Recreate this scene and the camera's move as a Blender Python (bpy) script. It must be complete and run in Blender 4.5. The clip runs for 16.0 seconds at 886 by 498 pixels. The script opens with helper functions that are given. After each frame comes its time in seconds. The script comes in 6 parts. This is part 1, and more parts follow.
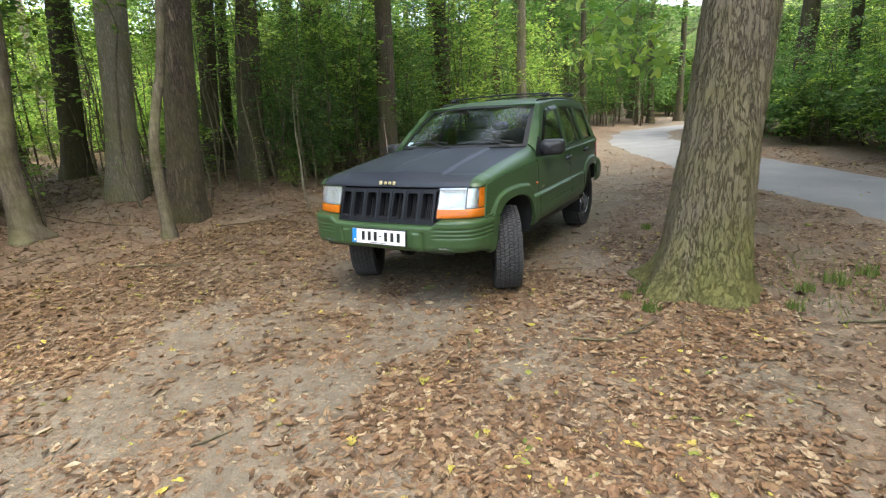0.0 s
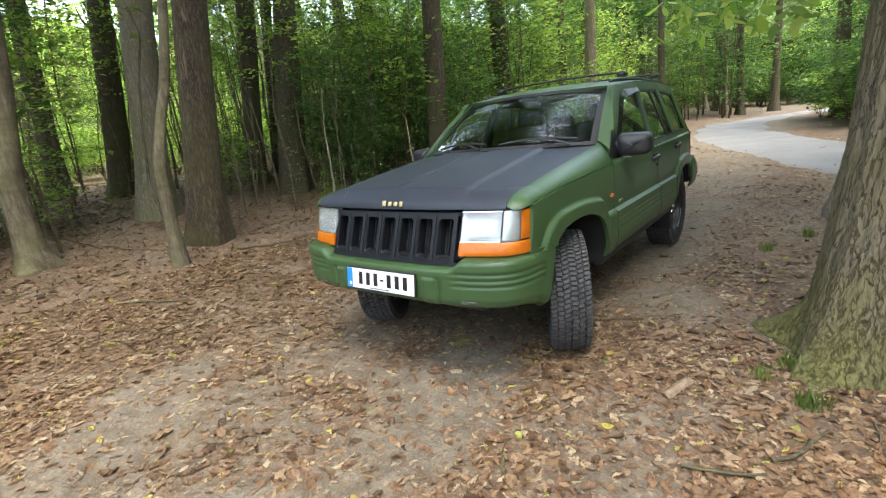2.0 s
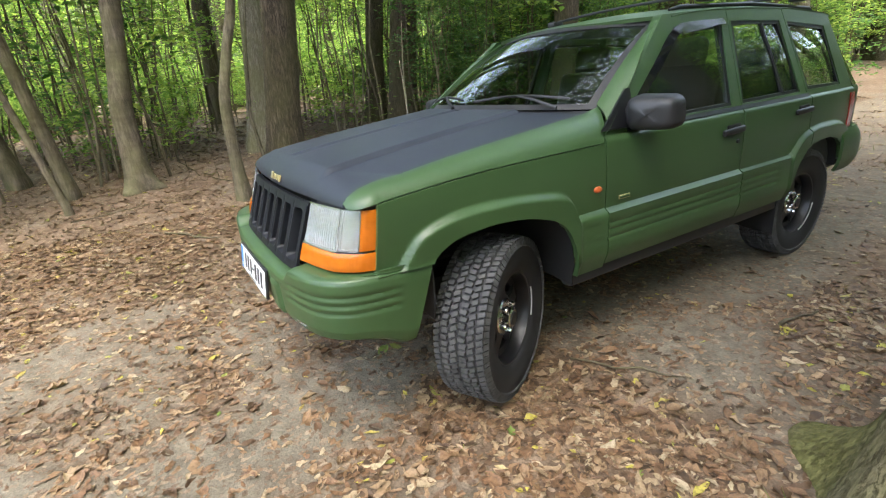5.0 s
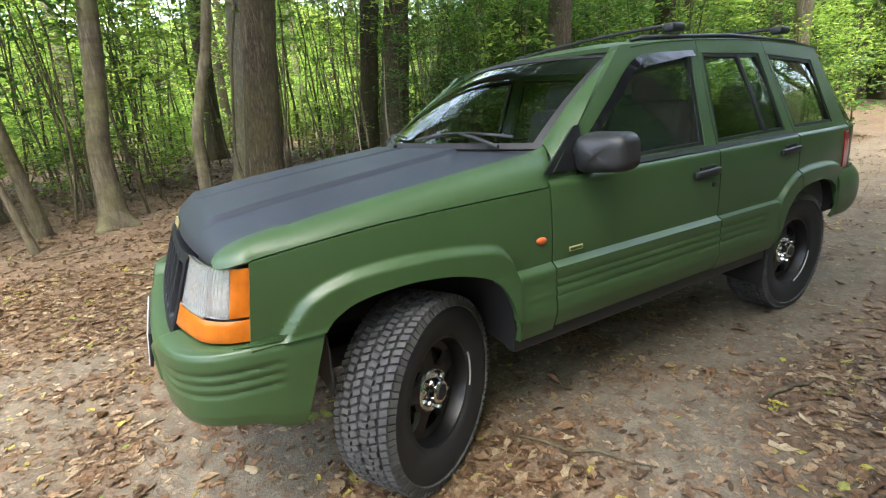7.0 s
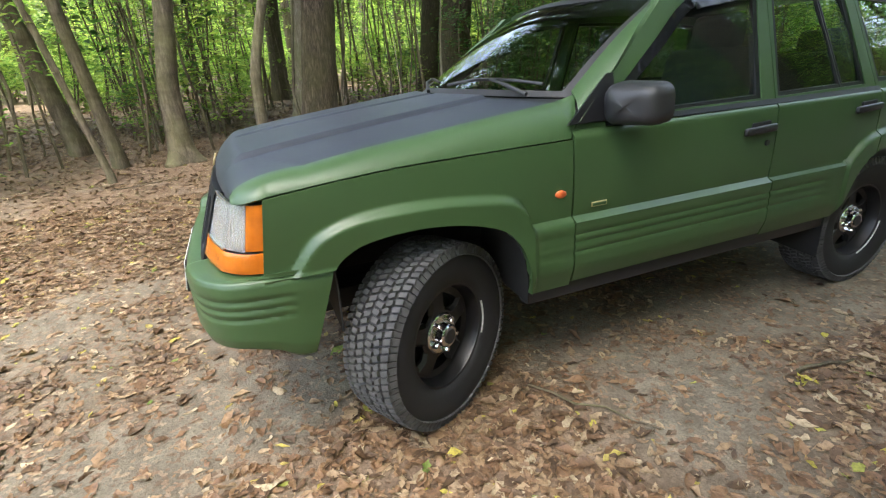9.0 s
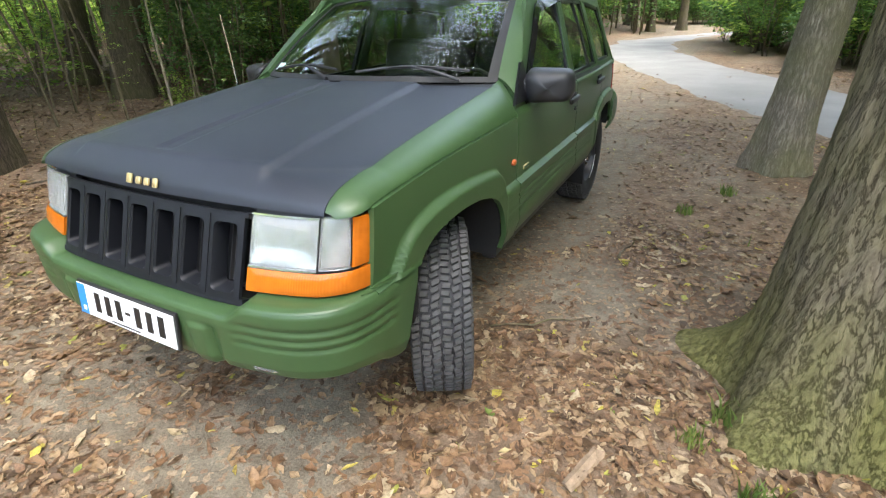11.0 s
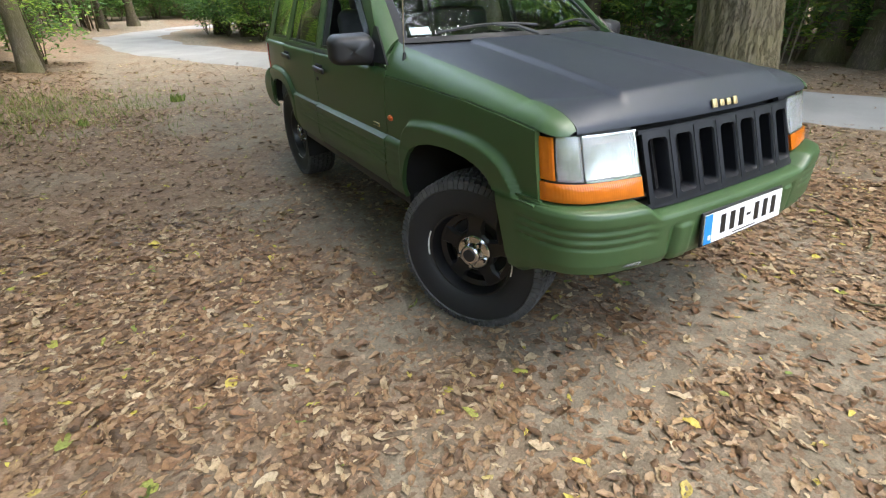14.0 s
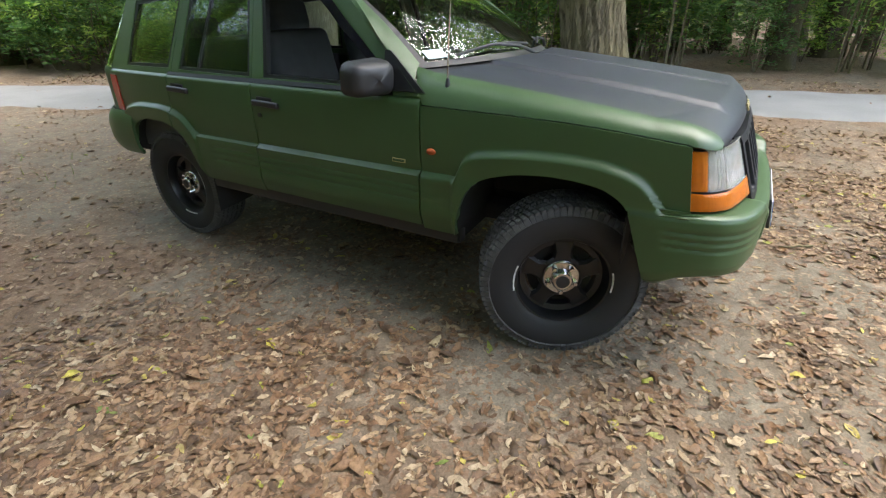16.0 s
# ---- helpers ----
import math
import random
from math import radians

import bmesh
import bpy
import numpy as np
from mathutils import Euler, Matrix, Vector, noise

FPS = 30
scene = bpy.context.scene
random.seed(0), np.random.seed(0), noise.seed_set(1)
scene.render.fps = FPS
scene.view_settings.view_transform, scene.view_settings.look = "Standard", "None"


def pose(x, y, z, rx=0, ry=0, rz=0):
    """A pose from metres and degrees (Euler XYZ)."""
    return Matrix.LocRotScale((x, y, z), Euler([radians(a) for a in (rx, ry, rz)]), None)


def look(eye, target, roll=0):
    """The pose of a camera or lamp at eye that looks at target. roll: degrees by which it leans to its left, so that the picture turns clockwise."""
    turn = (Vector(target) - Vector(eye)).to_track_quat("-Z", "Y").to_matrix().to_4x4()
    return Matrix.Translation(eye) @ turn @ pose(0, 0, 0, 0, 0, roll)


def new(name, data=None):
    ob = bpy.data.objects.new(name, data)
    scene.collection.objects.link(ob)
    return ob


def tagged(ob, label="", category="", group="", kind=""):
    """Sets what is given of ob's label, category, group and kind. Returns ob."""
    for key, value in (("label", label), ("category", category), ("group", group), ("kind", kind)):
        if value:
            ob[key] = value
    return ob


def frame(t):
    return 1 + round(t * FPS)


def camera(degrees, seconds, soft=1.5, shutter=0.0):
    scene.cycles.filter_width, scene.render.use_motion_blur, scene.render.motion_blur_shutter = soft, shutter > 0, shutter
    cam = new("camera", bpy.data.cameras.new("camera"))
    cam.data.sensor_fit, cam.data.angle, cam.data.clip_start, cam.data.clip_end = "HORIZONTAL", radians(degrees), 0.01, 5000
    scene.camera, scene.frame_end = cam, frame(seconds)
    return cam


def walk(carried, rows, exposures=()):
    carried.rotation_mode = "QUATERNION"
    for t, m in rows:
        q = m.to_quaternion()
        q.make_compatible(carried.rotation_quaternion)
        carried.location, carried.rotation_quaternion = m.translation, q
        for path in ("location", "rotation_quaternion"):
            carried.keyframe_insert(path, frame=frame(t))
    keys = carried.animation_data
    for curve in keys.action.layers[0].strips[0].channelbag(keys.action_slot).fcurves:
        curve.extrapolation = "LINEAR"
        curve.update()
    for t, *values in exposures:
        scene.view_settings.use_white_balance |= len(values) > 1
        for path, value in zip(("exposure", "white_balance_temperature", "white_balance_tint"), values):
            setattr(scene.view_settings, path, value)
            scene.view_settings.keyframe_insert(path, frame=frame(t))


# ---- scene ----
cam = camera(84.6, 16.0, 1.2)
PATH = [
    (0, (2.43, -3.859, 1.563), (1.445, -2.201, 1.034), -3.7),
    (0.5, (2.23, -3.682, 1.537), (1.194, -2.07, 0.965), -4.5),
    (1, (2.141, -3.387, 1.507), (1.059, -1.81, 0.923), -5.2),
    (1.5, (2.043, -3.054, 1.483), (0.838, -1.557, 0.929), -6.5),
    (2, (1.991, -2.64, 1.458), (0.77, -1.132, 0.971), -6.4),
    (2.5, (2.069, -2.221, 1.427), (0.832, -0.744, 0.89), -5.6),
    (3, (2.162, -1.88, 1.432), (0.8, -0.558, 0.799), -5.5),
    (3.5, (2.205, -1.512, 1.403), (0.758, -0.296, 0.747), -4.6),
    (4, (2.305, -1.292, 1.41), (0.749, -0.238, 0.724), -4.9),
    (4.2, (2.363, -1.211, 1.425), (0.78, -0.217, 0.713), -4.3),
    (6.3, (2.362, -0.983, 1.397), (0.657, -0.1, 0.834), -6.3),
    (6.5, (2.335, -0.905, 1.381), (0.628, -0.014, 0.839), -5.9),
    (7, (2.272, -0.629, 1.384), (0.586, 0.309, 0.859), -4.9),
    (7.5, (2.301, -0.485, 1.385), (0.569, 0.35, 0.836), -4.0),
    (8, (2.341, -0.434, 1.375), (0.563, 0.249, 0.765), -3.3),
    (8.5, (2.359, -0.41, 1.376), (0.589, 0.276, 0.745), -3.6),
    (9, (2.361, -0.489, 1.372), (0.619, 0.194, 0.667), -3.9),
    (9.2, (2.365, -0.542, 1.371), (0.645, 0.211, 0.679), -2.3),
    (11.3, (1.338, -1.684, 1.527), (0.65, -0.036, 0.626), -1.1),
    (11.5, (1.107, -1.787, 1.487), (0.517, -0.107, 0.576), -0.1),
    (12, (0.447, -1.978, 1.504), (-0.008, -0.254, 0.597), 0.6),
    (12.5, (-0.167, -2.114, 1.537), (-0.315, -0.336, 0.632), -0.9),
    (13, (-0.779, -2.077, 1.495), (-0.515, -0.315, 0.587), -1.2),
    (13.5, (-1.327, -2.009, 1.467), (-0.679, -0.324, 0.605), -2.0),
    (14, (-1.952, -1.696, 1.438), (-1.036, -0.176, 0.514), -1.1),
    (14.5, (-2.302, -1.375, 1.446), (-1.138, -0.053, 0.497), -0.2),
    (15, (-2.445, -1.032, 1.465), (-1.035, 0.026, 0.523), -2.4),
    (15.5, (-2.514, -0.754, 1.500), (-0.998, 0.217, 0.633), -2.1),
    (16, (-2.709, -0.564, 1.479), (-1.172, 0.351, 0.585), -0.8),
]
walk(cam, [(t, look(eye, target, roll)) for t, eye, target, roll in PATH],
     [(0.0, 2.72), (2.0, 2.84), (4.0, 3.04), (7.0, 3.20), (9.2, 3.20), (11.5, 3.12), (14.0, 2.95), (16.0, 3.08)])

# ---- world and light ----
SUN_EL, SUN_AZ = 70.0, 115.0
world = bpy.data.worlds.new("sky")
scene.world = world
world.use_nodes = True
wn = world.node_tree
wn.nodes.clear()
sky = wn.nodes.new("ShaderNodeTexSky")
sky.sky_type = "NISHITA"
sky.sun_disc = False
sky.sun_elevation = radians(SUN_EL)
sky.sun_rotation = radians(SUN_AZ)
sky.dust_density = 3.0
sky.air_density = 1.2
bgn = wn.nodes.new("ShaderNodeBackground")
bgn.inputs["Strength"].default_value = 0.15
won = wn.nodes.new("ShaderNodeOutputWorld")
haze = wn.nodes.new("ShaderNodeHueSaturation")
haze.inputs["Saturation"].default_value = 0.7
wn.links.new(sky.outputs[0], haze.inputs["Color"])
wn.links.new(haze.outputs[0], bgn.inputs["Color"])
wn.links.new(bgn.outputs[0], won.inputs["Surface"])
sun = new("sun", bpy.data.lights.new("sun", "SUN"))
sun.data.energy, sun.data.angle, sun.data.color = 0.6, radians(45), (1.0, 0.97, 0.92)
sun_way = Vector((math.sin(radians(SUN_AZ)) * math.cos(radians(SUN_EL)), math.cos(radians(SUN_AZ)) * math.cos(radians(SUN_EL)), math.sin(radians(SUN_EL))))
sun.matrix_world = look(sun_way * 60, (0, 0, 0))


# ---- materials ----
def shader(name):
    m = bpy.data.materials.new(name)
    m.use_nodes = True
    nt = m.node_tree
    return m, nt, nt.nodes["Principled BSDF"]


def node(nt, kind, **values):
    n = nt.nodes.new(kind)
    for k, v in values.items():
        n.inputs[k].default_value = v
    return n


def noise_node(nt, scale, detail=4.0, rough=0.55, stretch=None):
    co = nt.nodes.new("ShaderNodeTexCoord")
    n = node(nt, "ShaderNodeTexNoise", Scale=scale, Detail=detail, Roughness=rough)
    if stretch:
        mp = nt.nodes.new("ShaderNodeMapping")
        mp.inputs["Scale"].default_value = stretch
        nt.links.new(co.outputs["Object"], mp.inputs["Vector"])
        nt.links.new(mp.outputs[0], n.inputs["Vector"])
    else:
        nt.links.new(co.outputs["Object"], n.inputs["Vector"])
    return n


def ramp(nt, source, stops):
    r = nt.nodes.new("ShaderNodeValToRGB")
    e = r.color_ramp.elements
    while len(e) > 1:
        e.remove(e[-1])
    e[0].position, e[0].color = stops[0][0], (*stops[0][1], 1)
    for p, c in stops[1:]:
        k = e.new(p)
        k.color = (*c, 1)
    nt.links.new(source, r.inputs[0])
    return r


def mixed(nt, fac, a, b, blend="MIX"):
    m = nt.nodes.new("ShaderNodeMix")
    m.data_type, m.blend_type = "RGBA", blend
    for sock, v in ((m.inputs[0], fac), (m.inputs[6], a), (m.inputs[7], b)):
        if isinstance(v, (int, float)):
            sock.default_value = v
        elif isinstance(v, tuple):
            sock.default_value = (*v, 1)
        else:
            nt.links.new(v, sock)
    return m.outputs[2]


def bump(nt, bsdf, height, strength, distance):
    b = node(nt, "ShaderNodeBump", Strength=strength, Distance=distance)
    nt.links.new(height, b.inputs["Height"])
    nt.links.new(b.outputs[0], bsdf.inputs["Normal"])
    return b


def surface(name, colour, rough=0.5, metal=0.0, vary=0.15, scale=6.0, relief=0.0, fine=80.0, coat=0.0, spec=0.5, rough_vary=0.1):
    """A plain procedural surface with broad stains and a fine grain."""
    m, nt, b = shader(name)
    n1 = noise_node(nt, scale, 5)
    n2 = noise_node(nt, fine, 3)
    dark = tuple(c * (1 - vary) for c in colour)
    light = tuple(min(1, c * (1 + vary)) for c in colour)
    c1 = ramp(nt, n1.outputs[0], [(0.3, dark), (0.7, light)])
    c2 = ramp(nt, n2.outputs[0], [(0.3, (1 - vary * 0.6,) * 3), (0.7, (1, 1, 1))])
    nt.links.new(mixed(nt, 1.0, c1.outputs[0], c2.outputs[0], "MULTIPLY"), b.inputs["Base Color"])
    mr = nt.nodes.new("ShaderNodeMapRange")
    mr.inputs["To Min"].default_value = max(0.02, rough - rough_vary)
    mr.inputs["To Max"].default_value = min(1, rough + rough_vary)
    nt.links.new(n1.outputs[0], mr.inputs["Value"])
    nt.links.new(mr.outputs[0], b.inputs["Roughness"])
    b.inputs["Metallic"].default_value = metal
    b.inputs["Specular IOR Level"].default_value = spec
    b.inputs["Coat Weight"].default_value = coat
    b.inputs["Coat Roughness"].default_value = 0.15
    if relief:
        bump(nt, b, n2.outputs[0], 0.5, relief)
    return m


GREEN = surface("green_body_paint", (0.040, 0.080, 0.028), 0.40, 0.0, 0.07, 3.0, 0.0003, 500.0, coat=0.12, spec=0.42, rough_vary=0.05)
BONNET = surface("matt_black_bonnet_paint", (0.022, 0.026, 0.036), 0.44, 0.0, 0.12, 5.0, 0.0004, 700.0, spec=0.45, rough_vary=0.05)
TRIM = surface("black_plastic", (0.018, 0.018, 0.019), 0.5, 0.0, 0.2, 12.0, 0.0003, 600.0)
GRILLE = surface("satin_black_grille", (0.009, 0.010, 0.013), 0.50, 0.0, 0.15, 9.0, spec=0.22)
DARK = surface("dull_black_parts", (0.008, 0.008, 0.008), 0.85, 0.0, 0.3, 9.0)
RUBBER = surface("tyre_rubber", (0.013, 0.013, 0.014), 0.72, 0.0, 0.25, 14.0, 0.0008, 160.0)
TREAD = surface("dusty_tread_rubber", (0.062, 0.061, 0.060), 0.85, 0.0, 0.35, 18.0, 0.0008, 220.0)
RIM = surface("gloss_black_rim", (0.007, 0.007, 0.008), 0.40, 0.0, 0.2, 10.0)
CHROME = surface("chrome", (0.62, 0.62, 0.62), 0.16, 1.0, 0.1, 30.0)
GOLD = surface("gold_badge", (0.52, 0.42, 0.21), 0.35, 0.4, 0.1, 60.0)
PLATE_WHITE = surface("plate_white", (0.80, 0.80, 0.80), 0.35, 0.0, 0.04, 12.0)
PLATE_BLUE = surface("plate_blue", (0.02, 0.22, 0.62), 0.35, 0.0, 0.06, 12.0)
PLATE_BLACK = surface("plate_black", (0.01, 0.01, 0.01), 0.4, 0.0, 0.1, 12.0)
SEAT = surface("dark_seat_cloth", (0.035, 0.037, 0.040), 0.8, 0.0, 0.2, 20.0, 0.001, 300.0)
CABIN = surface("grey_cabin_plastic", (0.05, 0.052, 0.055), 0.6, 0.0, 0.15, 10.0)
STICKER = surface("pale_sticker", (0.55, 0.70, 0.68), 0.5, 0.0, 0.1, 50.0)
WORN_WHITE = surface("worn_white_lettering", (0.62, 0.62, 0.60), 0.6, 0.0, 0.3, 40.0)


def glass(name, tint, rough=0.0, ior=1.5):
    m, nt, b = shader(name)
    b.inputs["Base Color"].default_value = (*tint, 1)
    b.inputs["Roughness"].default_value = rough
    b.inputs["Transmission Weight"].default_value = 1.0
    b.inputs["IOR"].default_value = ior
    return m


GLASS = glass("window_glass", (0.62, 0.70, 0.64), 0.0, 1.46)
SIDE_GLASS = glass("side_window_glass", (0.62, 0.70, 0.64), 0.0, 1.5)
TINTED = surface("smoked_deflector", (0.006, 0.006, 0.008), 0.06, 0.0, 0.1, 20.0, spec=0.3, rough_vary=0.02)
BLACK_SEAL = surface("black_window_seal", (0.008, 0.008, 0.009), 0.4, 0.0, 0.15, 20.0, spec=0.3)


def lens(name, colour, rough, transmission, ribs, depth=0.16):
    m, nt, b = shader(name)
    co = nt.nodes.new("ShaderNodeTexCoord")
    w = node(nt, "ShaderNodeTexWave", Scale=ribs, Distortion=0.0)
    nt.links.new(co.outputs["Object"], w.inputs["Vector"])
    n = noise_node(nt, 22, 3)
    c = ramp(nt, n.outputs[0], [(0.3, tuple(v * 0.8 for v in colour)), (0.7, colour)])
    nt.links.new(c.outputs[0], b.inputs["Base Color"])
    b.inputs["Roughness"].default_value = rough
    b.inputs["Transmission Weight"].default_value = transmission
    b.inputs["IOR"].default_value = 1.45
    bump(nt, b, w.outputs[0], depth, 0.002)
    return m


CLEAR = lens("clear_lamp_lens", (0.93, 0.95, 0.94), 0.05, 0.85, 24.0, 0.45)
AMBER = lens("amber_lamp_lens", (0.68, 0.185, 0.012), 0.18, 0.3, 40.0)
RED = lens("red_lamp_lens", (0.45, 0.02, 0.015), 0.2, 0.2, 40.0)
MARKER = surface("orange_marker_lens", (0.48, 0.10, 0.025), 0.3, 0.0, 0.1, 40.0)
REFLECTOR = surface("lamp_reflector", (0.66, 0.69, 0.68), 0.13, 0.85, 0.12, 16.0)


def bark(name, dark, light, moss, plates=9.0, height=0.02, mossy_to=0.0, bands=0.0, grain_z=0.17, gap=0.10):
    """Furrowed bark: long plates, fine grain and green algae."""
    m, nt, b = shader(name)
    co = nt.nodes.new("ShaderNodeTexCoord")
    mp = nt.nodes.new("ShaderNodeMapping")
    mp.inputs["Scale"].default_value = (1, 1, grain_z)
    nt.links.new(co.outputs["Object"], mp.inputs["Vector"])
    crack = node(nt, "ShaderNodeTexNoise", Scale=plates * 3.4, Detail=8.0, Roughness=0.72, Distortion=0.0)
    nt.links.new(mp.outputs[0], crack.inputs["Vector"])
    less = nt.nodes.new("ShaderNodeMath")
    less.operation = "SUBTRACT"
    less.inputs[1].default_value = 0.5
    nt.links.new(crack.outputs[0], less.inputs[0])
    ridge = nt.nodes.new("ShaderNodeMath")
    ridge.operation = "ABSOLUTE"
    nt.links.new(less.outputs[0], ridge.inputs[0])
    grain = node(nt, "ShaderNodeTexNoise", Scale=plates * 9, Detail=6.0, Roughness=0.7)
    nt.links.new(mp.outputs[0], grain.inputs["Vector"])
    broad = noise_node(nt, 2.2, 4)
    furrow = ramp(nt, ridge.outputs[0], [(0.0, (0.03, 0.03, 0.03)), (gap * 0.3, (0.45, 0.45, 0.45)), (gap, (1, 1, 1))])
    col = ramp(nt, grain.outputs[0], [(0.25, dark), (0.75, light)])
    c2 = mixed(nt, furrow.outputs[0], tuple(c * 0.8 for c in dark), col.outputs[0])
    algae = ramp(nt, broad.outputs[0], [(0.38, (0, 0, 0)), (0.62, (0.8, 0.8, 0.8))])
    c3 = mixed(nt, algae.outputs[0], c2, mixed(nt, 0.35, moss, c2))
    if bands:
        # smooth bark carries pale and dark rings
        ring = noise_node(nt, 3.2, 4, 0.6, (0.55, 0.55, 2.2))
        tone = ramp(nt, ring.outputs[0], [(0.30, (0.66, 0.63, 0.58)), (0.50, (0.95, 0.94, 0.92)), (0.70, (1.18, 1.15, 1.10))])
        c3 = mixed(nt, bands, c3, mixed(nt, 1.0, c3, tone.outputs[0], "MULTIPLY"))
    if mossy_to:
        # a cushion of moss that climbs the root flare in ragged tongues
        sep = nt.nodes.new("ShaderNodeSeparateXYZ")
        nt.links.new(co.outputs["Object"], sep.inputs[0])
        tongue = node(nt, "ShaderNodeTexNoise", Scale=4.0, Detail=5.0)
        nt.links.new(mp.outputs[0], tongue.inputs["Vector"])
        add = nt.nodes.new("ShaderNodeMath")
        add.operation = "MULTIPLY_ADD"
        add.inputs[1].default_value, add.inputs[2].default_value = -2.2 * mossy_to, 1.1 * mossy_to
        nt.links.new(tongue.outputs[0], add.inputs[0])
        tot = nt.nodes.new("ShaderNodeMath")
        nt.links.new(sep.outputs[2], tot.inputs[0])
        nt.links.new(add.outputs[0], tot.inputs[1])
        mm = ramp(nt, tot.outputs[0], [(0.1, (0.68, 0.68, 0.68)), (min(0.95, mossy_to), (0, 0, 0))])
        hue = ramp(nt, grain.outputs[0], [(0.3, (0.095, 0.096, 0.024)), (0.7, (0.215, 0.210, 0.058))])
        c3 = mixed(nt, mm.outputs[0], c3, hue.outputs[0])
    nt.links.new(c3, b.inputs["Base Color"])
    b.inputs["Roughness"].default_value = 0.92
    b.inputs["Specular IOR Level"].default_value = 0.2
    h = mixed(nt, 0.35, furrow.outputs[0], grain.outputs[0])
    bump(nt, b, h, 0.9, height)
    return m


BARK = bark("oak_bark", (0.050, 0.038, 0.026), (0.225, 0.175, 0.120), (0.12, 0.112, 0.045), 7.0, 0.024)
BARK_PALE = bark("grey_furrowed_bark", (0.17, 0.145, 0.105), (0.41, 0.36, 0.275), (0.18, 0.175, 0.065), 8.0, 0.012)
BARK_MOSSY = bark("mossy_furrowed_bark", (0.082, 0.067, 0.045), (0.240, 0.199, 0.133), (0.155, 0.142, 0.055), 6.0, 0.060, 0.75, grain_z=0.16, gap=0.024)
BARK_DARK = bark("dark_bark", (0.056, 0.044, 0.031), (0.175, 0.142, 0.100), (0.09, 0.092, 0.03), 7.0, 0.014)
BARK_SMOOTH = bark("hornbeam_bark", (0.092, 0.076, 0.054), (0.225, 0.186, 0.134), (0.17, 0.165, 0.075), 3.0, 0.005, bands=1.0)
CHIP = surface("weathered_wood", (0.27, 0.195, 0.13), 0.9, 0.0, 0.3, 30.0, 0.003, 150.0, spec=0.2)


def foliage(name, stops, through_light, blotch=0.0):
    """Leaf surface: hue by leaf, some light passing through; dry leaves are blotched and rough."""
    m, nt, b = shader(name)
    geo = nt.nodes.new("ShaderNodeNewGeometry")
    info = nt.nodes.new("ShaderNodeObjectInfo")
    c = ramp(nt, geo.outputs["Random Per Island"], stops)
    n = noise_node(nt, 0.6, 3)
    tone = ramp(nt, n.outputs[0], [(0.3, (0.72, 0.75, 0.7)), (0.7, (1.15, 1.12, 1.0))])
    own = ramp(nt, info.outputs["Random"], [(0.0, (0.82, 0.86, 0.82)), (1.0, (1.12, 1.1, 1.0))])
    col = mixed(nt, 1.0, mixed(nt, 1.0, c.outputs[0], tone.outputs[0], "MULTIPLY"), own.outputs[0], "MULTIPLY")
    if blotch:
        spots, grain = noise_node(nt, blotch, 4, 0.65), noise_node(nt, blotch * 6, 3, 0.6)
        stain = ramp(nt, spots.outputs[0], [(0.30, (0.58, 0.54, 0.50)), (0.52, (1.0, 1.0, 1.0)), (0.72, (1.22, 1.20, 1.18))])
        fleck = ramp(nt, grain.outputs[0], [(0.3, (0.82, 0.80, 0.78)), (0.7, (1.1, 1.1, 1.1))])
        col = mixed(nt, 1.0, mixed(nt, 1.0, col, stain.outputs[0], "MULTIPLY"), fleck.outputs[0], "MULTIPLY")
        bump(nt, b, spots.outputs[0], 0.6, 0.004)
    nt.links.new(col, b.inputs["Base Color"])
    b.inputs["Roughness"].default_value = 0.55
    b.inputs["Specular IOR Level"].default_value = 0.35
    tr = nt.nodes.new("ShaderNodeBsdfTranslucent")
    gain = mixed(nt, 1.0, col, (1.32, 1.55, 1.0), "MULTIPLY")
    nt.links.new(gain, tr.inputs["Color"])
    mx = nt.nodes.new("ShaderNodeMixShader")
    mx.inputs[0].default_value = through_light
    nt.links.new(b.outputs[0], mx.inputs[1])
    nt.links.new(tr.outputs[0], mx.inputs[2])
    nt.links.new(mx.outputs[0], nt.nodes["Material Output"].inputs["Surface"])
    return m


LEAF = foliage("woodland_leaf", [(0.0, (0.068, 0.118, 0.027)), (0.45, (0.138, 0.200, 0.044)), (0.8, (0.215, 0.265, 0.060)), (1.0, (0.33, 0.31, 0.08))], 0.55)
# overhead leaf with shade put into its colour, so it reflects dark
LEAF_HIGH = foliage("canopy_leaf_toned_as_shaded", [(0.0, (0.030, 0.062, 0.014)), (0.5, (0.060, 0.105, 0.024)), (1.0, (0.12, 0.15, 0.04))], 0.35)
# the same leaf with woodland shade put into its colour
LEAF_SHADED = foliage("leaf_toned_as_shaded", [(0.0, (0.040, 0.095, 0.030)), (0.5, (0.085, 0.155, 0.050)), (0.9, (0.13, 0.205, 0.068)), (1.0, (0.22, 0.25, 0.08))], 0.42)
# the same leaf with sunlight put into its colour, for bright places
LEAF_LIT = foliage("leaf_toned_as_sunlit", [(0.0, (0.100, 0.170, 0.042)), (0.5, (0.210, 0.295, 0.078)), (1.0, (0.40, 0.42, 0.14))], 0.58)
GRASS = foliage("grass_blade", [(0.0, (0.11, 0.17, 0.04)), (0.6, (0.17, 0.22, 0.065)), (1.0, (0.27, 0.25, 0.11))], 0.4)
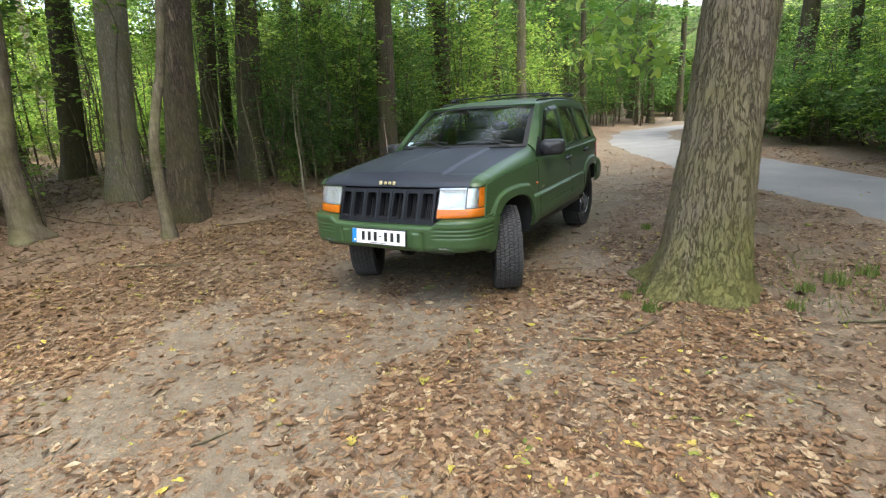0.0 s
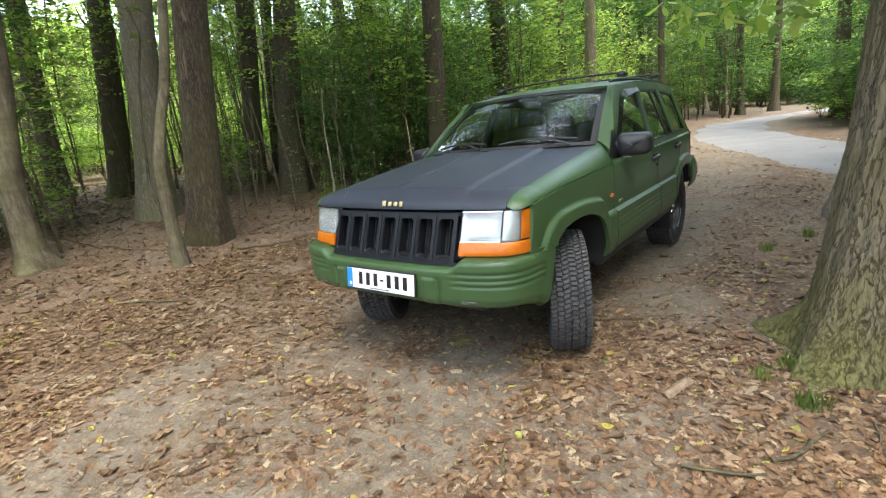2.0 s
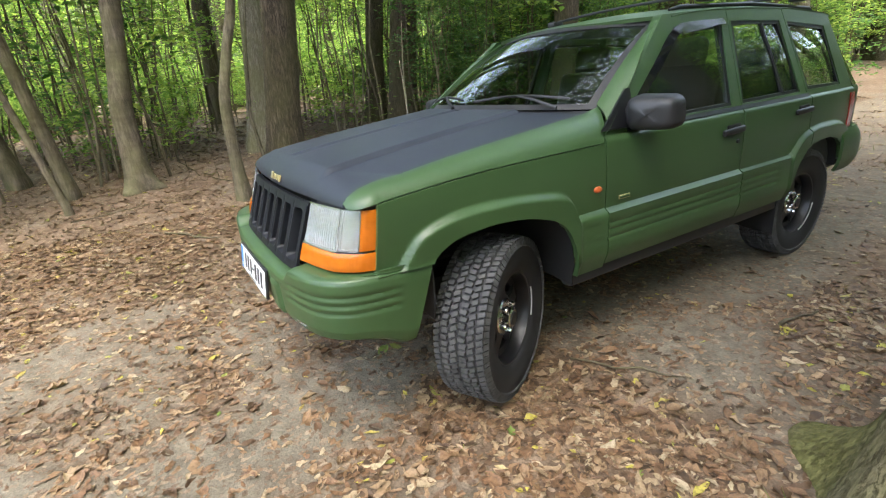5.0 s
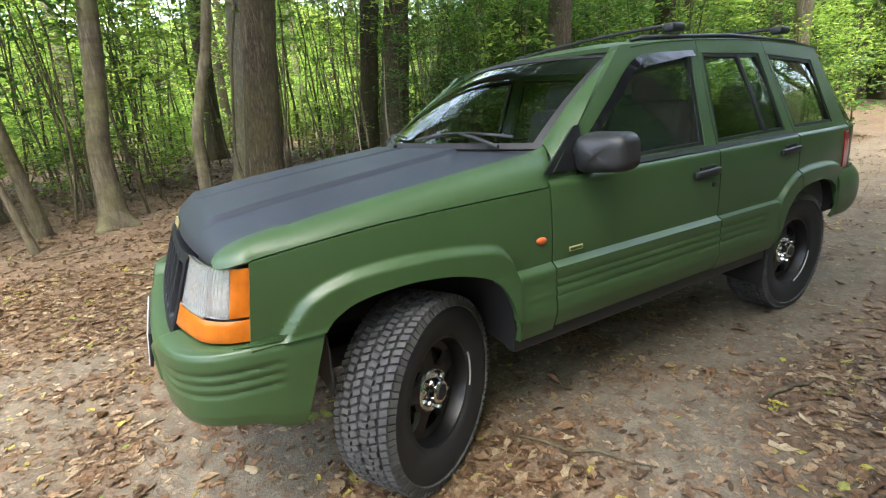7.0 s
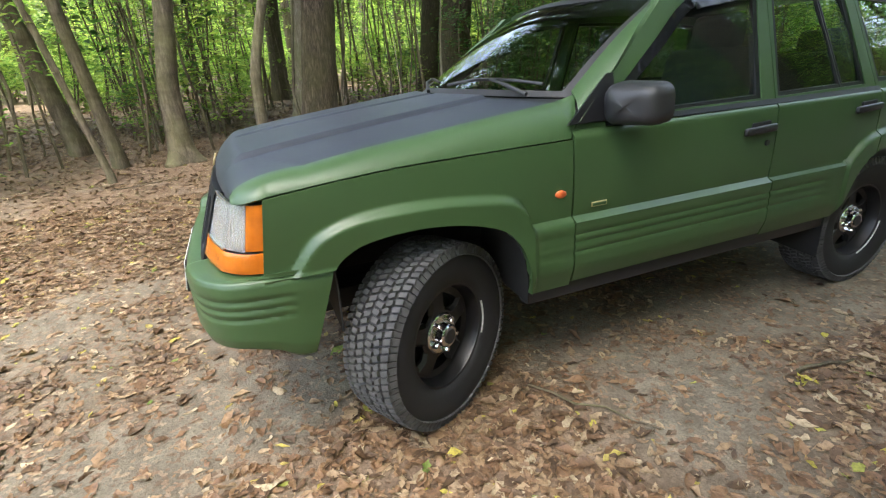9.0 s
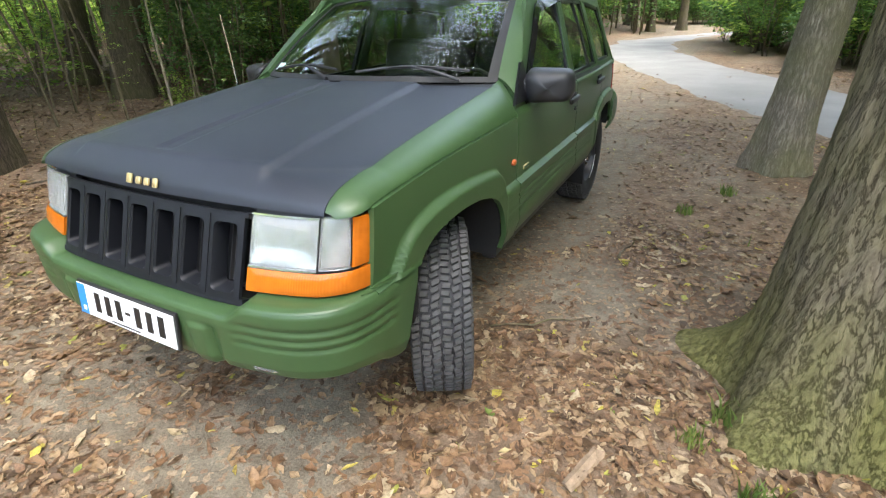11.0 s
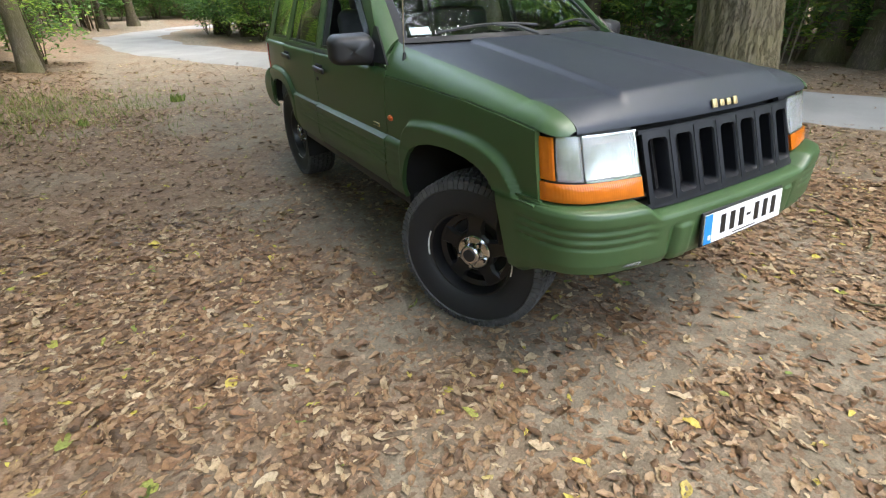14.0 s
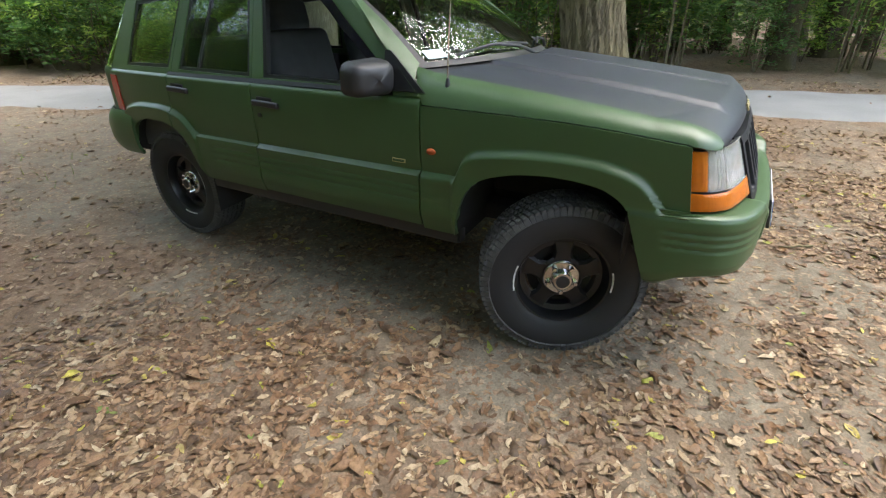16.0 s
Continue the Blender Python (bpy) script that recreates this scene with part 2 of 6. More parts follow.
LITTER = foliage("fallen_leaf", [(0.0, (0.070, 0.041, 0.024)), (0.2, (0.128, 0.072, 0.043)), (0.38, (0.187, 0.102, 0.060)), (0.55, (0.222, 0.131, 0.080)), (0.72, (0.260, 0.165, 0.106)),
                                 (0.87, (0.320, 0.225, 0.155)), (0.972, (0.41, 0.325, 0.250)), (0.976, (0.36, 0.28, 0.09)), (0.988, (0.44, 0.37, 0.07)), (0.996, (0.28, 0.29, 0.07)), (1.0, (0.13, 0.18, 0.04))], 0.10, 55.0)


def ground_material():
    """Trodden soil with leaf mould where the litter is thick."""
    m, nt, b = shader("forest_soil")
    big = noise_node(nt, 0.9, 5)
    mid = noise_node(nt, 7.0, 6, 0.65)
    fine = noise_node(nt, 90.0, 5, 0.7)
    att = nt.nodes.new("ShaderNodeAttribute")
    att.attribute_name = "litter"
    soil = ramp(nt, mid.outputs[0], [(0.3, (0.118, 0.100, 0.072)), (0.55, (0.188, 0.161, 0.119)), (0.75, (0.250, 0.219, 0.166))])
    mould = ramp(nt, mid.outputs[0], [(0.3, (0.095, 0.063, 0.040)), (0.5, (0.172, 0.119, 0.077)), (0.72, (0.265, 0.192, 0.130))])
    fleck = ramp(nt, fine.outputs[0], [(0.3, (0.62, 0.62, 0.62)), (0.7, (1.15, 1.15, 1.15))])
    tone = ramp(nt, big.outputs[0], [(0.3, (0.85, 0.84, 0.82)), (0.7, (1.08, 1.08, 1.08))])
    c = mixed(nt, att.outputs["Fac"], soil.outputs[0], mould.outputs[0])
    # crumbs of broken leaves trodden into the soil
    co = nt.nodes.new("ShaderNodeTexCoord")
    cell = node(nt, "ShaderNodeTexVoronoi", Scale=48.0, Randomness=1.0)
    warp = node(nt, "ShaderNodeTexNoise", Scale=30.0, Detail=3.0)
    nt.links.new(co.outputs["Object"], warp.inputs["Vector"])
    nt.links.new(mixed(nt, 0.035, co.outputs["Object"], warp.outputs["Color"], "ADD"), cell.inputs["Vector"])
    sep = nt.nodes.new("ShaderNodeSeparateColor")
    nt.links.new(cell.outputs["Color"], sep.inputs[0])
    crumb = ramp(nt, sep.outputs[0], [(0.0, (0.10, 0.060, 0.036)), (0.4, (0.21, 0.128, 0.078)), (0.75, (0.29, 0.205, 0.135)), (1.0, (0.38, 0.29, 0.20))])
    there = ramp(nt, sep.outputs[1], [(0.70, (0, 0, 0)), (0.78, (0.65, 0.65, 0.65))])
    c = mixed(nt, there.outputs[0], c, crumb.outputs[0])
    c = mixed(nt, 1.0, mixed(nt, 1.0, c, fleck.outputs[0], "MULTIPLY"), tone.outputs[0], "MULTIPLY")
    nt.links.new(c, b.inputs["Base Color"])
    b.inputs["Roughness"].default_value = 0.95
    b.inputs["Specular IOR Level"].default_value = 0.15
    bump(nt, b, mixed(nt, 0.5, mid.outputs[0], fine.outputs[0]), 0.7, 0.02)
    return m


SOIL = ground_material()
ROAD = surface("worn_pale_asphalt", (0.20, 0.197, 0.19), 0.9, 0.0, 0.16, 0.8, 0.004, 140.0, spec=0.2)


# ---- helpers for building ----
def smooth_curve(xs, ys):
    """A smooth line through points, for arrays."""
    xs, ys = np.array(xs, float), np.array(ys, float)
    s = np.diff(ys) / np.diff(xs)
    m = np.concatenate([[s[0]], np.where(s[:-1] * s[1:] > 0, 2 * s[:-1] * s[1:] / (s[:-1] + s[1:] + 1e-12), 0), [s[-1]]])

    def at(x):
        x = np.clip(np.asarray(x, float), xs[0], xs[-1])
        i = np.clip(np.searchsorted(xs, x) - 1, 0, len(xs) - 2)
        h = xs[i + 1] - xs[i]
        t = (x - xs[i]) / h
        return (2 * t**3 - 3 * t**2 + 1) * ys[i] + (t**3 - 2 * t**2 + t) * h * m[i] + (3 * t**2 - 2 * t**3) * ys[i + 1] + (t**3 - t**2) * h * m[i + 1]
    return at


def ease(t):
    t = np.clip(t, 0, 1)
    return t * t * (3 - 2 * t)


def mesh_of(name, verts, faces, sharp=35):
    me = bpy.data.meshes.new(name)
    me.from_pydata([tuple(v) for v in verts], [], faces)
    bm = bmesh.new()
    bm.from_mesh(me)
    bmesh.ops.recalc_face_normals(bm, faces=bm.faces)
    bm.to_mesh(me)
    bm.free()
    me.polygons.foreach_set("use_smooth", [True] * len(me.polygons))
    if sharp:
        me.set_sharp_from_angle(angle=radians(sharp))
    return me


def tri_mesh(name, verts, tris):
    """A large mesh of triangles from arrays."""
    me = bpy.data.meshes.new(name)
    verts, tris = np.asarray(verts, np.float32), np.asarray(tris, np.int32)
    me.vertices.add(len(verts))
    me.vertices.foreach_set("co", verts.ravel())
    me.loops.add(tris.size)
    me.loops.foreach_set("vertex_index", tris.ravel())
    me.polygons.add(len(tris))
    me.polygons.foreach_set("loop_start", np.arange(0, tris.size, 3, dtype=np.int32))
    me.update(calc_edges=True)
    me.validate()
    return me


def part(name, me, material, parent=None, label="", at=None):
    """Links a mesh or bmesh as one object under a thing or a part."""
    if isinstance(me, bmesh.types.BMesh):
        bm, me = me, bpy.data.meshes.new(name)
        bm.to_mesh(me)
        bm.free()
    if material and not me.materials:
        me.materials.append(material)
    ob = new(name, me)
    if at is not None:
        ob.matrix_basis = at
    if parent:
        ob.parent = parent
    if label:
        tagged(ob, label)
    return ob


def sheet(fn, nu, nv, thick=0.0, name="sheet", sharp=35, closed_u=False):
    """A grid of points fn(u, v), u and v in 0..1 arrays, made into a shell of some thickness."""
    u, v = np.meshgrid(np.linspace(0, 1, nu + 1), np.linspace(0, 1, nv + 1), indexing="ij")
    p = np.stack(np.broadcast_arrays(*fn(u, v)), -1)
    idx = np.arange((nu + 1) * (nv + 1)).reshape(nu + 1, nv + 1)
    q = np.stack([idx[:-1, :-1], idx[1:, :-1], idx[1:, 1:], idx[:-1, 1:]], -1).reshape(-1, 4)
    verts, faces = p.reshape(-1, 3), q.tolist()
    if thick:
        du, dv = np.gradient(p, axis=0), np.gradient(p, axis=1)
        n = np.cross(du, dv)
        n /= np.linalg.norm(n, axis=-1, keepdims=True) + 1e-9
        k = len(verts)
        verts = np.concatenate([verts, (p - n * thick).reshape(-1, 3)])
        faces += (q[:, ::-1] + k).tolist()
        rim = np.concatenate([idx[:, 0], idx[-1, 1:], idx[-2::-1, -1], idx[0, -2:0:-1]])
        for a, b in zip(rim, np.roll(rim, -1)):
            faces.append([int(a), int(b), int(b) + k, int(a) + k])
    return mesh_of(name, verts, faces, sharp)


def rounded_box(size, bevel=0.01, segments=2, at=None, name="box"):
    bm = bmesh.new()
    bmesh.ops.create_cube(bm, size=1.0, matrix=Matrix.Diagonal((*size, 1)))
    if bevel:
        bmesh.ops.bevel(bm, geom=bm.edges[:], offset=bevel, segments=segments, profile=0.5, affect="EDGES")
    if at is not None:
        bmesh.ops.transform(bm, matrix=at, verts=bm.verts)
    me = bpy.data.meshes.new(name)
    bm.to_mesh(me)
    bm.free()
    me.polygons.foreach_set("use_smooth", [True] * len(me.polygons))
    me.set_sharp_from_angle(angle=radians(35))
    return me


def tube(points, radii, sides=8, cap=True, name="tube", sharp=60):
    """A swept tube along points with a radius at each."""
    pts = [Vector(p) for p in points]
    n = len(pts)
    radii = [radii] * n if isinstance(radii, (int, float)) else list(radii)
    verts, faces = [], []
    side = None
    for i, p in enumerate(pts):
        d = (pts[min(i + 1, n - 1)] - pts[max(i - 1, 0)]).normalized()
        if side is None:
            side = d.orthogonal().normalized()
        side = (side - d * side.dot(d)).normalized()
        up = d.cross(side)
        for k in range(sides):
            a = 2 * math.pi * k / sides
            verts.append(p + (side * math.cos(a) + up * math.sin(a)) * radii[i])
    for i in range(n - 1):
        for k in range(sides):
            a, b = i * sides + k, i * sides + (k + 1) % sides
            faces.append([a, b, b + sides, a + sides])
    if cap:
        faces.append(list(range(sides))[::-1])
        faces.append(list(range((n - 1) * sides, n * sides)))
    return mesh_of(name, verts, faces, sharp)


def lathe(profile, sides=48, name="lathe", sharp=35, close=False, cap=True):
    """Turns a profile of (radius, x) about the x axis."""
    verts, faces = [], []
    for r, x in profile:
        for k in range(sides):
            a = 2 * math.pi * k / sides
            verts.append((x, r * math.cos(a), r * math.sin(a)))
    n = len(profile)
    for i in range(n if close else n - 1):
        j = (i + 1) % n
        for k in range(sides):
            k2 = (k + 1) % sides
            faces.append([i * sides + k, i * sides + k2, j * sides + k2, j * sides + k])
    if not close and cap:
        for i in (0, n - 1):
            if profile[i][0] > 0:
                faces.append([i * sides + k for k in range(sides)])
    return mesh_of(name, verts, faces, sharp)


def joined(name, meshes, sharp=35):
    bm = bmesh.new()
    for me in meshes:
        bm.from_mesh(me)
        bpy.data.meshes.remove(me)
    me = bpy.data.meshes.new(name)
    bm.to_mesh(me)
    bm.free()
    me.polygons.foreach_set("use_smooth", [True] * len(me.polygons))
    me.set_sharp_from_angle(angle=radians(sharp))
    return me


def round_rect(w, h, r, n=5):
    pts = []
    for cx, cy, a0 in ((w / 2 - r, h / 2 - r, 0), (-w / 2 + r, h / 2 - r, 90), (-w / 2 + r, -h / 2 + r, 180), (w / 2 - r, -h / 2 + r, 270)):
        for k in range(n + 1):
            a = radians(a0 + 90 * k / n)
            pts.append((cx + r * math.cos(a), cy + r * math.sin(a)))
    return pts


def fbm(x, y, seed=0.0):
    """A cheap smooth noise of arrays, about -1 to 1."""
    out = np.zeros_like(np.asarray(x, float))
    rng = np.random.RandomState(int(seed * 1000) + 7)
    for octave in range(4):
        f = 2.0 ** octave
        for _ in range(3):
            a, ph = rng.uniform(0, 6.28), rng.uniform(0, 6.28, 2)
            out += np.sin(f * (x * math.cos(a) + y * math.sin(a)) + ph[0] + 1.3 * np.sin(0.7 * f * (y * math.cos(a) - x * math.sin(a)) + ph[1])) / (f * 2.2)
    return out


# ---- ground, road, litter ----
ROAD_EDGE = [(8.6, -16), (7.0, -8), (6.2, -4), (5.6, -1.4), (4.9, 0.6), (4.1, 3.0), (3.0, 5.5), (1.3, 8.9), (-0.7, 13.8), (-2.4, 19.5), (-2.9, 25), (-1.6, 30), (2.2, 34), (9, 37), (24, 41), (60, 52)]
ROAD_WIDTH = 2.75


def road_lines():
    pts = np.array(ROAD_EDGE, float)
    d = np.concatenate([[0], np.cumsum(np.linalg.norm(np.diff(pts, axis=0), axis=1))])
    fx, fy = smooth_curve(d, pts[:, 0]), smooth_curve(d, pts[:, 1])
    s = np.linspace(0, d[-1], 260)
    edge = np.stack([fx(s), fy(s)], 1)
    t = np.gradient(edge, axis=0)
    t /= np.linalg.norm(t, axis=1, keepdims=True)
    return s, edge, np.stack([t[:, 1], -t[:, 0]], 1)


ROAD_S, ROAD_L, ROAD_N = road_lines()


def road_offset(x, y):
    """How far a place lies across the road: 0 at its near edge, ROAD_WIDTH at its far one."""
    x, y = np.asarray(x, float), np.asarray(y, float)
    shape = x.shape
    p = np.stack([x.ravel(), y.ravel()], 1)
    out = np.empty(len(p))
    for i in range(0, len(p), 20000):
        q = p[i:i + 20000]
        d2 = ((q[:, None, :] - ROAD_L[None]) ** 2).sum(-1)
        k = d2.argmin(1)
        out[i:i + 20000] = ((q - ROAD_L[k]) * ROAD_N[k]).sum(1)
    return out.reshape(shape)


def terrain(x, y):
    """Height of the ground: level on the track, rising into the wood."""
    x, y = np.asarray(x, float), np.asarray(y, float)
    bank = np.maximum(0, -x - 1.9)
    z = 0.115 * bank ** 2 / (bank + 0.45)
    z = np.where(z > 0.75, 0.75 + 0.15 * (z - 0.75), z)
    far = np.maximum(0, np.hypot(x, y) - 30)
    z = z + 0.012 * far
    calm = ease((np.hypot(x, (y - 1.3) * 0.55) - 1.2) / 2.5)
    z = z + 0.016 * ease((x - 0.15) / 0.5)
    return z + 0.016 * fbm(x * 1.4, y * 1.4, 0.1) * calm + 0.004 * fbm(x * 6, y * 6, 0.2)


def litter_cover(x, y):
    """How thickly leaves lie, 0 to 1: thin on the trodden track, thick beside it."""
    x, y = np.asarray(x, float), np.asarray(y, float)
    n = fbm(x * 1.5, y * 1.5, 0.3)
    n2 = fbm(x * 2.9, y * 2.9, 0.35)
    drift = fbm(x * 5.2, y * 5.2, 0.37)
    middle = np.interp(y, [-9, -3.2, -2, -1, 0, 2, 4, 6, 9, 12], [-1.2, -0.10, -0.20, -0.28, -0.30, -0.15, 0.0, -0.3, -0.7, -1.0])
    left = np.interp(y, [-9, -3.2, -1.4, 0, 1, 3, 6, 12], [1.5, 1.15, 1.12, 1.05, 1.20, 1.30, 1.5, 1.9])
    right = np.interp(y, [-9, -3.2, -1.4, 0, 2, 4, 6, 12], [1.5, 1.0, 1.35, 1.35, 1.20, 1.15, 1.5, 1.9])
    off = np.where(x > middle, (x - middle) - left, (middle - x) - right)
    soft = np.where(x > middle, 0.42, 0.65)
    edge = ease((off + soft * 0.5 + 0.24 * n + 0.20 * n2 + 0.10 * drift) / soft)
    thin = 0.32 + 0.26 * np.clip(drift + 0.25 * n2, -0.7, 1.2)
    heap = 0.6 * np.exp(-(((x + 1.05) / 0.30) ** 2 + ((y + 0.38) / 0.22) ** 2)) + 0.45 * np.exp(-(((x + 0.45) / 0.5) ** 2 + ((y + 1.1) / 0.25) ** 2))
    thick = np.where(x > 0, 0.76, 0.95) + 0.20 * n2 + 0.22 * drift
    return np.clip(thin + (thick - thin) * edge + heap * (1 - edge), 0.04, 1)


def build_ground():
    def axis(lo, hi, fine):
        near = np.arange(lo, hi + 1e-6, fine)
        grow = 1.14 ** np.arange(1, 46)
        ext = np.cumsum(fine * grow)
        ext = np.append(ext[ext < 600], 900)
        return np.concatenate([lo - ext[::-1], near, hi + ext])
    xs, ys = axis(-7, 6, 0.085), axis(-5, 9, 0.085)
    x, y = np.meshgrid(xs, ys, indexing="ij")
    z = terrain(x, y)
    z[np.hypot(x, y) > 120] = terrain(np.float64(84.0), np.float64(84.0))
    v = np.stack([x, y, z], -1).reshape(-1, 3)
    idx = np.arange(x.size).reshape(x.shape)
    a, b, c, d = idx[:-1, :-1].ravel(), idx[1:, :-1].ravel(), idx[1:, 1:].ravel(), idx[:-1, 1:].ravel()
    me = tri_mesh("ground", v, np.concatenate([np.stack([a, b, c], 1), np.stack([a, c, d], 1)]))
    me.polygons.foreach_set("use_smooth", [True] * len(me.polygons))
    cover = litter_cover(x, y).ravel().astype(np.float32)
    at = me.attributes.new("litter", "FLOAT", "POINT")
    at.data.foreach_set("value", np.clip((cover - 0.25) * 1.5, 0, 1))
    ob = part("ground", me, SOIL)
    return tagged(ob, "trodden brown forest soil under fallen leaves", "ground", kind="structure")


ground = build_ground()


def build_road():
    wob = 0.10 * fbm(ROAD_S * 0.9, ROAD_S * 0, 0.5)
    wob2 = 0.10 * fbm(ROAD_S * 0.9, ROAD_S * 0 + 9, 0.6)
    rows = []
    for k, f in enumerate(np.linspace(0, 1, 9)):
        off = f * ROAD_WIDTH + wob * (1 - f) + wob2 * f
        p = ROAD_L + ROAD_N * off[:, None]
        z = terrain(p[:, 0], p[:, 1]) + (-0.02 if k in (0, 8) else 0.022 + 0.012 * math.sin(math.pi * f))
        rows.append(np.concatenate([p, z[:, None]], 1))
    v = np.stack(rows, 1)
    n, m = v.shape[:2]
    idx = np.arange(n * m).reshape(n, m)
    q = np.stack([idx[:-1, :-1], idx[:-1, 1:], idx[1:, 1:], idx[1:, :-1]], -1).reshape(-1, 4)
    me = mesh_of("road", v.reshape(-1, 3), q.tolist())
    return tagged(part("road", me, ROAD), "narrow pale worn asphalt lane curving through the wood", "road", kind="structure")


road = build_road()


def leaf_mass(place, size, normal_tilt, curl, seed, roll=None):
    """Many small leaves at once: six-sided, folded along the rib and curled. Returns vertices and triangles."""
    rng = np.random.RandomState(seed)
    n = len(place)
    l = size[:, None]
    w = l * rng.uniform(0.12, 0.29, (n, 1))
    fold = rng.uniform(-0.2, 1.0, (n, 1)) ** 2 * w * curl
    bend = (rng.uniform(-0.2, 1.0, (n, 1)) + 0.9 * (rng.uniform(0, 1, (n, 1)) > 0.75)) * l * 0.18 * curl
    one = np.ones((n, 1))
    # rib: base, middle, tip; sides at a third and two thirds
    pts = np.stack([np.concatenate(c, 1) for c in (
        (-0.5 * l, 0 * one, bend), (-0.14 * l, w, fold), (0.24 * l, w * 0.74, fold), (0.5 * l, 0 * one, bend * 1.2),
        (0.24 * l, -w * 0.74, fold), (-0.14 * l, -w, fold), (0.02 * l, 0 * one, 0 * one))], 1)
    pts[:, :6, :2] *= rng.uniform(0.72, 1.2, (n, 6, 1))
    pts[:, :6, 2] += rng.uniform(-0.07, 0.12, (n, 6)) * l * curl
    yaw = rng.uniform(0, 2 * np.pi, n)
    if roll is None:
        tilt_a, tilt = rng.uniform(0, 2 * np.pi, n), np.abs(rng.normal(0, normal_tilt, n))
    else:
        tilt_a, tilt = roll
    c, s = np.cos(yaw), np.sin(yaw)
    x, y, z = pts[..., 0], pts[..., 1], pts[..., 2]
    p = np.stack([x * c[:, None] - y * s[:, None], x * s[:, None] + y * c[:, None], z], -1)
    ax = np.stack([np.cos(tilt_a), np.sin(tilt_a), np.zeros(n)], 1)[:, None, :]
    ct, st = np.cos(tilt)[:, None, None], np.sin(tilt)[:, None, None]
    p = p * ct + np.cross(np.broadcast_to(ax, p.shape), p) * st + ax * (p * ax).sum(-1, keepdims=True) * (1 - ct)
    p = p + place[:, None, :]
    base = np.array([[0, 6, 1], [1, 6, 2], [2, 6, 3], [3, 6, 4], [4, 6, 5], [5, 6, 0]])
    t = (base[None] + 7 * np.arange(n)[:, None, None]).reshape(-1, 3)
    return p.reshape(-1, 3), t


LOBES = np.array([[0.62, 1.00, 0.90, 0.58, 0.25], [0.50, 0.98, 0.60, 0.92, 0.45], [0.35, 0.80, 0.50, 1.00, 0.62], [0.80, 1.00, 0.82, 0.62, 0.34], [0.55, 0.85, 1.00, 0.70, 0.30]])


def shaped_leaves(place, size, seed):
    """Dry fallen leaves, oval or lobed like oak, folded along the rib, curled and torn. Returns vertices and triangles."""
    rng = np.random.RandomState(seed)
    n = len(place)
    stations = np.array([-0.5, -0.32, -0.13, 0.07, 0.26, 0.41, 0.5])
    along = stations[None] + rng.uniform(-0.035, 0.035, (n, 7))
    kind = rng.randint(0, len(LOBES), n)
    half = np.zeros((n, 2, 7))
    half[:, :, 1:6] = LOBES[kind][:, None, :] * rng.uniform(0.72, 1.22, (n, 2, 5))
    half *= rng.uniform(0.14, 0.31, (n, 1, 1))
    # some are torn short on one side
    half[:, 0] *= np.where(rng.uniform(0, 1, n) > 0.86, 0.35, 1.0)[:, None]
    fold = rng.normal(0.15, 0.35, (n, 1))
    curl = rng.normal(0.0, 0.50, (n, 1)) + 0.15
    wave = rng.uniform(-1, 1, (n, 2, 7)) * 0.05
    rib_z = curl * along ** 2 * 0.8 + rng.uniform(-0.02, 0.02, (n, 7))
    bend = rng.normal(0, 0.12, (n, 1)) * (along * 2) ** 2 * 0.5
    rib = np.stack([along, bend, rib_z], -1)
    sides = []
    for k, sign in ((0, 1), (1, -1)):
        w = half[:, k]
        sides.append(np.stack([along + 0.10 * w, bend + sign * w, rib_z + fold * w + wave[:, k] * (w > 0) + 0.5 * curl * w ** 2 * 4], -1)[:, 1:6])
    pts = np.concatenate([rib] + sides, 1) * size[:, None, None]
    yaw, tilt_a, tilt = rng.uniform(0, 2 * np.pi, n), rng.uniform(0, 2 * np.pi, n), np.abs(rng.normal(0, 0.15, n))
    c, sn = np.cos(yaw)[:, None], np.sin(yaw)[:, None]
    p = np.stack([pts[..., 0] * c - pts[..., 1] * sn, pts[..., 0] * sn + pts[..., 1] * c, pts[..., 2]], -1)
    ax = np.stack([np.cos(tilt_a), np.sin(tilt_a), np.zeros(n)], 1)[:, None, :]
    ct, st = np.cos(tilt)[:, None, None], np.sin(tilt)[:, None, None]
    p = p * ct + np.cross(np.broadcast_to(ax, p.shape), p) * st + ax * (p * ax).sum(-1, keepdims=True) * (1 - ct)
    low = np.percentile(p[..., 2], 28, axis=1)
    p[..., 2] -= low[:, None] + 0.001
    p = p + place[:, None, :]
    base = []
    for first, flip in ((7, False), (12, True)):
        tri = [[0, first, 1], [5, first + 4, 6]]
        for k in range(4):
            tri += [[k + 1, first + k, first + k + 1], [k + 1, first + k + 1, k + 2]]
        base += [t[::-1] if flip else t for t in tri]
    base = np.array(base)
    return p.reshape(-1, 3), (base[None] + 17 * np.arange(n)[:, None, None]).reshape(-1, 3)


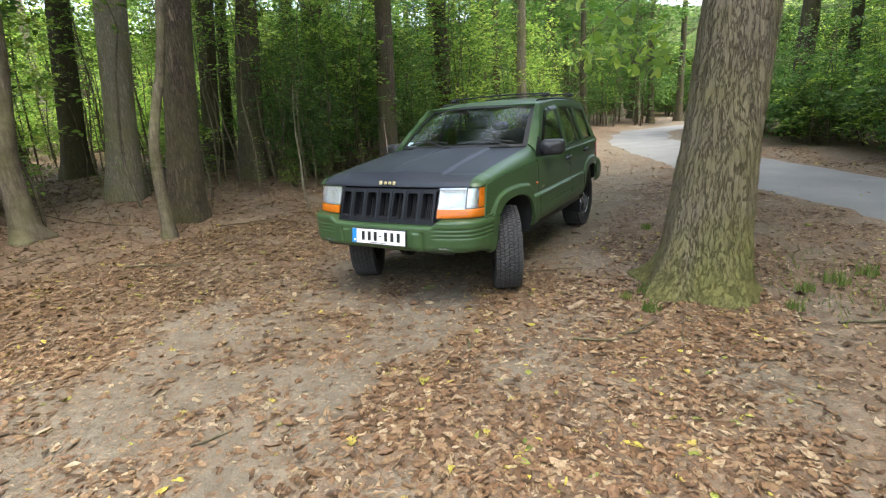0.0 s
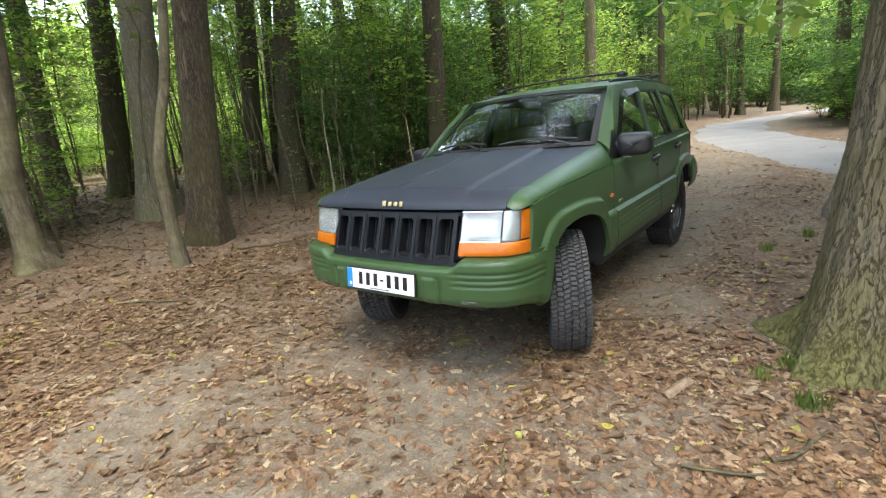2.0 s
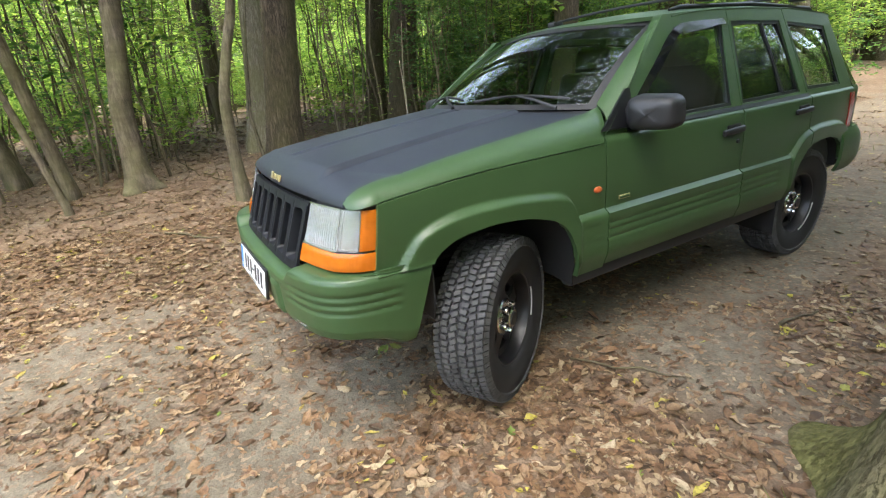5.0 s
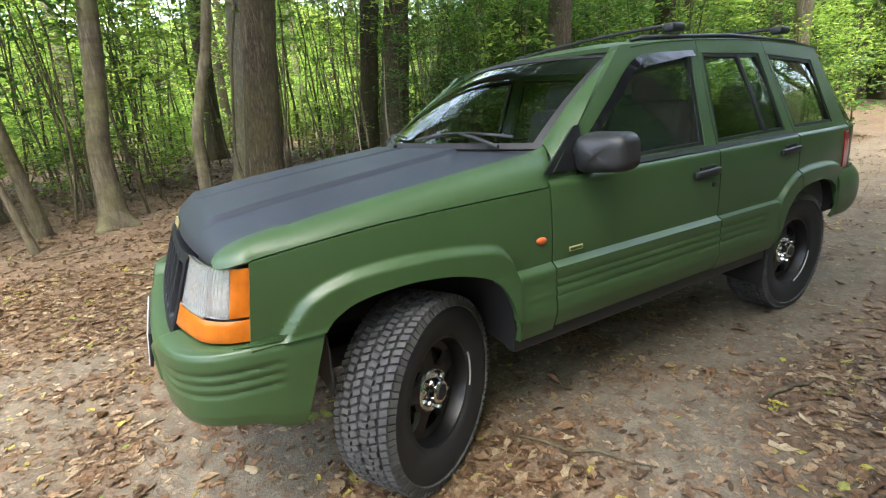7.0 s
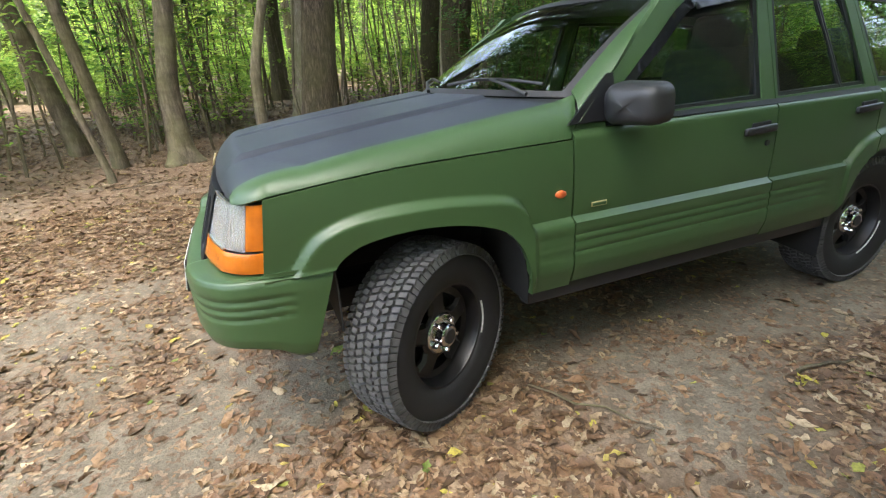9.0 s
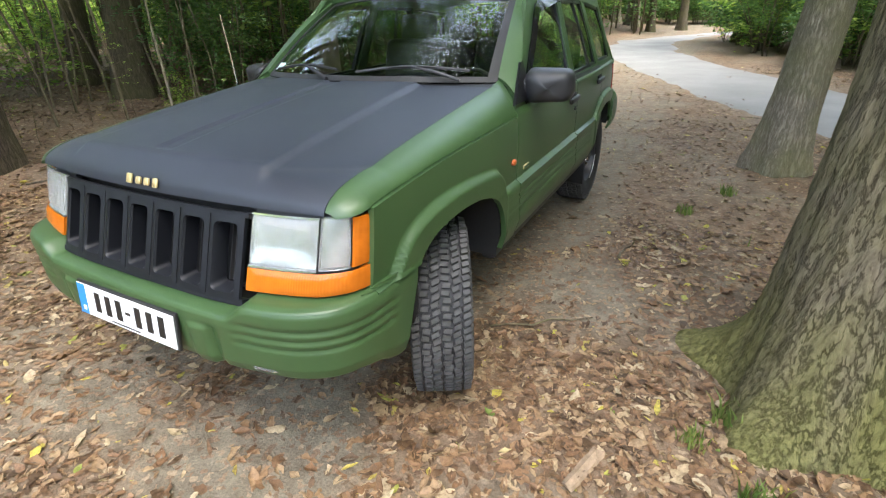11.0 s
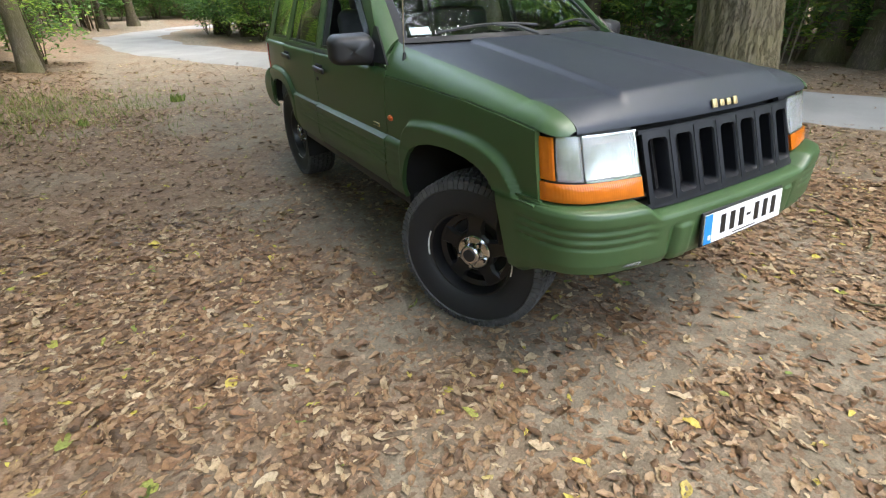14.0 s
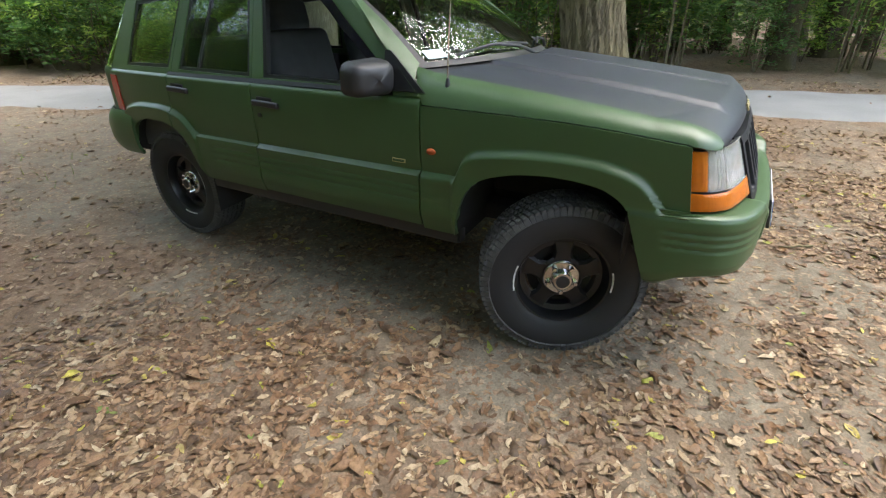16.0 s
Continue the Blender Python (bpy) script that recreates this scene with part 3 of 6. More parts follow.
def build_litter():
    rng = np.random.RandomState(11)
    near_lo, near_hi = np.array((-3.8, -3.4)), np.array((3.0, 2.3))
    spots = []
    for lo, hi, count in ((near_lo, near_hi, 62000), ((-4.6, -5.4), (5.0, 6.5), 60000), ((-10, -6), (-4.4, 9), 38000), ((-16, -8), (-9.8, 10), 11000), ((3.2, -7), (10, 10), 14000), ((-5, 5), (4.5, 14), 14000)):
        p = rng.uniform(lo, hi, (count, 2))
        keep = rng.uniform(0, 1, count) < litter_cover(p[:, 0], p[:, 1]) ** 1.35
        if len(spots):
            keep &= ~((p > near_lo) & (p < near_hi)).all(1)
        off = road_offset(p[:, 0], p[:, 1])
        keep &= (off < 0.05) | (off > ROAD_WIDTH) | (rng.uniform(0, 1, count) < 0.006)
        p = p[keep]
        lift = np.where((off[keep] > 0) & (off[keep] < ROAD_WIDTH), 0.035, 0)
        z = terrain(p[:, 0], p[:, 1]) + lift + rng.uniform(0.0, 0.007, len(p)) * litter_cover(p[:, 0], p[:, 1])
        spots.append(np.concatenate([p, z[:, None]], 1))
    size = np.clip(rng.lognormal(math.log(0.051), 0.33, len(spots[0])), 0.024, 0.105)
    v, t = shaped_leaves(spots[0] + [0, 0, 0.002], size, 13)
    # broken bits fill the gaps between whole leaves
    bits = rng.uniform(near_lo, near_hi, (14000, 2))
    bits = bits[rng.uniform(0, 1, len(bits)) < litter_cover(bits[:, 0], bits[:, 1]) ** 1.1]
    bits = np.concatenate([bits, (terrain(bits[:, 0], bits[:, 1]) + 0.001)[:, None]], 1)
    v3, t3 = leaf_mass(bits, np.clip(rng.lognormal(math.log(0.026), 0.35, len(bits)), 0.010, 0.05), 0.12, 0.8, 14)
    far = np.concatenate(spots[1:])
    size = np.clip(rng.lognormal(math.log(0.048), 0.34, len(far)), 0.024, 0.11) * (1 + 0.3 * ease((np.hypot(far[:, 0], far[:, 1]) - 5.5) / 3) + 0.4 * ease((-far[:, 0] - 9) / 2))
    v2, t2 = leaf_mass(far, size, 0.16, 0.75, 12)
    me = tri_mesh("leaf_litter", np.concatenate([v, v2, v3]), np.concatenate([t, t2 + len(v), t3 + len(v) + len(v2)]))
    return tagged(part("leaf_litter", me, LITTER), "thick scatter of dry brown fallen leaves on the soil", "leaf litter", kind="stuff")


litter = build_litter()


# ---- the car: front towards -y, its left side towards +x, front axle over the origin ----
car = new("car")
tagged(car, "dark green off-road estate car with matt black bonnet parked on soil", "car")

half_width = smooth_curve([-0.80, -0.55, -0.40, -0.2, 0.1, 0.6, 2.2, 2.8, 3.1, 3.32], [0.796, 0.828, 0.837, 0.849, 0.859, 0.866, 0.866, 0.851, 0.826, 0.796])
crease_z = smooth_curve([-0.46, -0.2, 0.0, 0.64, 1.7, 2.6, 3.32], [1.03, 1.058, 1.072, 1.087, 1.098, 1.105, 1.10])
arch_f = smooth_curve([-0.285, -0.25, -0.174, -0.08, 0.008, 0.13, 0.264, 0.34, 0.395, 0.43, 0.455, 0.462], [0.775, 0.81, 0.846, 0.860, 0.864, 0.855, 0.824, 0.79, 0.73, 0.65, 0.54, 0.50])
flare_f = smooth_curve([-0.445, -0.40, -0.322, -0.24, -0.153, -0.03, 0.096, 0.25, 0.363, 0.42, 0.465], [0.74, 0.812, 0.901, 0.935, 0.952, 0.958, 0.955, 0.941, 0.922, 0.88, 0.78])
arch_r = smooth_curve([2.285, 2.33, 2.38, 2.44, 2.53, 2.64, 2.76, 2.88, 2.97, 3.03], [0.505, 0.62, 0.715, 0.775, 0.818, 0.836, 0.836, 0.815, 0.77, 0.66])
flare_r = smooth_curve([2.29, 2.34, 2.42, 2.52, 2.65, 2.80, 2.95, 3.05, 3.12, 3.18], [0.77, 0.838, 0.901, 0.931, 0.944, 0.943, 0.927, 0.898, 0.86, 0.79])


def side_x(y, z):
    """Half width of the body side at y, z, with cladding, ribs and wheel-arch flares."""
    y, z = np.broadcast_arrays(np.asarray(y, float), np.asarray(z, float))
    x = half_width(y) + 0.008 * np.clip(1 - ((z - 0.93) / 0.17) ** 2, 0, 1)
    clad = ease((0.788 - z) / 0.016)
    x = x + 0.028 * clad
    along = ease((y - 0.46) / 0.04) * ease((2.20 - y) / 0.1)
    for g in (0.722, 0.686, 0.650):
        x = x - 0.006 * along * np.exp(-((z - g) / 0.0075) ** 2)
    x = x - 0.03 * ease((0.60 - z) / 0.12)
    for zt, lo, hi in ((flare_f, -0.445, 0.465), (flare_r, 2.29, 3.18)):
        inside = (y > lo) & (y < hi)
        x = x + np.where(inside, 0.030 * ease((zt(y) - z) / 0.035) * (1 - clad * 0.75), 0)
    zc = crease_z(y)
    x = x - np.where(y > 0.64, 0.012 * np.clip((z - 1.104) / 0.024, 0, 1) ** 2, 0)
    return x - 0.028 * ease((z - zc) / 0.05)


def wing_bottom(y):
    z = np.where(y < -0.285, 0.774, arch_f(y))
    return np.where(y > 0.462, 0.50, z)


def quarter_bottom(y):
    return np.where((y > 2.285) & (y < 3.03), arch_r(y), np.where(y >= 3.03, 0.66, 0.505))


def side_panel(y0, y1, bottom, top, s, nu, nv, name, rake=0.0):
    def fn(u, v):
        y = y0 + (y1 - y0) * u
        zb = bottom(y)
        z = zb + (top(y) - zb) * v
        y = y - rake * np.maximum(0, 1.03 - z) * np.clip(1 - u * 8, 0, 1)
        return s * side_x(y, z), y, z
    me = sheet(lambda u, v: fn(u if s < 0 else 1 - u, v), nu, nv, -0.022, name, 40)
    return me


BELT = 1.128
for s, word in ((1, "left"), (-1, "right")):
    part("front_wing", side_panel(-0.462, 0.638, wing_bottom, lambda y: crease_z(y) - 0.002, s, 100, 40, "front_wing", 0.16), GREEN, car)

    def wing_top(u, v, s=s):
        y = -0.553 + (0.638 + 0.553) * (u if s < 0 else 1 - u)
        w = np.interp(y, [-0.553, -0.535, -0.50, -0.455], [0.770, 0.803, 0.824, 0.836])
        w = np.where(y > -0.455, half_width(y) - 0.007, w)
        zc = np.where(y < -0.455, 1.016 + (crease_z(-0.455) - 1.016) * ease((y + 0.553) / 0.098), crease_z(y) + 0.002)
        t = np.clip(y + 0.555, 0, 2)
        zh = np.where(t < 0.24, 1.020 + 0.079 * np.sqrt(np.clip(1 - (1 - np.clip(t / 0.24, 0, 1)) ** 2, 0, 1)), 1.099 + 0.118 * np.maximum(t - 0.24, 0) ** 0.86) + 0.001
        a = v * math.pi / 2
        return s * (0.738 + (w - 0.738) * (0.6 * np.cos(a) ** 0.8 + 0.4 * (1 - v))), y, zc + (zh - zc) * (0.6 * np.sin(a) ** 0.9 + 0.4 * v)
    part("wing_top", sheet(wing_top, 80, 14, -0.018, "wing_top", 40), GREEN, car)
    part("front_door", side_panel(0.646, 1.738, lambda y: 0.515 + 0 * y, lambda y: BELT + 0 * y, s, 50, 60, "front_door"), GREEN, car)
    part("rear_door", side_panel(1.746, 2.50, quarter_bottom, lambda y: BELT + 0 * y, s, 60, 60, "rear_door"), GREEN, car)
    part("rear_quarter", side_panel(2.507, 3.22, quarter_bottom, lambda y: BELT + 0 * y, s, 60, 60, "rear_quarter"), GREEN, car)
    part("sill", rounded_box((0.07, 1.86, 0.09), 0.02, 2, pose(s * 0.80, 1.385, 0.475)), TRIM, car)


def bonnet_point(u, v):
    x = (u * 2 - 1) * 0.735
    e = (x / 0.735) ** 2
    yf = -0.607 + 0.052 * e
    yr = 0.44 + 0.19 * e
    y = yf + (yr - yf) * v ** 1.35
    t = y - yf
    long = 0.1 + 0.14 * e ** 2
    z = np.where(t < long, 1.020 + 0.079 * np.sqrt(np.clip(1 - (1 - np.clip(t / long, 0, 1)) ** 2, 0, 1)), 0)
    z = np.where(t >= long, 1.099 + 0.118 * np.maximum(t - long, 0) ** 0.86, z)
    rise = ease(t / 0.1)
    z = z + rise * (0.020 - 0.020 * e)
    inner = 0.47 - 0.05 * np.clip(t, 0, 1.2)
    back = ease((t - 0.03) / 0.07)
    z = z + 0.015 * back * (1 - ease((np.abs(x) - inner) / 0.032))
    groove = (1 - ease((np.abs(x) - 0.030) / 0.012)) * ease((t - 0.10) / 0.02)
    return x, y, z - 0.007 * groove


bonnet = part("bonnet", sheet(bonnet_point, 130, 60, 0.02, "bonnet", 50), BONNET, car, "matt black bonnet")

# front bumper: one loft round the nose
BUMP_PLAN = np.array([(-0.872, -0.29), (-0.870, -0.40), (-0.858, -0.52), (-0.830, -0.61), (-0.776, -0.675), (-0.69, -0.722), (-0.56, -0.752), (-0.40, -0.768), (-0.2, -0.776), (0, -0.778)])
BUMP_PLAN = np.concatenate([BUMP_PLAN, BUMP_PLAN[-2::-1] * [-1, 1]])
bd = np.concatenate([[0], np.cumsum(np.linalg.norm(np.diff(BUMP_PLAN, axis=0), axis=1))])
bump_x, bump_y = smooth_curve(bd / bd[-1], BUMP_PLAN[:, 0]), smooth_curve(bd / bd[-1], BUMP_PLAN[:, 1])


def bumper_point(u, v):
    x, y = bump_x(u), bump_y(u)
    e = 1e-3
    tx, ty = bump_x(np.minimum(u + e, 1)) - bump_x(np.maximum(u - e, 0)), bump_y(np.minimum(u + e, 1)) - bump_y(np.maximum(u - e, 0))
    tl = np.hypot(tx, ty)
    nx, ny = -ty / tl, tx / tl
    ax = np.abs(x)
    ztop = 0.738 + 0.047 * ease((ax - 0.47) / 0.09)
    back = ease((y + 0.62) / 0.3)
    zbot = 0.526 - 0.059 * back
    inset = np.interp(v, [0, 0.1, 0.16, 0.22, 0.30, 0.80, 0.90, 1.0], [0.11, 0.030, 0.010, 0.002, 0.0, 0.004, 0.014, 0.045])
    h = np.interp(v, [0, 0.1, 0.16, 0.22, 0.30, 0.80, 0.90, 1.0], [1.0, 0.995, 0.97, 0.91, 0.82, 0.20, 0.07, 0.0])
    z = zbot + (ztop - zbot) * h
    corner = ease((ax - 0.47) / 0.06)
    inset = inset * (1 - 0.75 * ease((ax - 0.84) / 0.03) * (v < 0.12))
    rib = corner * ease((-0.40 - y) / 0.04)
    for g in (0.715, 0.683, 0.651):
        inset = inset + 0.007 * rib * np.exp(-((z - g) / 0.0075) ** 2)
    # upright notches beside the plate
    for cx in (0.405,):
        inset = inset + 0.014 * np.exp(-((ax - cx) / 0.014) ** 2) * ease((0.70 - z) / 0.03) - 0.010 * ease((ax - 0.30) / 0.02) * ease((cx - ax) / 0.02) * ease((0.69 - z) / 0.02)
    slant = np.where(y > -0.5, (y + 0.5) / 0.21, 0) * np.clip((0.765 - z) / 0.29, 0, 1.1) * 0.10
    return x + nx * inset, y + ny * inset - slant, z


bumper = part("front_bumper", sheet(bumper_point, 180, 50, -0.012, "front_bumper", 50), GREEN, car, "green painted plastic bumper")
part("lower_valance", rounded_box((1.30, 0.12, 0.06), 0.02, 2, pose(0, -0.64, 0.535)), TRIM, bumper)


# greenhouse
def glass_x(y, z):
    return half_width(np.minimum(y, 3.32)) - 0.020 - (np.asarray(z, float) - 1.128) * 0.32


roof_z = smooth_curve([1.16, 1.3, 1.6, 2.0, 2.5, 2.90, 3.18], [1.585, 1.615, 1.640, 1.648, 1.640, 1.612, 1.565])


def ring_mesh(outer, inner, s, thick, proud=0.0, per=14, name="ring"):
    """A flat frame between two outlines of (y, z) on the window plane."""
    def dense(poly):
        p = np.array(poly, float)
        out = []
        for a, b in zip(p, np.roll(p, -1, axis=0)):
            out.append(a + (b - a) * np.linspace(0, 1, per, endpoint=False)[:, None])
        return np.concatenate(out)
    o, i = dense(outer), dense(inner)
    n = len(o)
    verts = []
    for loop, inward in ((o, 0), (i, 0), (i, thick), (o, thick)):
        x = glass_x(loop[:, 0], loop[:, 1]) + proud - inward
        verts.append(np.stack([s * x, loop[:, 0], loop[:, 1]], 1))
    faces = []
    for a in range(4):
        b = (a + 1) % 4
        for k in range(n):
            k2 = (k + 1) % n
            faces.append([a * n + k, a * n + k2, b * n + k2, b * n + k])
    return mesh_of(name, np.concatenate(verts), faces, 40)


def pane_mesh(poly, s, inset, name="pane", n=14):
    """A window pane filling a four-sided outline (y, z): lower front, lower rear, upper rear, upper front."""
    a, b, c, d = [np.array(p, float) for p in poly]

    def fn(u, v):
        q = (a[:, None, None] * (1 - u) * (1 - v) + b[:, None, None] * u * (1 - v) + c[:, None, None] * u * v + d[:, None, None] * (1 - u) * v)
        x = glass_x(q[0], q[1]) - inset + 0.010 * np.sin(np.pi * v)
        return s * x, q[0], q[1]
    return sheet(fn, n, n, 0.004, name, 60)


F_IN = [(0.775, 1.145), (1.655, 1.147), (1.712, 1.580), (1.292, 1.560)]
F_OUT = [(0.655, 1.118), (1.738, 1.120), (1.772, 1.650), (1.225, 1.622)]
R_IN = [(1.760, 1.147), (2.392, 1.155), (2.305, 1.573), (1.800, 1.582)]
R_OUT = [(1.745, 1.120), (2.478, 1.120), (2.352, 1.640), (1.776, 1.652)]
Q_IN = [(2.497, 1.158), (2.985, 1.155), (2.885, 1.530), (2.392, 1.566)]
Q_OUT = [(2.482, 1.120), (3.225, 1.120), (2.985, 1.598), (2.356, 1.642)]


def shrunk(poly, d):
    p = np.array(poly, float)
    c = p.mean(0)
    return [tuple(q + (c - q) / np.linalg.norm(c - q) * d) for q in p]


for s in (1, -1):
    for word, outer, inner in (("front_window_frame", F_OUT, F_IN), ("rear_window_frame", R_OUT, R_IN), ("quarter_pillar", Q_OUT, Q_IN)):
        fr = part(word, ring_mesh(outer, inner, s, 0.05, 0.0), GREEN, car)
        part("window_seal", ring_mesh(inner, shrunk(inner, 0.028), s, 0.03, -0.006), BLACK_SEAL, fr, "black rubber window seal")
        if s < 0 and word == "front_window_frame":
            continue
        pane = part("side_window", pane_mesh(shrunk(inner, 0.01), s, 0.018), SIDE_GLASS, fr, "clear side window")
        pane.visible_shadow = False

# windscreen
def screen_point(u, v, grow=0.0, off=0.0):
    xb, xt = 0.735 + grow, 0.625 + grow
    w = xb + (xt - xb) * v
    x = (u * 2 - 1) * w
    e = (x / w) ** 2
    y = (0.455 + 0.270 * e) * (1 - v) + (1.125 + 0.170 * e) * v
    z = (1.240 - 0.020 * e) * (1 - v) + (1.632 - 0.032 * e) * v
    bow = 0.020 * np.sin(np.pi * v)
    return x, y - bow * 0.6 - off * 0.55, z + bow * 0.8 + off


screen = part("windscreen", sheet(lambda u, v: screen_point(u, v), 40, 24, 0.005, "windscreen", 60), GLASS, car, "large raked windscreen")
screen.visible_shadow = False


def band(u0, u1, v0, v1, nu, nv, off=0.003):
    return sheet(lambda u, v: screen_point(u0 + (u1 - u0) * u, v0 + (v1 - v0) * v, 0.0, off), nu, nv, 0.002, "band", 60)


part("screen_border", joined("screen_border", [band(0, 1, 0, 0.05, 40, 2), band(0, 1, 0.93, 1.0, 40, 2), band(0, 0.03, 0.05, 0.93, 2, 20), band(0.97, 1, 0.05, 0.93, 2, 20)]), TRIM, screen, "black printed border of the screen")

# front pillars
for s in (1, -1):
    def pillar(u, v, s=s):
        t = (u if s > 0 else 1 - u) * 0.925 + 0.015
        x, y, z = screen_point(1.0 + 0 * t, t * 1.02, 0.0, 0.004)
        fy = 0.650 + 0.572 * t
        fz = 1.121 + 0.503 * t
        ox = glass_x(fy, fz) - 0.02 * ease(-t / 0.06)
        a = v * math.pi / 2
        across, back = 0.45 * np.sin(a) + 0.55 * v, 0.45 * (1 - np.cos(a)) + 0.55 * v
        return s * (x + (ox - x) * across), y + (fy + 0.012 - y) * back, z + (fz - z) * back
    part("front_pillar", sheet(pillar, 30, 8, 0.02, "front_pillar", 50), GREEN, car)


    def foot(u, v, s=s):
        v = v if s > 0 else 1 - v
        y0, zc, w = 0.634, float(crease_z(0.634)) + 0.001, float(half_width(0.634)) - 0.008
        zh = 1.099 + 0.118 * (0.634 + 0.555 - 0.24) ** 0.86
        a = v * math.pi / 2
        fx, fz = 0.738 + (w - 0.738) * (0.6 * np.cos(a) ** 0.8 + 0.4 * (1 - v)), zc + (zh - zc) * (0.6 * np.sin(a) ** 0.9 + 0.4 * v)
        px, py, pz = [float(q) for q in screen_point(np.array(1.0), np.array(0.03), 0.0, 0.002)]
        oy, oz = 0.668, 1.135
        ox = float(glass_x(oy, oz)) - 0.003
        bx, by, bz = ox + (px - ox) * v, oy + (py - oy) * v, oz + (pz - oz) * (0.5 * np.sin(a) + 0.5 * v)
        return s * (fx + (bx - fx) * u), y0 + (by - y0) * u, fz + (bz - fz) * u
    part("pillar_foot", sheet(foot, 6, 10, 0.012, "pillar_foot", 50), GREEN, car)


def roof_point(u, v):
    k = u * 2 - 1
    e = k ** 2
    y = (1.120 + 0.173 * e) * (1 - v) + (3.11 - 0.10 * e) * v
    zs = roof_z(y)
    w = glass_x(y, zs) + 0.004
    x = w * np.sign(k) * np.abs(k) ** 0.9
    return x, y, zs + 0.048 * (1 - np.abs(k) ** 2.6) ** 0.9


part("roof", sheet(roof_point, 60, 60, 0.02, "roof", 50), GREEN, car)


# tail: tailgate with rear screen, lamps and bumper
def tail_point(z0, z1, y_low, y_high, shrink):
    def fn(u, v):
        a = (u * 2 - 1) * math.pi / 2
        z = z0 + (z1 - z0) * v
        side = np.where(z < BELT, half_width(3.22) + 0.0 * z, glass_x(3.16, z)) - shrink
        ys = np.interp(z, [0.4, BELT, 1.6], [3.215, 3.215, 2.975])
        yr = np.interp(z, [0.4, BELT, 1.6], [y_low, y_low, y_high])
        return side * np.sign(a) * np.abs(np.sin(a)) ** 0.55, ys + (yr - ys) * np.abs(np.cos(a)) ** 0.55, z
    return fn


part("tailgate", sheet(tail_point(0.66, 1.13, 3.43, 3.22, 0.0), 48, 20, -0.02, "tailgate", 50), GREEN, car)
part("rear_screen", sheet(tail_point(1.13, 1.59, 3.42, 3.07, 0.003), 48, 16, -0.006, "rear_screen", 50), SIDE_GLASS, car, "dark rear screen").visible_shadow = False


def rear_bumper(u, v):
    a = (u * 2 - 1) * math.pi / 2
    side = 0.868 - 0.03 * np.abs(v * 2 - 1) ** 3
    f = 1 - 0.02 * np.abs(v * 2 - 1) ** 3
    x = side * np.sign(a) * np.abs(np.sin(a)) ** 0.45
    y0 = 3.00 - 0.0 * v
    return x, y0 + (3.53 * f - y0) * np.abs(np.cos(a)) ** 0.45, 0.845 - 0.275 * v


part("rear_bumper", sheet(rear_bumper, 60, 12, -0.02, "rear_bumper", 50), GREEN, car)
for s in (1, -1):
    def tail_lamp(u, v, s=s):
        y = 3.125 + 0.09 * (u if s < 0 else 1 - u)
        z = 0.852 + 0.235 * v
        return s * (side_x(y, z) + 0.006), y, z
    part("tail_lamp", sheet(tail_lamp, 6, 10, -0.03, "tail_lamp", 50), RED, car, "red tail lamp")

# lamps and grille share one raked front surface
LAMP_PATH = np.array([(0.0, -0.622), (0.30, -0.618), (0.48, -0.604), (0.60, -0.588), (0.70, -0.566), (0.735, -0.555), (0.776, -0.534), (0.807, -0.504), (0.826, -0.458)])
ld = np.concatenate([[0], np.cumsum(np.linalg.norm(np.diff(LAMP_PATH, axis=0), axis=1))])
lamp_x, lamp_y = smooth_curve(ld, LAMP_PATH[:, 0]), smooth_curve(ld, LAMP_PATH[:, 1])
X_TO_S = smooth_curve(LAMP_PATH[:, 0], ld)


def nose(s, d, z, inset=0.0):
    """A point of the raked nose: d metres round from the middle, at height z."""
    x, y = lamp_x(d), lamp_y(d)
    rake = np.interp(x, [0.48, 0.73, 0.826], [0.37, 0.30, 0.17])
    ex = np.interp(x, [0.0, 0.69, 0.776, 0.826], [0.0, 0.25, 0.6, 1.0])
    return s * (x - inset * ex), y + rake * (z - 1.008) + inset * np.sqrt(1 - np.minimum(ex, 0.97) ** 2), z


def nose_sheet(s, x0, x1, z0, z1, inset, thick, nu=20, nv=8, bulge=0.0):
    d0, d1 = float(X_TO_S(x0)), float(X_TO_S(x1))

    def fn(u, v):
        k = u if s > 0 else 1 - u
        b = bulge * (1 - (2 * u - 1) ** 4) * (1 - (2 * v - 1) ** 4)
        return nose(s, d0 + (d1 - d0) * k, z0 + (z1 - z0) * v, inset - b)
    return sheet(fn, nu, nv, thick, "lamp", 50)


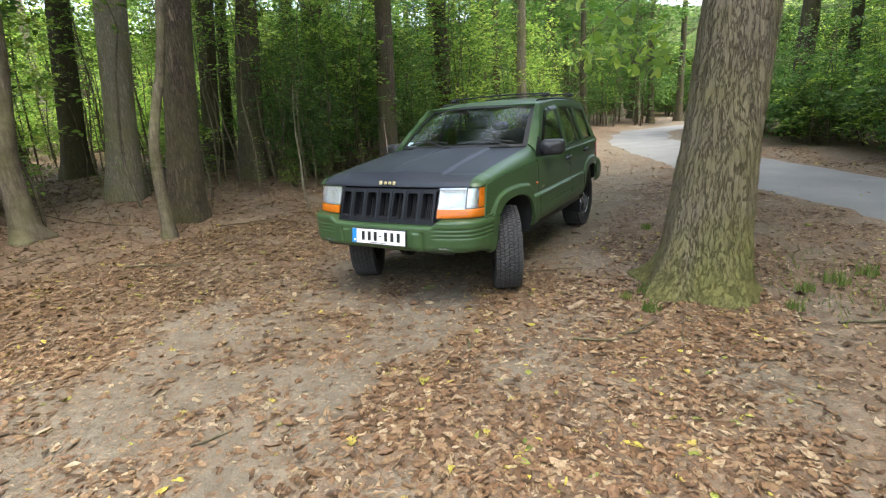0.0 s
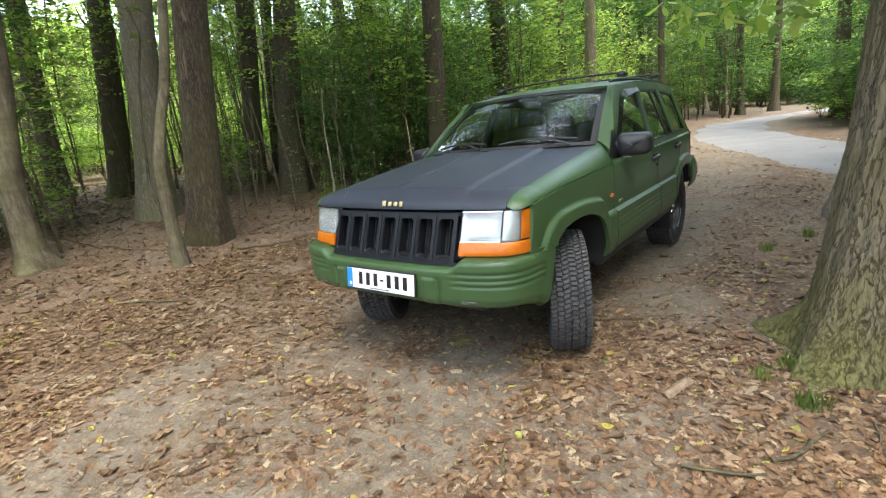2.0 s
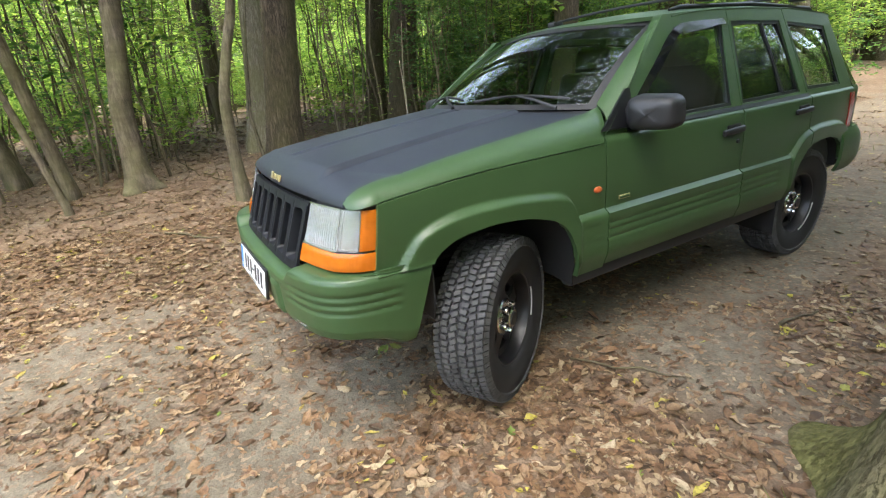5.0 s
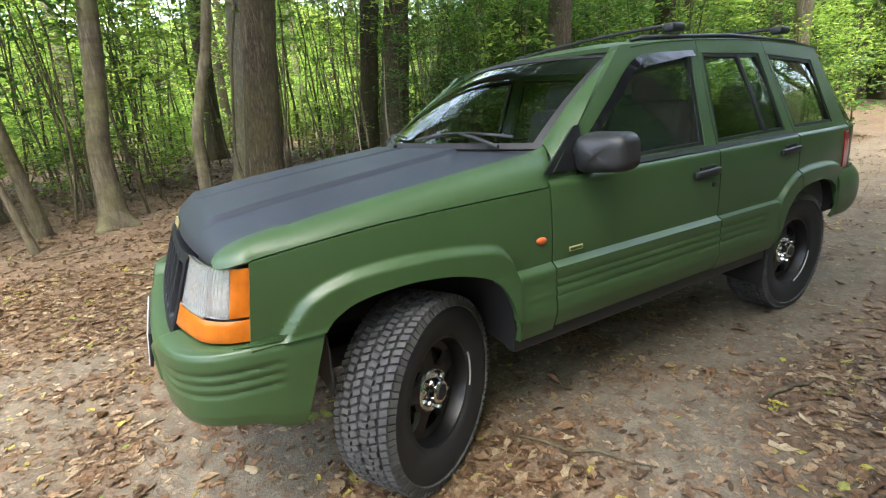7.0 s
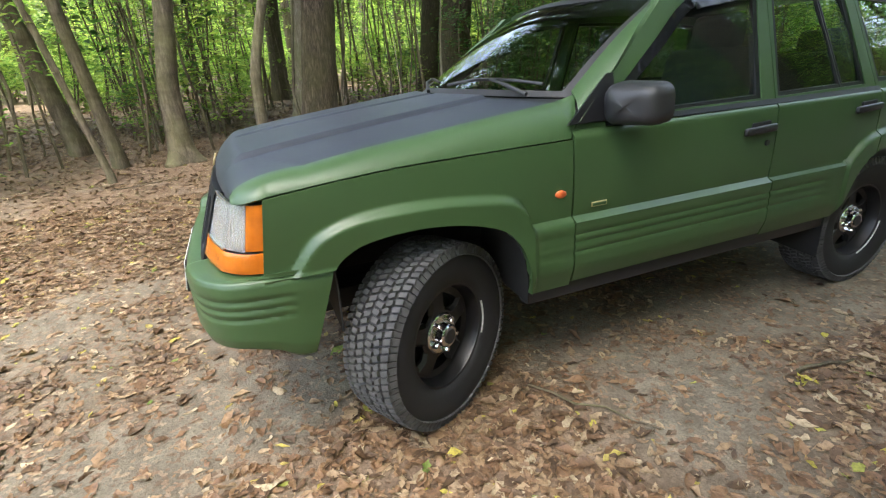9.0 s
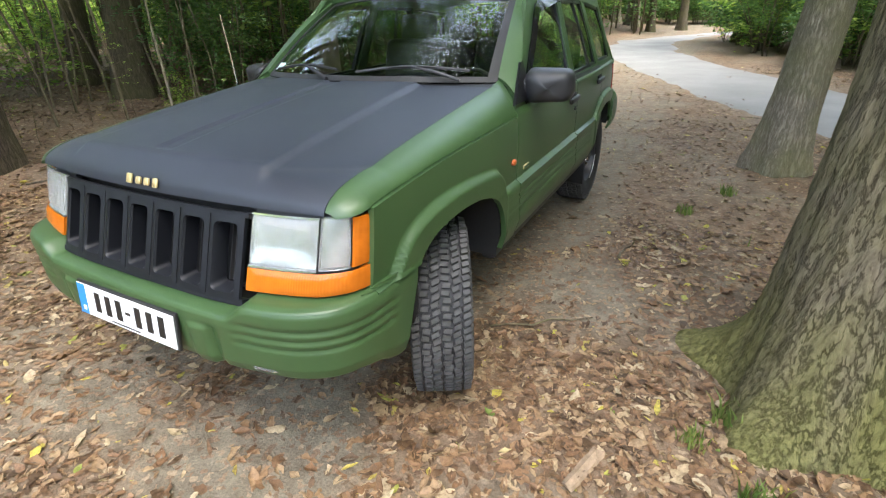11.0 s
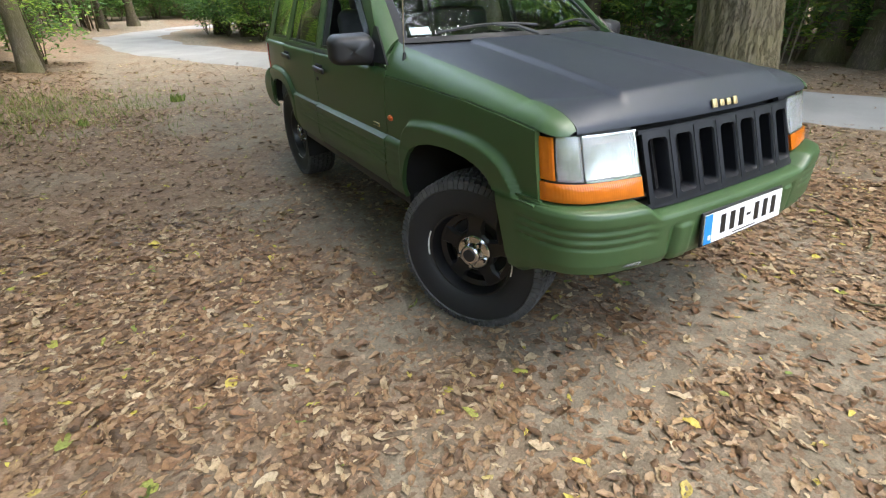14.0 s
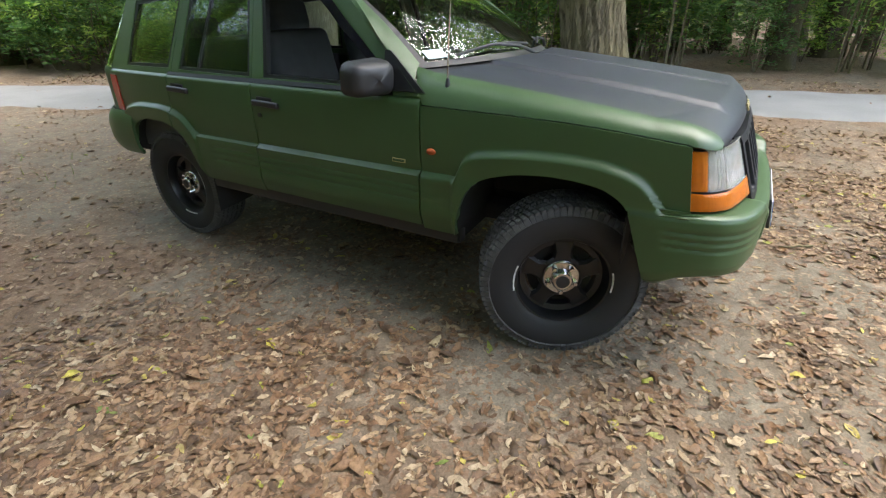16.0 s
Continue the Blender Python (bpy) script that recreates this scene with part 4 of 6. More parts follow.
for s in (1, -1):
    surround = part("lamp_surround", nose_sheet(s, 0.492, 0.8258, 0.776, 1.016, 0.034, 0.02, 30, 8), TRIM, car)
    head = part("headlamp", nose_sheet(s, 0.500, 0.718, 0.864, 1.010, 0.004, 0.006, 24, 12, 0.006), CLEAR, car, "clear ribbed glass headlamp")
    part("reflector", nose_sheet(s, 0.503, 0.715, 0.867, 1.007, 0.012, 0.003, 24, 16, -0.019), REFLECTOR, head, "bright reflector bowl")
    for z in (0.860, 1.008):
        part("lamp_rim", nose_sheet(s, 0.500, 0.718, z, z + 0.006, -0.001, 0.012, 24, 1), REFLECTOR, head)
    corner = part("corner_lamp", nose_sheet(s, 0.724, 0.798, 0.864, 1.010, 0.004, 0.006, 12, 10, 0.004), CLEAR, car, "clear corner lamp")
    part("reflector", nose_sheet(s, 0.726, 0.796, 0.866, 1.008, 0.022, 0.003, 12, 10), REFLECTOR, corner)
    part("side_indicator", nose_sheet(s, 0.801, 0.826, 0.866, 1.011, 0.002, 0.018, 10, 10, 0.004), AMBER, car, "amber wrap-round indicator lens")
    low = part("indicator", nose_sheet(s, 0.500, 0.8258, 0.793, 0.859, -0.002, 0.016, 36, 8, 0.006), AMBER, car, "amber ribbed indicator lens")
    part("fog_lamp", rounded_box((0.10, 0.05, 0.040), 0.016, 3, pose(s * 0.58, -0.718, 0.568, -15, 0, s * 12)), CLEAR, bumper, "small clear fog lamp")

grille = part("grille", joined("grille", [nose_sheet(s, 0.0, 0.49, z0, z1, 0.0, 0.03, 20, 2) for s in (1, -1) for z0, z1 in ((0.742, 0.760), (0.994, 1.008))]), GRILLE, car, "satin black grille with seven tall slots")


def slot_mesh(cx, pitch, z0, z1, w, h):
    zc = (z0 + z1) / 2
    inner = round_rect(w, h, 0.018, 5)
    outer = []
    for a, b in inner:
        k = min((pitch / 2) / abs(a) if abs(a) > 1e-6 else 9, ((z1 - z0) / 2) / abs(b) if abs(b) > 1e-6 else 9)
        outer.append((a * k, b * k))
    verts, n = [], len(inner)
    for pts, depth in ((outer, 0.012), (outer, 0.0), ([(a * 1.10, b * 1.03) for a, b in inner], -0.004), (inner, 0.004), (inner, 0.055)):
        for a, b in pts:
            x = cx + a
            p = nose(1 if x >= 0 else -1, float(X_TO_S(abs(x))), zc + b, 0.0)
            verts.append((x, float(p[1]) + depth, float(p[2])))
    faces = [[k * n + i, k * n + (i + 1) % n, (k + 1) * n + (i + 1) % n, (k + 1) * n + i] for k in range(4) for i in range(n)]
    return mesh_of("grille_slot", verts, faces, 30)


PITCH = 0.1365
for k in range(7):
    cx = (k - 3) * PITCH
    slot = part("grille_slot", slot_mesh(cx, PITCH - 0.004, 0.752, 1.000, 0.088, 0.196), GRILLE, grille)
    for j in (-0.026, -0.009, 0.009, 0.026):
        x = cx + j
        y = float(nose(1, float(X_TO_S(abs(x))), 0.876)[1]) + 0.05
        part("fin", rounded_box((0.003, 0.02, 0.205), 0, 0, pose(x, y + 0.012, 0.876, -20.3)), TRIM, slot)
part("radiator", rounded_box((0.98, 0.03, 0.28), 0.004, 1, pose(0, -0.555, 0.87, -20)), DARK, grille)

# badge: four plain gilt shapes
badge = part("bonnet_badge", rounded_box((0.030, 0.008, 0.034), 0.004, 2, pose(-0.064, -0.606, 1.053, -22)), GOLD, bonnet, "small gilt badge shapes")
for x, w, h in ((-0.016, 0.028, 0.026), (0.028, 0.028, 0.026), (0.072, 0.026, 0.032)):
    part("badge_shape", rounded_box((w, 0.008, h), 0.006, 2, pose(x, -0.606, 1.051, -22)), GOLD, badge)
part("bonnet_tag", rounded_box((0.05, 0.006, 0.006), 0.002, 1, pose(0, -0.492, 1.118, 20)), TRIM, bonnet)

# number plate with plain bars
plate = part("number_plate", rounded_box((0.550, 0.012, 0.134), 0.004, 2, pose(0, -0.788, 0.638, -8)), TRIM, bumper, "white number plate in a black holder")
pm = pose(0, -0.7965, 0.638, -8)
part("plate_face", rounded_box((0.536, 0.003, 0.117), 0.0, 1, pm), PLATE_WHITE, plate, "white plate face")
part("plate_band", rounded_box((0.046, 0.004, 0.115), 0.0, 1, pm @ pose(-0.244, -0.001, 0)), PLATE_BLUE, plate, "blue band")
part("plate_mark", rounded_box((0.018, 0.004, 0.018), 0.003, 1, pm @ pose(-0.237, -0.003, -0.034)), PLATE_WHITE, plate)
for x, w, h in ((-0.180, 0.030, 0.074), (-0.118, 0.030, 0.074), (-0.056, 0.030, 0.074), (-0.006, 0.026, 0.010), (0.050, 0.030, 0.074), (0.112, 0.030, 0.074), (0.174, 0.030, 0.074)):
    part("plate_bar", rounded_box((w, 0.003, h), 0.0, 1, pm @ pose(x + 0.03, -0.002, 0.004)), PLATE_BLACK, plate)
part("plate_small_print", rounded_box((0.16, 0.003, 0.004), 0.0, 1, pm @ pose(0.0, -0.002, -0.049)), PLATE_BLACK, plate)

# mirrors, handles, markers, badges
def mirror_shell(at, s):
    """A door mirror's housing: a flat back, a domed front that thins towards the outer end."""
    prof = round_rect(0.232, 0.156, 0.046, 6)
    n, verts, faces = len(prof), [], []
    for y, k in ((0.062, 0.93), (0.060, 1.0), (0.015, 1.0), (-0.020, 0.965), (-0.045, 0.86), (-0.060, 0.66), (-0.066, 0.35), (-0.068, 0.02)):
        for a, b in prof:
            out = 0.5 + 0.5 * s * a / 0.116
            verts.append(at @ Vector((a * k, y + 0.016 * out * (y < 0.03), b * k * (1.0 - 0.09 * out))))
    for i in range(7):
        for k in range(n):
            faces.append([i * n + k, i * n + (k + 1) % n, (i + 1) * n + (k + 1) % n, (i + 1) * n + k])
    faces += [list(range(n)), list(range(7 * n, 8 * n))]
    return mesh_of("door_mirror", verts, faces, 60)


for s in (1, -1):
    housing = part("door_mirror", mirror_shell(pose(s * 0.945, 0.845, 1.196, 4, 0, s * 10), s), TRIM, car, "black plastic door mirror")
    part("mirror_glass", rounded_box((0.190, 0.004, 0.118), 0.0, 1, pose(s * 0.945, 0.845, 1.196, 4, 0, s * 10) @ pose(s * 0.004, 0.0655, 0)), CHROME, housing, "mirror glass")
    part("mirror_arm", rounded_box((0.075, 0.066, 0.096), 0.026, 4, pose(s * 0.846, 0.826, 1.182, 0, 0, s * 8)), TRIM, housing)

    def sail(u, v, s=s):
        y = 0.622 + (u if s < 0 else 1 - u) * (0.19 * (1 - v) + 0.03) + 0.205 * v
        z = 1.140 + 0.165 * v
        return s * (glass_x(y, z) + 0.018), y, z
    part("mirror_sail", sheet(sail, 6, 8, -0.012, "mirror_sail", 40), BLACK_SEAL, housing)
    for y0, z0 in ((1.615, 1.020), (2.375, 1.045)):
        grip = part("door_handle", rounded_box((0.022, 0.195, 0.034), 0.010, 3, pose(s * (float(side_x(y0, z0)) + 0.018), y0, z0, 2)), TRIM, car, "black plastic door handle")
        part("handle_cup", rounded_box((0.012, 0.115, 0.048), 0.005, 2, pose(s * (float(side_x(y0, z0)) + 0.001), y0 + 0.02, z0 + 0.008, 2)), DARK, grip)
    part("door_lock", lathe([(0.0, 0.008), (0.012, 0.008), (0.013, 0.0)], 16), TRIM, car, at=pose(s * float(side_x(1.685, 0.955)), 1.685, 0.955, 0, 0, 0 if s > 0 else 180))
    bm = bmesh.new()
    bmesh.ops.create_uvsphere(bm, u_segments=16, v_segments=10, radius=1, matrix=pose(s * (float(side_x(0.583, 0.890)) + 0.003), 0.583, 0.890) @ Matrix.Diagonal((0.012, 0.025, 0.015, 1)))
    part("side_marker", bm, MARKER, car, "small orange oval marker lamp")
    wb = part("door_badge", rounded_box((0.006, 0.074, 0.019), 0.002, 2, pose(s * (float(side_x(0.765, 0.826)) + 0.004), 0.765, 0.826)), GOLD, car, "small gilt-edged door badge")
    part("badge_field", rounded_box((0.006, 0.066, 0.012), 0.001, 1, pose(s * (float(side_x(0.765, 0.826)) + 0.0055), 0.765, 0.826)), GREEN, wb)

    def strip(u, v, s=s):
        y = 0.80 + 1.70 * (u if s < 0 else 1 - u)
        return s * (glass_x(y, 1.13) + 0.010 - 0.012 * v), y, 1.120 + 0.020 * v
    part("belt_moulding", sheet(strip, 40, 2, -0.01, "belt_moulding", 40), BLACK_SEAL, car, "black waist moulding")

    def deflect(u, v, s=s):
        t = u if s < 0 else 1 - u
        k = smooth_curve([0, 0.35, 0.62, 0.72, 1.0], [0.80, 1.08, 1.275, 1.36, 1.715])(t)
        zz = smooth_curve([0, 0.35, 0.62, 0.72, 1.0], [1.185, 1.405, 1.552, 1.578, 1.592])(t)
        wid = 0.058 * np.sin(np.pi * np.clip(t, 0.06, 0.94)) ** 0.4
        y = k + wid * 0.45 * (1 - v) * (t < 0.66)
        z = zz - wid * (1 - v) * np.where(t < 0.66, 0.5, 1.0)
        return s * (glass_x(y, z) + 0.010 + 0.010 * (1 - v)), y, z
    part("wind_deflector", sheet(deflect, 50, 6, 0.003, "wind_deflector", 60), TINTED, car, "smoked glossy wind deflector")
    part("window_divider", ring_mesh([(2.20, 1.150), (2.222, 1.150), (2.118, 1.578), (2.098, 1.578)], [(2.206, 1.16), (2.216, 1.16), (2.112, 1.57), (2.104, 1.57)], s, 0.02, -0.004, 6), TRIM, car)

# roof bars
for s in (1, -1):
    part("roof_rail", tube([(s * 0.585, 1.42, 1.655), (s * 0.590, 1.50, 1.668), (s * 0.590, 2.2, 1.680), (s * 0.585, 2.90, 1.650), (s * 0.575, 2.98, 1.632)], [0.006, 0.012, 0.012, 0.012, 0.006], 8), TRIM, car, "black roof rail")
for y, z in ((1.72, 1.728), (2.72, 1.722)):
    xs = np.linspace(-0.57, 0.57, 13)
    bar = part("roof_crossbar", tube([(x, y, z + 0.016 * (1 - (x / 0.57) ** 2)) for x in xs], 0.009, 8), TRIM, car, "black roof crossbar")
    for s in (1, -1):
        part("bar_foot", rounded_box((0.070, 0.105, 0.044), 0.016, 3, pose(s * 0.585, y + 0.02, z - 0.012)), TRIM, bar)

# scuttle, wipers, aerial, sticker
def scuttle(u, v):
    x = (u * 2 - 1) * 0.735
    e = (x / 0.735) ** 2
    return x, (0.425 + 0.19 * e) + (0.075 + 0.075 * e) * v, 1.205 + 0.012 * (1 - e) + 0.016 * v


part("scuttle_panel", sheet(scuttle, 30, 4, 0.015, "scuttle_panel", 50), TRIM, car, "black scuttle under the windscreen")
for x0, x1 in ((0.10, 0.62), (-0.56, -0.02)):
    pts = []
    for t in np.linspace(0, 1, 9):
        x = x0 + (x1 - x0) * t
        u = (x / 0.735 + 1) / 2
        q = screen_point(np.array(u), np.array(0.05 + 0.045 * math.sin(math.pi * t) + 0.02 * t), 0.0, 0.020)
        pts.append([float(c) for c in q])
    wiper = part("wiper_blade", tube(pts, 0.007, 6), TRIM, car, "black windscreen wiper")
    mid = pts[4]
    arm = []
    for f in (0.0, 0.5, 1.0):
        ax = (x1 - 0.03) * (1 - f) + mid[0] * f
        arm.append([float(c) for c in screen_point(np.array((ax / 0.735 + 1) / 2), np.array(-0.015 + 0.115 * f), 0.0, 0.020 + 0.014 * math.sin(math.pi * f))])
    arm[-1] = mid
    part("wiper_arm", tube(arm, [0.010, 0.008, 0.006], 6), TRIM, wiper)
mast = part("aerial", tube([(-0.803, 0.535, 1.19), (-0.803, 0.53, 1.35), (-0.803, 0.515, 1.56)], [0.0045, 0.004, 0.003], 6), CHROME, car, "thin whip aerial on the wing")
part("aerial_base", tube([(-0.803, 0.535, 1.155), (-0.803, 0.535, 1.20)], [0.014, 0.007], 10), TRIM, mast)
part("sticker", band(0.045, 0.105, 0.075, 0.15, 4, 4, 0.004), STICKER, screen, "pale sticker behind the screen")

# cabin
part("cabin_floor", rounded_box((1.50, 2.9, 0.05), 0.01, 1, pose(0, 1.95, 0.575)), DARK, car)
part("firewall", rounded_box((1.50, 0.05, 0.60), 0.01, 1, pose(0, 0.60, 0.86)), DARK, car)


def dash_point(u, v):
    x = (u * 2 - 1) * 0.76
    y = np.interp(v, [0, 0.45, 0.7, 1.0], [0.62, 0.86, 0.98, 0.96])
    z = np.interp(v, [0, 0.45, 0.7, 1.0], [1.165, 1.150, 1.08, 0.80]) + 0.02 * np.exp(-((x - 0.38) / 0.18) ** 2) * ease(v / 0.4)
    return x, y, z


part("dashboard", sheet(dash_point, 40, 20, 0.02, "dashboard", 60), CABIN, car, "grey dashboard")
wheel_ring = [(0.38 + 0.185 * math.cos(a), 0, 0.185 * math.sin(a)) for a in np.linspace(0, 2 * math.pi, 33)]
wm = Matrix.Translation((0.0, 1.12, 1.06)) @ Euler((radians(-28), 0, 0)).to_matrix().to_4x4()
sw = part("steering_wheel", tube([wm @ Vector(p) for p in wheel_ring], 0.014, 8, False), TRIM, car, "black steering wheel")
part("wheel_hub", rounded_box((0.20, 0.05, 0.10), 0.02, 2, wm @ pose(0.38, -0.01, -0.01)), TRIM, sw)
for x in (0.37, -0.37):
    seat = part("front_seat", rounded_box((0.50, 0.52, 0.16), 0.05, 3, pose(x, 1.47, 0.78, 6)), SEAT, car, "dark front seat")
    part("backrest", rounded_box((0.50, 0.15, 0.62), 0.06, 3, pose(x, 1.80, 1.06, -14)), SEAT, seat)
    part("headrest", rounded_box((0.28, 0.11, 0.18), 0.045, 3, pose(x, 1.90, 1.435, -10)), SEAT, seat)
bench = part("rear_bench", rounded_box((1.28, 0.50, 0.16), 0.05, 3, pose(0, 2.33, 0.78, 6)), SEAT, car, "dark rear bench seat")
part("backrest", rounded_box((1.28, 0.14, 0.56), 0.05, 3, pose(0, 2.62, 1.03, -14)), SEAT, bench)
for x in (0.40, -0.40):
    part("headrest", rounded_box((0.25, 0.10, 0.13), 0.04, 3, pose(x, 2.70, 1.36, -10)), SEAT, bench)
part("load_cover", rounded_box((1.30, 0.50, 0.02), 0.006, 1, pose(0, 3.0, 1.09)), CABIN, car)


def lining(u, v):
    x, y, z = roof_point(0.03 + 0.94 * u, 0.03 + 0.92 * v)
    return x, y, z - 0.035


part("roof_lining", sheet(lining, 20, 20, 0.006, "roof_lining", 60), CABIN, car)
for s in (1, -1):
    for y0, y1 in ((0.70, 1.70), (1.80, 2.42), (2.55, 3.25)):
        part("door_lining", rounded_box((0.02, y1 - y0, 0.50), 0.008, 1, pose(s * 0.785, (y0 + y1) / 2, 0.865)), CABIN, car)

# underside, wheel wells, axles
part("engine", rounded_box((1.00, 0.95, 0.42), 0.05, 2, pose(0, 0.02, 0.82)), DARK, car)
part("chassis", rounded_box((1.10, 3.55, 0.10), 0.03, 2, pose(0, 1.42, 0.515)), DARK, car)
part("nose_panel", rounded_box((1.46, 0.03, 0.24), 0.005, 1, pose(0, -0.47, 0.88)), DARK, car)
part("bumper_beam", rounded_box((1.5, 0.10, 0.14), 0.02, 1, pose(0, -0.62, 0.655)), DARK, car)
for s in (1, -1):
    for name, curve, lo, hi, x_in in (("front_wheel_well", arch_f, -0.285, 0.460, 0.44), ("rear_wheel_well", arch_r, 2.288, 3.028, 0.50)):
        def well(u, v, s=s, curve=curve, lo=lo, hi=hi, x_in=x_in):
            k = u * 1.24 - 0.12
            y = lo + (hi - lo) * np.clip(k, 0, 1)
            z = curve(y) + 0.012 - np.where(k < 0, -k * 2.2, 0) - np.where(k > 1, (k - 1) * 0.6, 0)
            xo = side_x(y, np.maximum(z, 0.5)) - 0.026
            return s * (xo + (x_in - xo) * v), y, z + 0.03 * v
        part(name, sheet(well, 60, 8, 0.006, name, 60), DARK, car)
        yc = (lo + hi) / 2
        part("well_wall", rounded_box((0.02, hi - lo + 0.1, 0.45), 0.004, 1, pose(s * x_in, yc, 0.70)), DARK, car)
part("front_axle", tube([(-0.60, 0.0, 0.375), (0.60, 0.0, 0.375)], 0.040, 12), DARK, car)
part("rear_axle", tube([(-0.62, 2.69, 0.375), (0.62, 2.69, 0.375)], 0.042, 12), DARK, car)
for x, y in ((-0.25, 0.0), (0.1, 2.69)):
    part("axle_housing", lathe([(0.0, -0.13), (0.07, -0.11), (0.13, -0.04), (0.13, 0.04), (0.07, 0.11), (0.0, 0.13)], 20), DARK, car, at=pose(x, y, 0.375))
for s in (1, -1):
    for y in (0.02, 2.60):
        part("spring", tube([(s * 0.47 + 0.05 * math.cos(a), y + 0.05 * math.sin(a), 0.44 + 0.016 * a) for a in np.linspace(0, 22, 90)], 0.008, 6), DARK, car)


# wheels: local x points outwards
R_T, HALF = 0.372, 0.128


def tyre_mesh():
    prof = [(0.212, 0.090), (0.222, 0.110), (0.245, 0.122), (0.285, 0.133), (0.325, 0.133), (0.350, 0.127), (0.366, 0.115), (R_T - 0.002, 0.100)]
    prof += [(R_T, 0.0)] + [(r, -x) for r, x in prof[::-1]]
    return lathe(prof, 64, "tyre", 40, cap=False)


def tread_mesh():
    """Chunky all-terrain blocks round the tyre, in five staggered rows with shoulder lugs."""
    ms = []
    count = 84
    for row, (x, wx, ly, skew, dz) in enumerate(((-0.110, 0.036, 0.0215, 8, 0.0), (-0.068, 0.034, 0.0215, -13, 0.5), (-0.023, 0.038, 0.0215, 13, 0.0), (0.023, 0.038, 0.0215, -13, 0.5), (0.068, 0.034, 0.0215, 13, 0.0), (0.110, 0.036, 0.0215, 8, 0.5))):
        for k in range(count):
            a = 2 * math.pi * (k + dz) / count
            r = R_T + (0.0005 if abs(x) < 0.09 else -0.003)
            m = pose(0, 0, 0, math.degrees(a)) @ pose(x + (0.003 if k % 2 else -0.003) * (1 if abs(x) < 0.09 else 0), 0, r, 0, 9 * (1 if x > 0.09 else -1 if x < -0.09 else 0), skew)
            bm = bmesh.new()
            bmesh.ops.create_cube(bm, size=1.0, matrix=Matrix.Diagonal((wx, ly, 0.022, 1)))
            for v in bm.verts:
                if v.co.z > 0:
                    v.co.x *= 0.90
                    v.co.y *= 0.86
                if v.co.x > 0:
                    v.co.y += 0.005
            bmesh.ops.transform(bm, matrix=m, verts=bm.verts)
            me = bpy.data.meshes.new("block")
            bm.to_mesh(me)
            bm.free()
            ms.append(me)
    for side in (1, -1):
        for k in range(count):
            a = 2 * math.pi * (k + 0.25) / count
            m = pose(0, 0, 0, math.degrees(a)) @ pose(side * 0.1265, 0, 0.353, 0, side * 62, 0)
            ms.append(rounded_box((0.034, 0.026 if k % 2 else 0.018, 0.010), 0, 0, m))
    me = joined("tread", ms, 20)
    me.polygons.foreach_set("use_smooth", [False] * len(me.polygons))
    return me


def rim_mesh():
    barrel = lathe([(0.216, 0.100), (0.212, 0.108), (0.204, 0.106), (0.198, 0.092), (0.190, 0.050), (0.186, 0.020), (0.184, -0.06)], 64, cap=False)
    ring = lathe([(0.186, 0.052), (0.160, 0.045), (0.158, 0.020), (0.186, 0.020)], 64, close=True)
    hub = lathe([(0.105, 0.015), (0.102, 0.052), (0.092, 0.060), (0.0, 0.060)], 48, cap=False)
    return joined("wheel", [barrel, ring], 30), hub


def spoke_mesh():
    for k in range(1):
        a = radians(72 * k)
        m = pose(0, 0, 0, math.degrees(a))
        verts = []
        for r, w, x in ((0.085, 0.050, 0.056), (0.125, 0.040, 0.056), (0.172, 0.056, 0.047)):
            for dy, dx in ((-w, -0.012), (-w * 0.72, 0.004), (w * 0.72, 0.004), (w, -0.012), (w * 0.8, -0.03), (-w * 0.8, -0.03)):
                verts.append(m @ Vector((x + dx, dy, r)))
        faces = [[i * 6 + j, i * 6 + (j + 1) % 6, (i + 1) * 6 + (j + 1) % 6, (i + 1) * 6 + j] for i in range(2) for j in range(6)]
        return mesh_of("spoke", verts, faces, 30)


TYRE_ME, TREAD_ME, SPOKE_ME = tyre_mesh(), tread_mesh(), spoke_mesh()
RIM_ME, HUB_ME = rim_mesh()
for me in (TYRE_ME, TREAD_ME):
    me.transform(Matrix.Translation((0.0186, 0, 0)) @ Matrix.Diagonal((0.86, 0.972, 0.972, 1)))
CAP_ME = lathe([(0.084, 0.052), (0.084, 0.064), (0.078, 0.070), (0.050, 0.074), (0.046, 0.102), (0.040, 0.108), (0.0, 0.108)], 40, "hub_cap")
CAP_DISC = lathe([(0.030, 0.107), (0.030, 0.112), (0.0, 0.113)], 32, "cap_disc")
NUT_ME = lathe([(0.0125, 0.066), (0.0125, 0.090), (0.009, 0.097), (0.0, 0.098)], 6, "lug_nut", 20)
DRUM_ME = lathe([(0.15, -0.08), (0.15, 0.012), (0.0, 0.012)], 32, "brake_disc")
for me, mt in ((TYRE_ME, RUBBER), (TREAD_ME, TREAD), (RIM_ME, RIM), (HUB_ME, RIM), (SPOKE_ME, RIM), (CAP_ME, CHROME), (CAP_DISC, TRIM), (NUT_ME, CHROME), (DRUM_ME, DARK)):
    me.materials.append(mt)


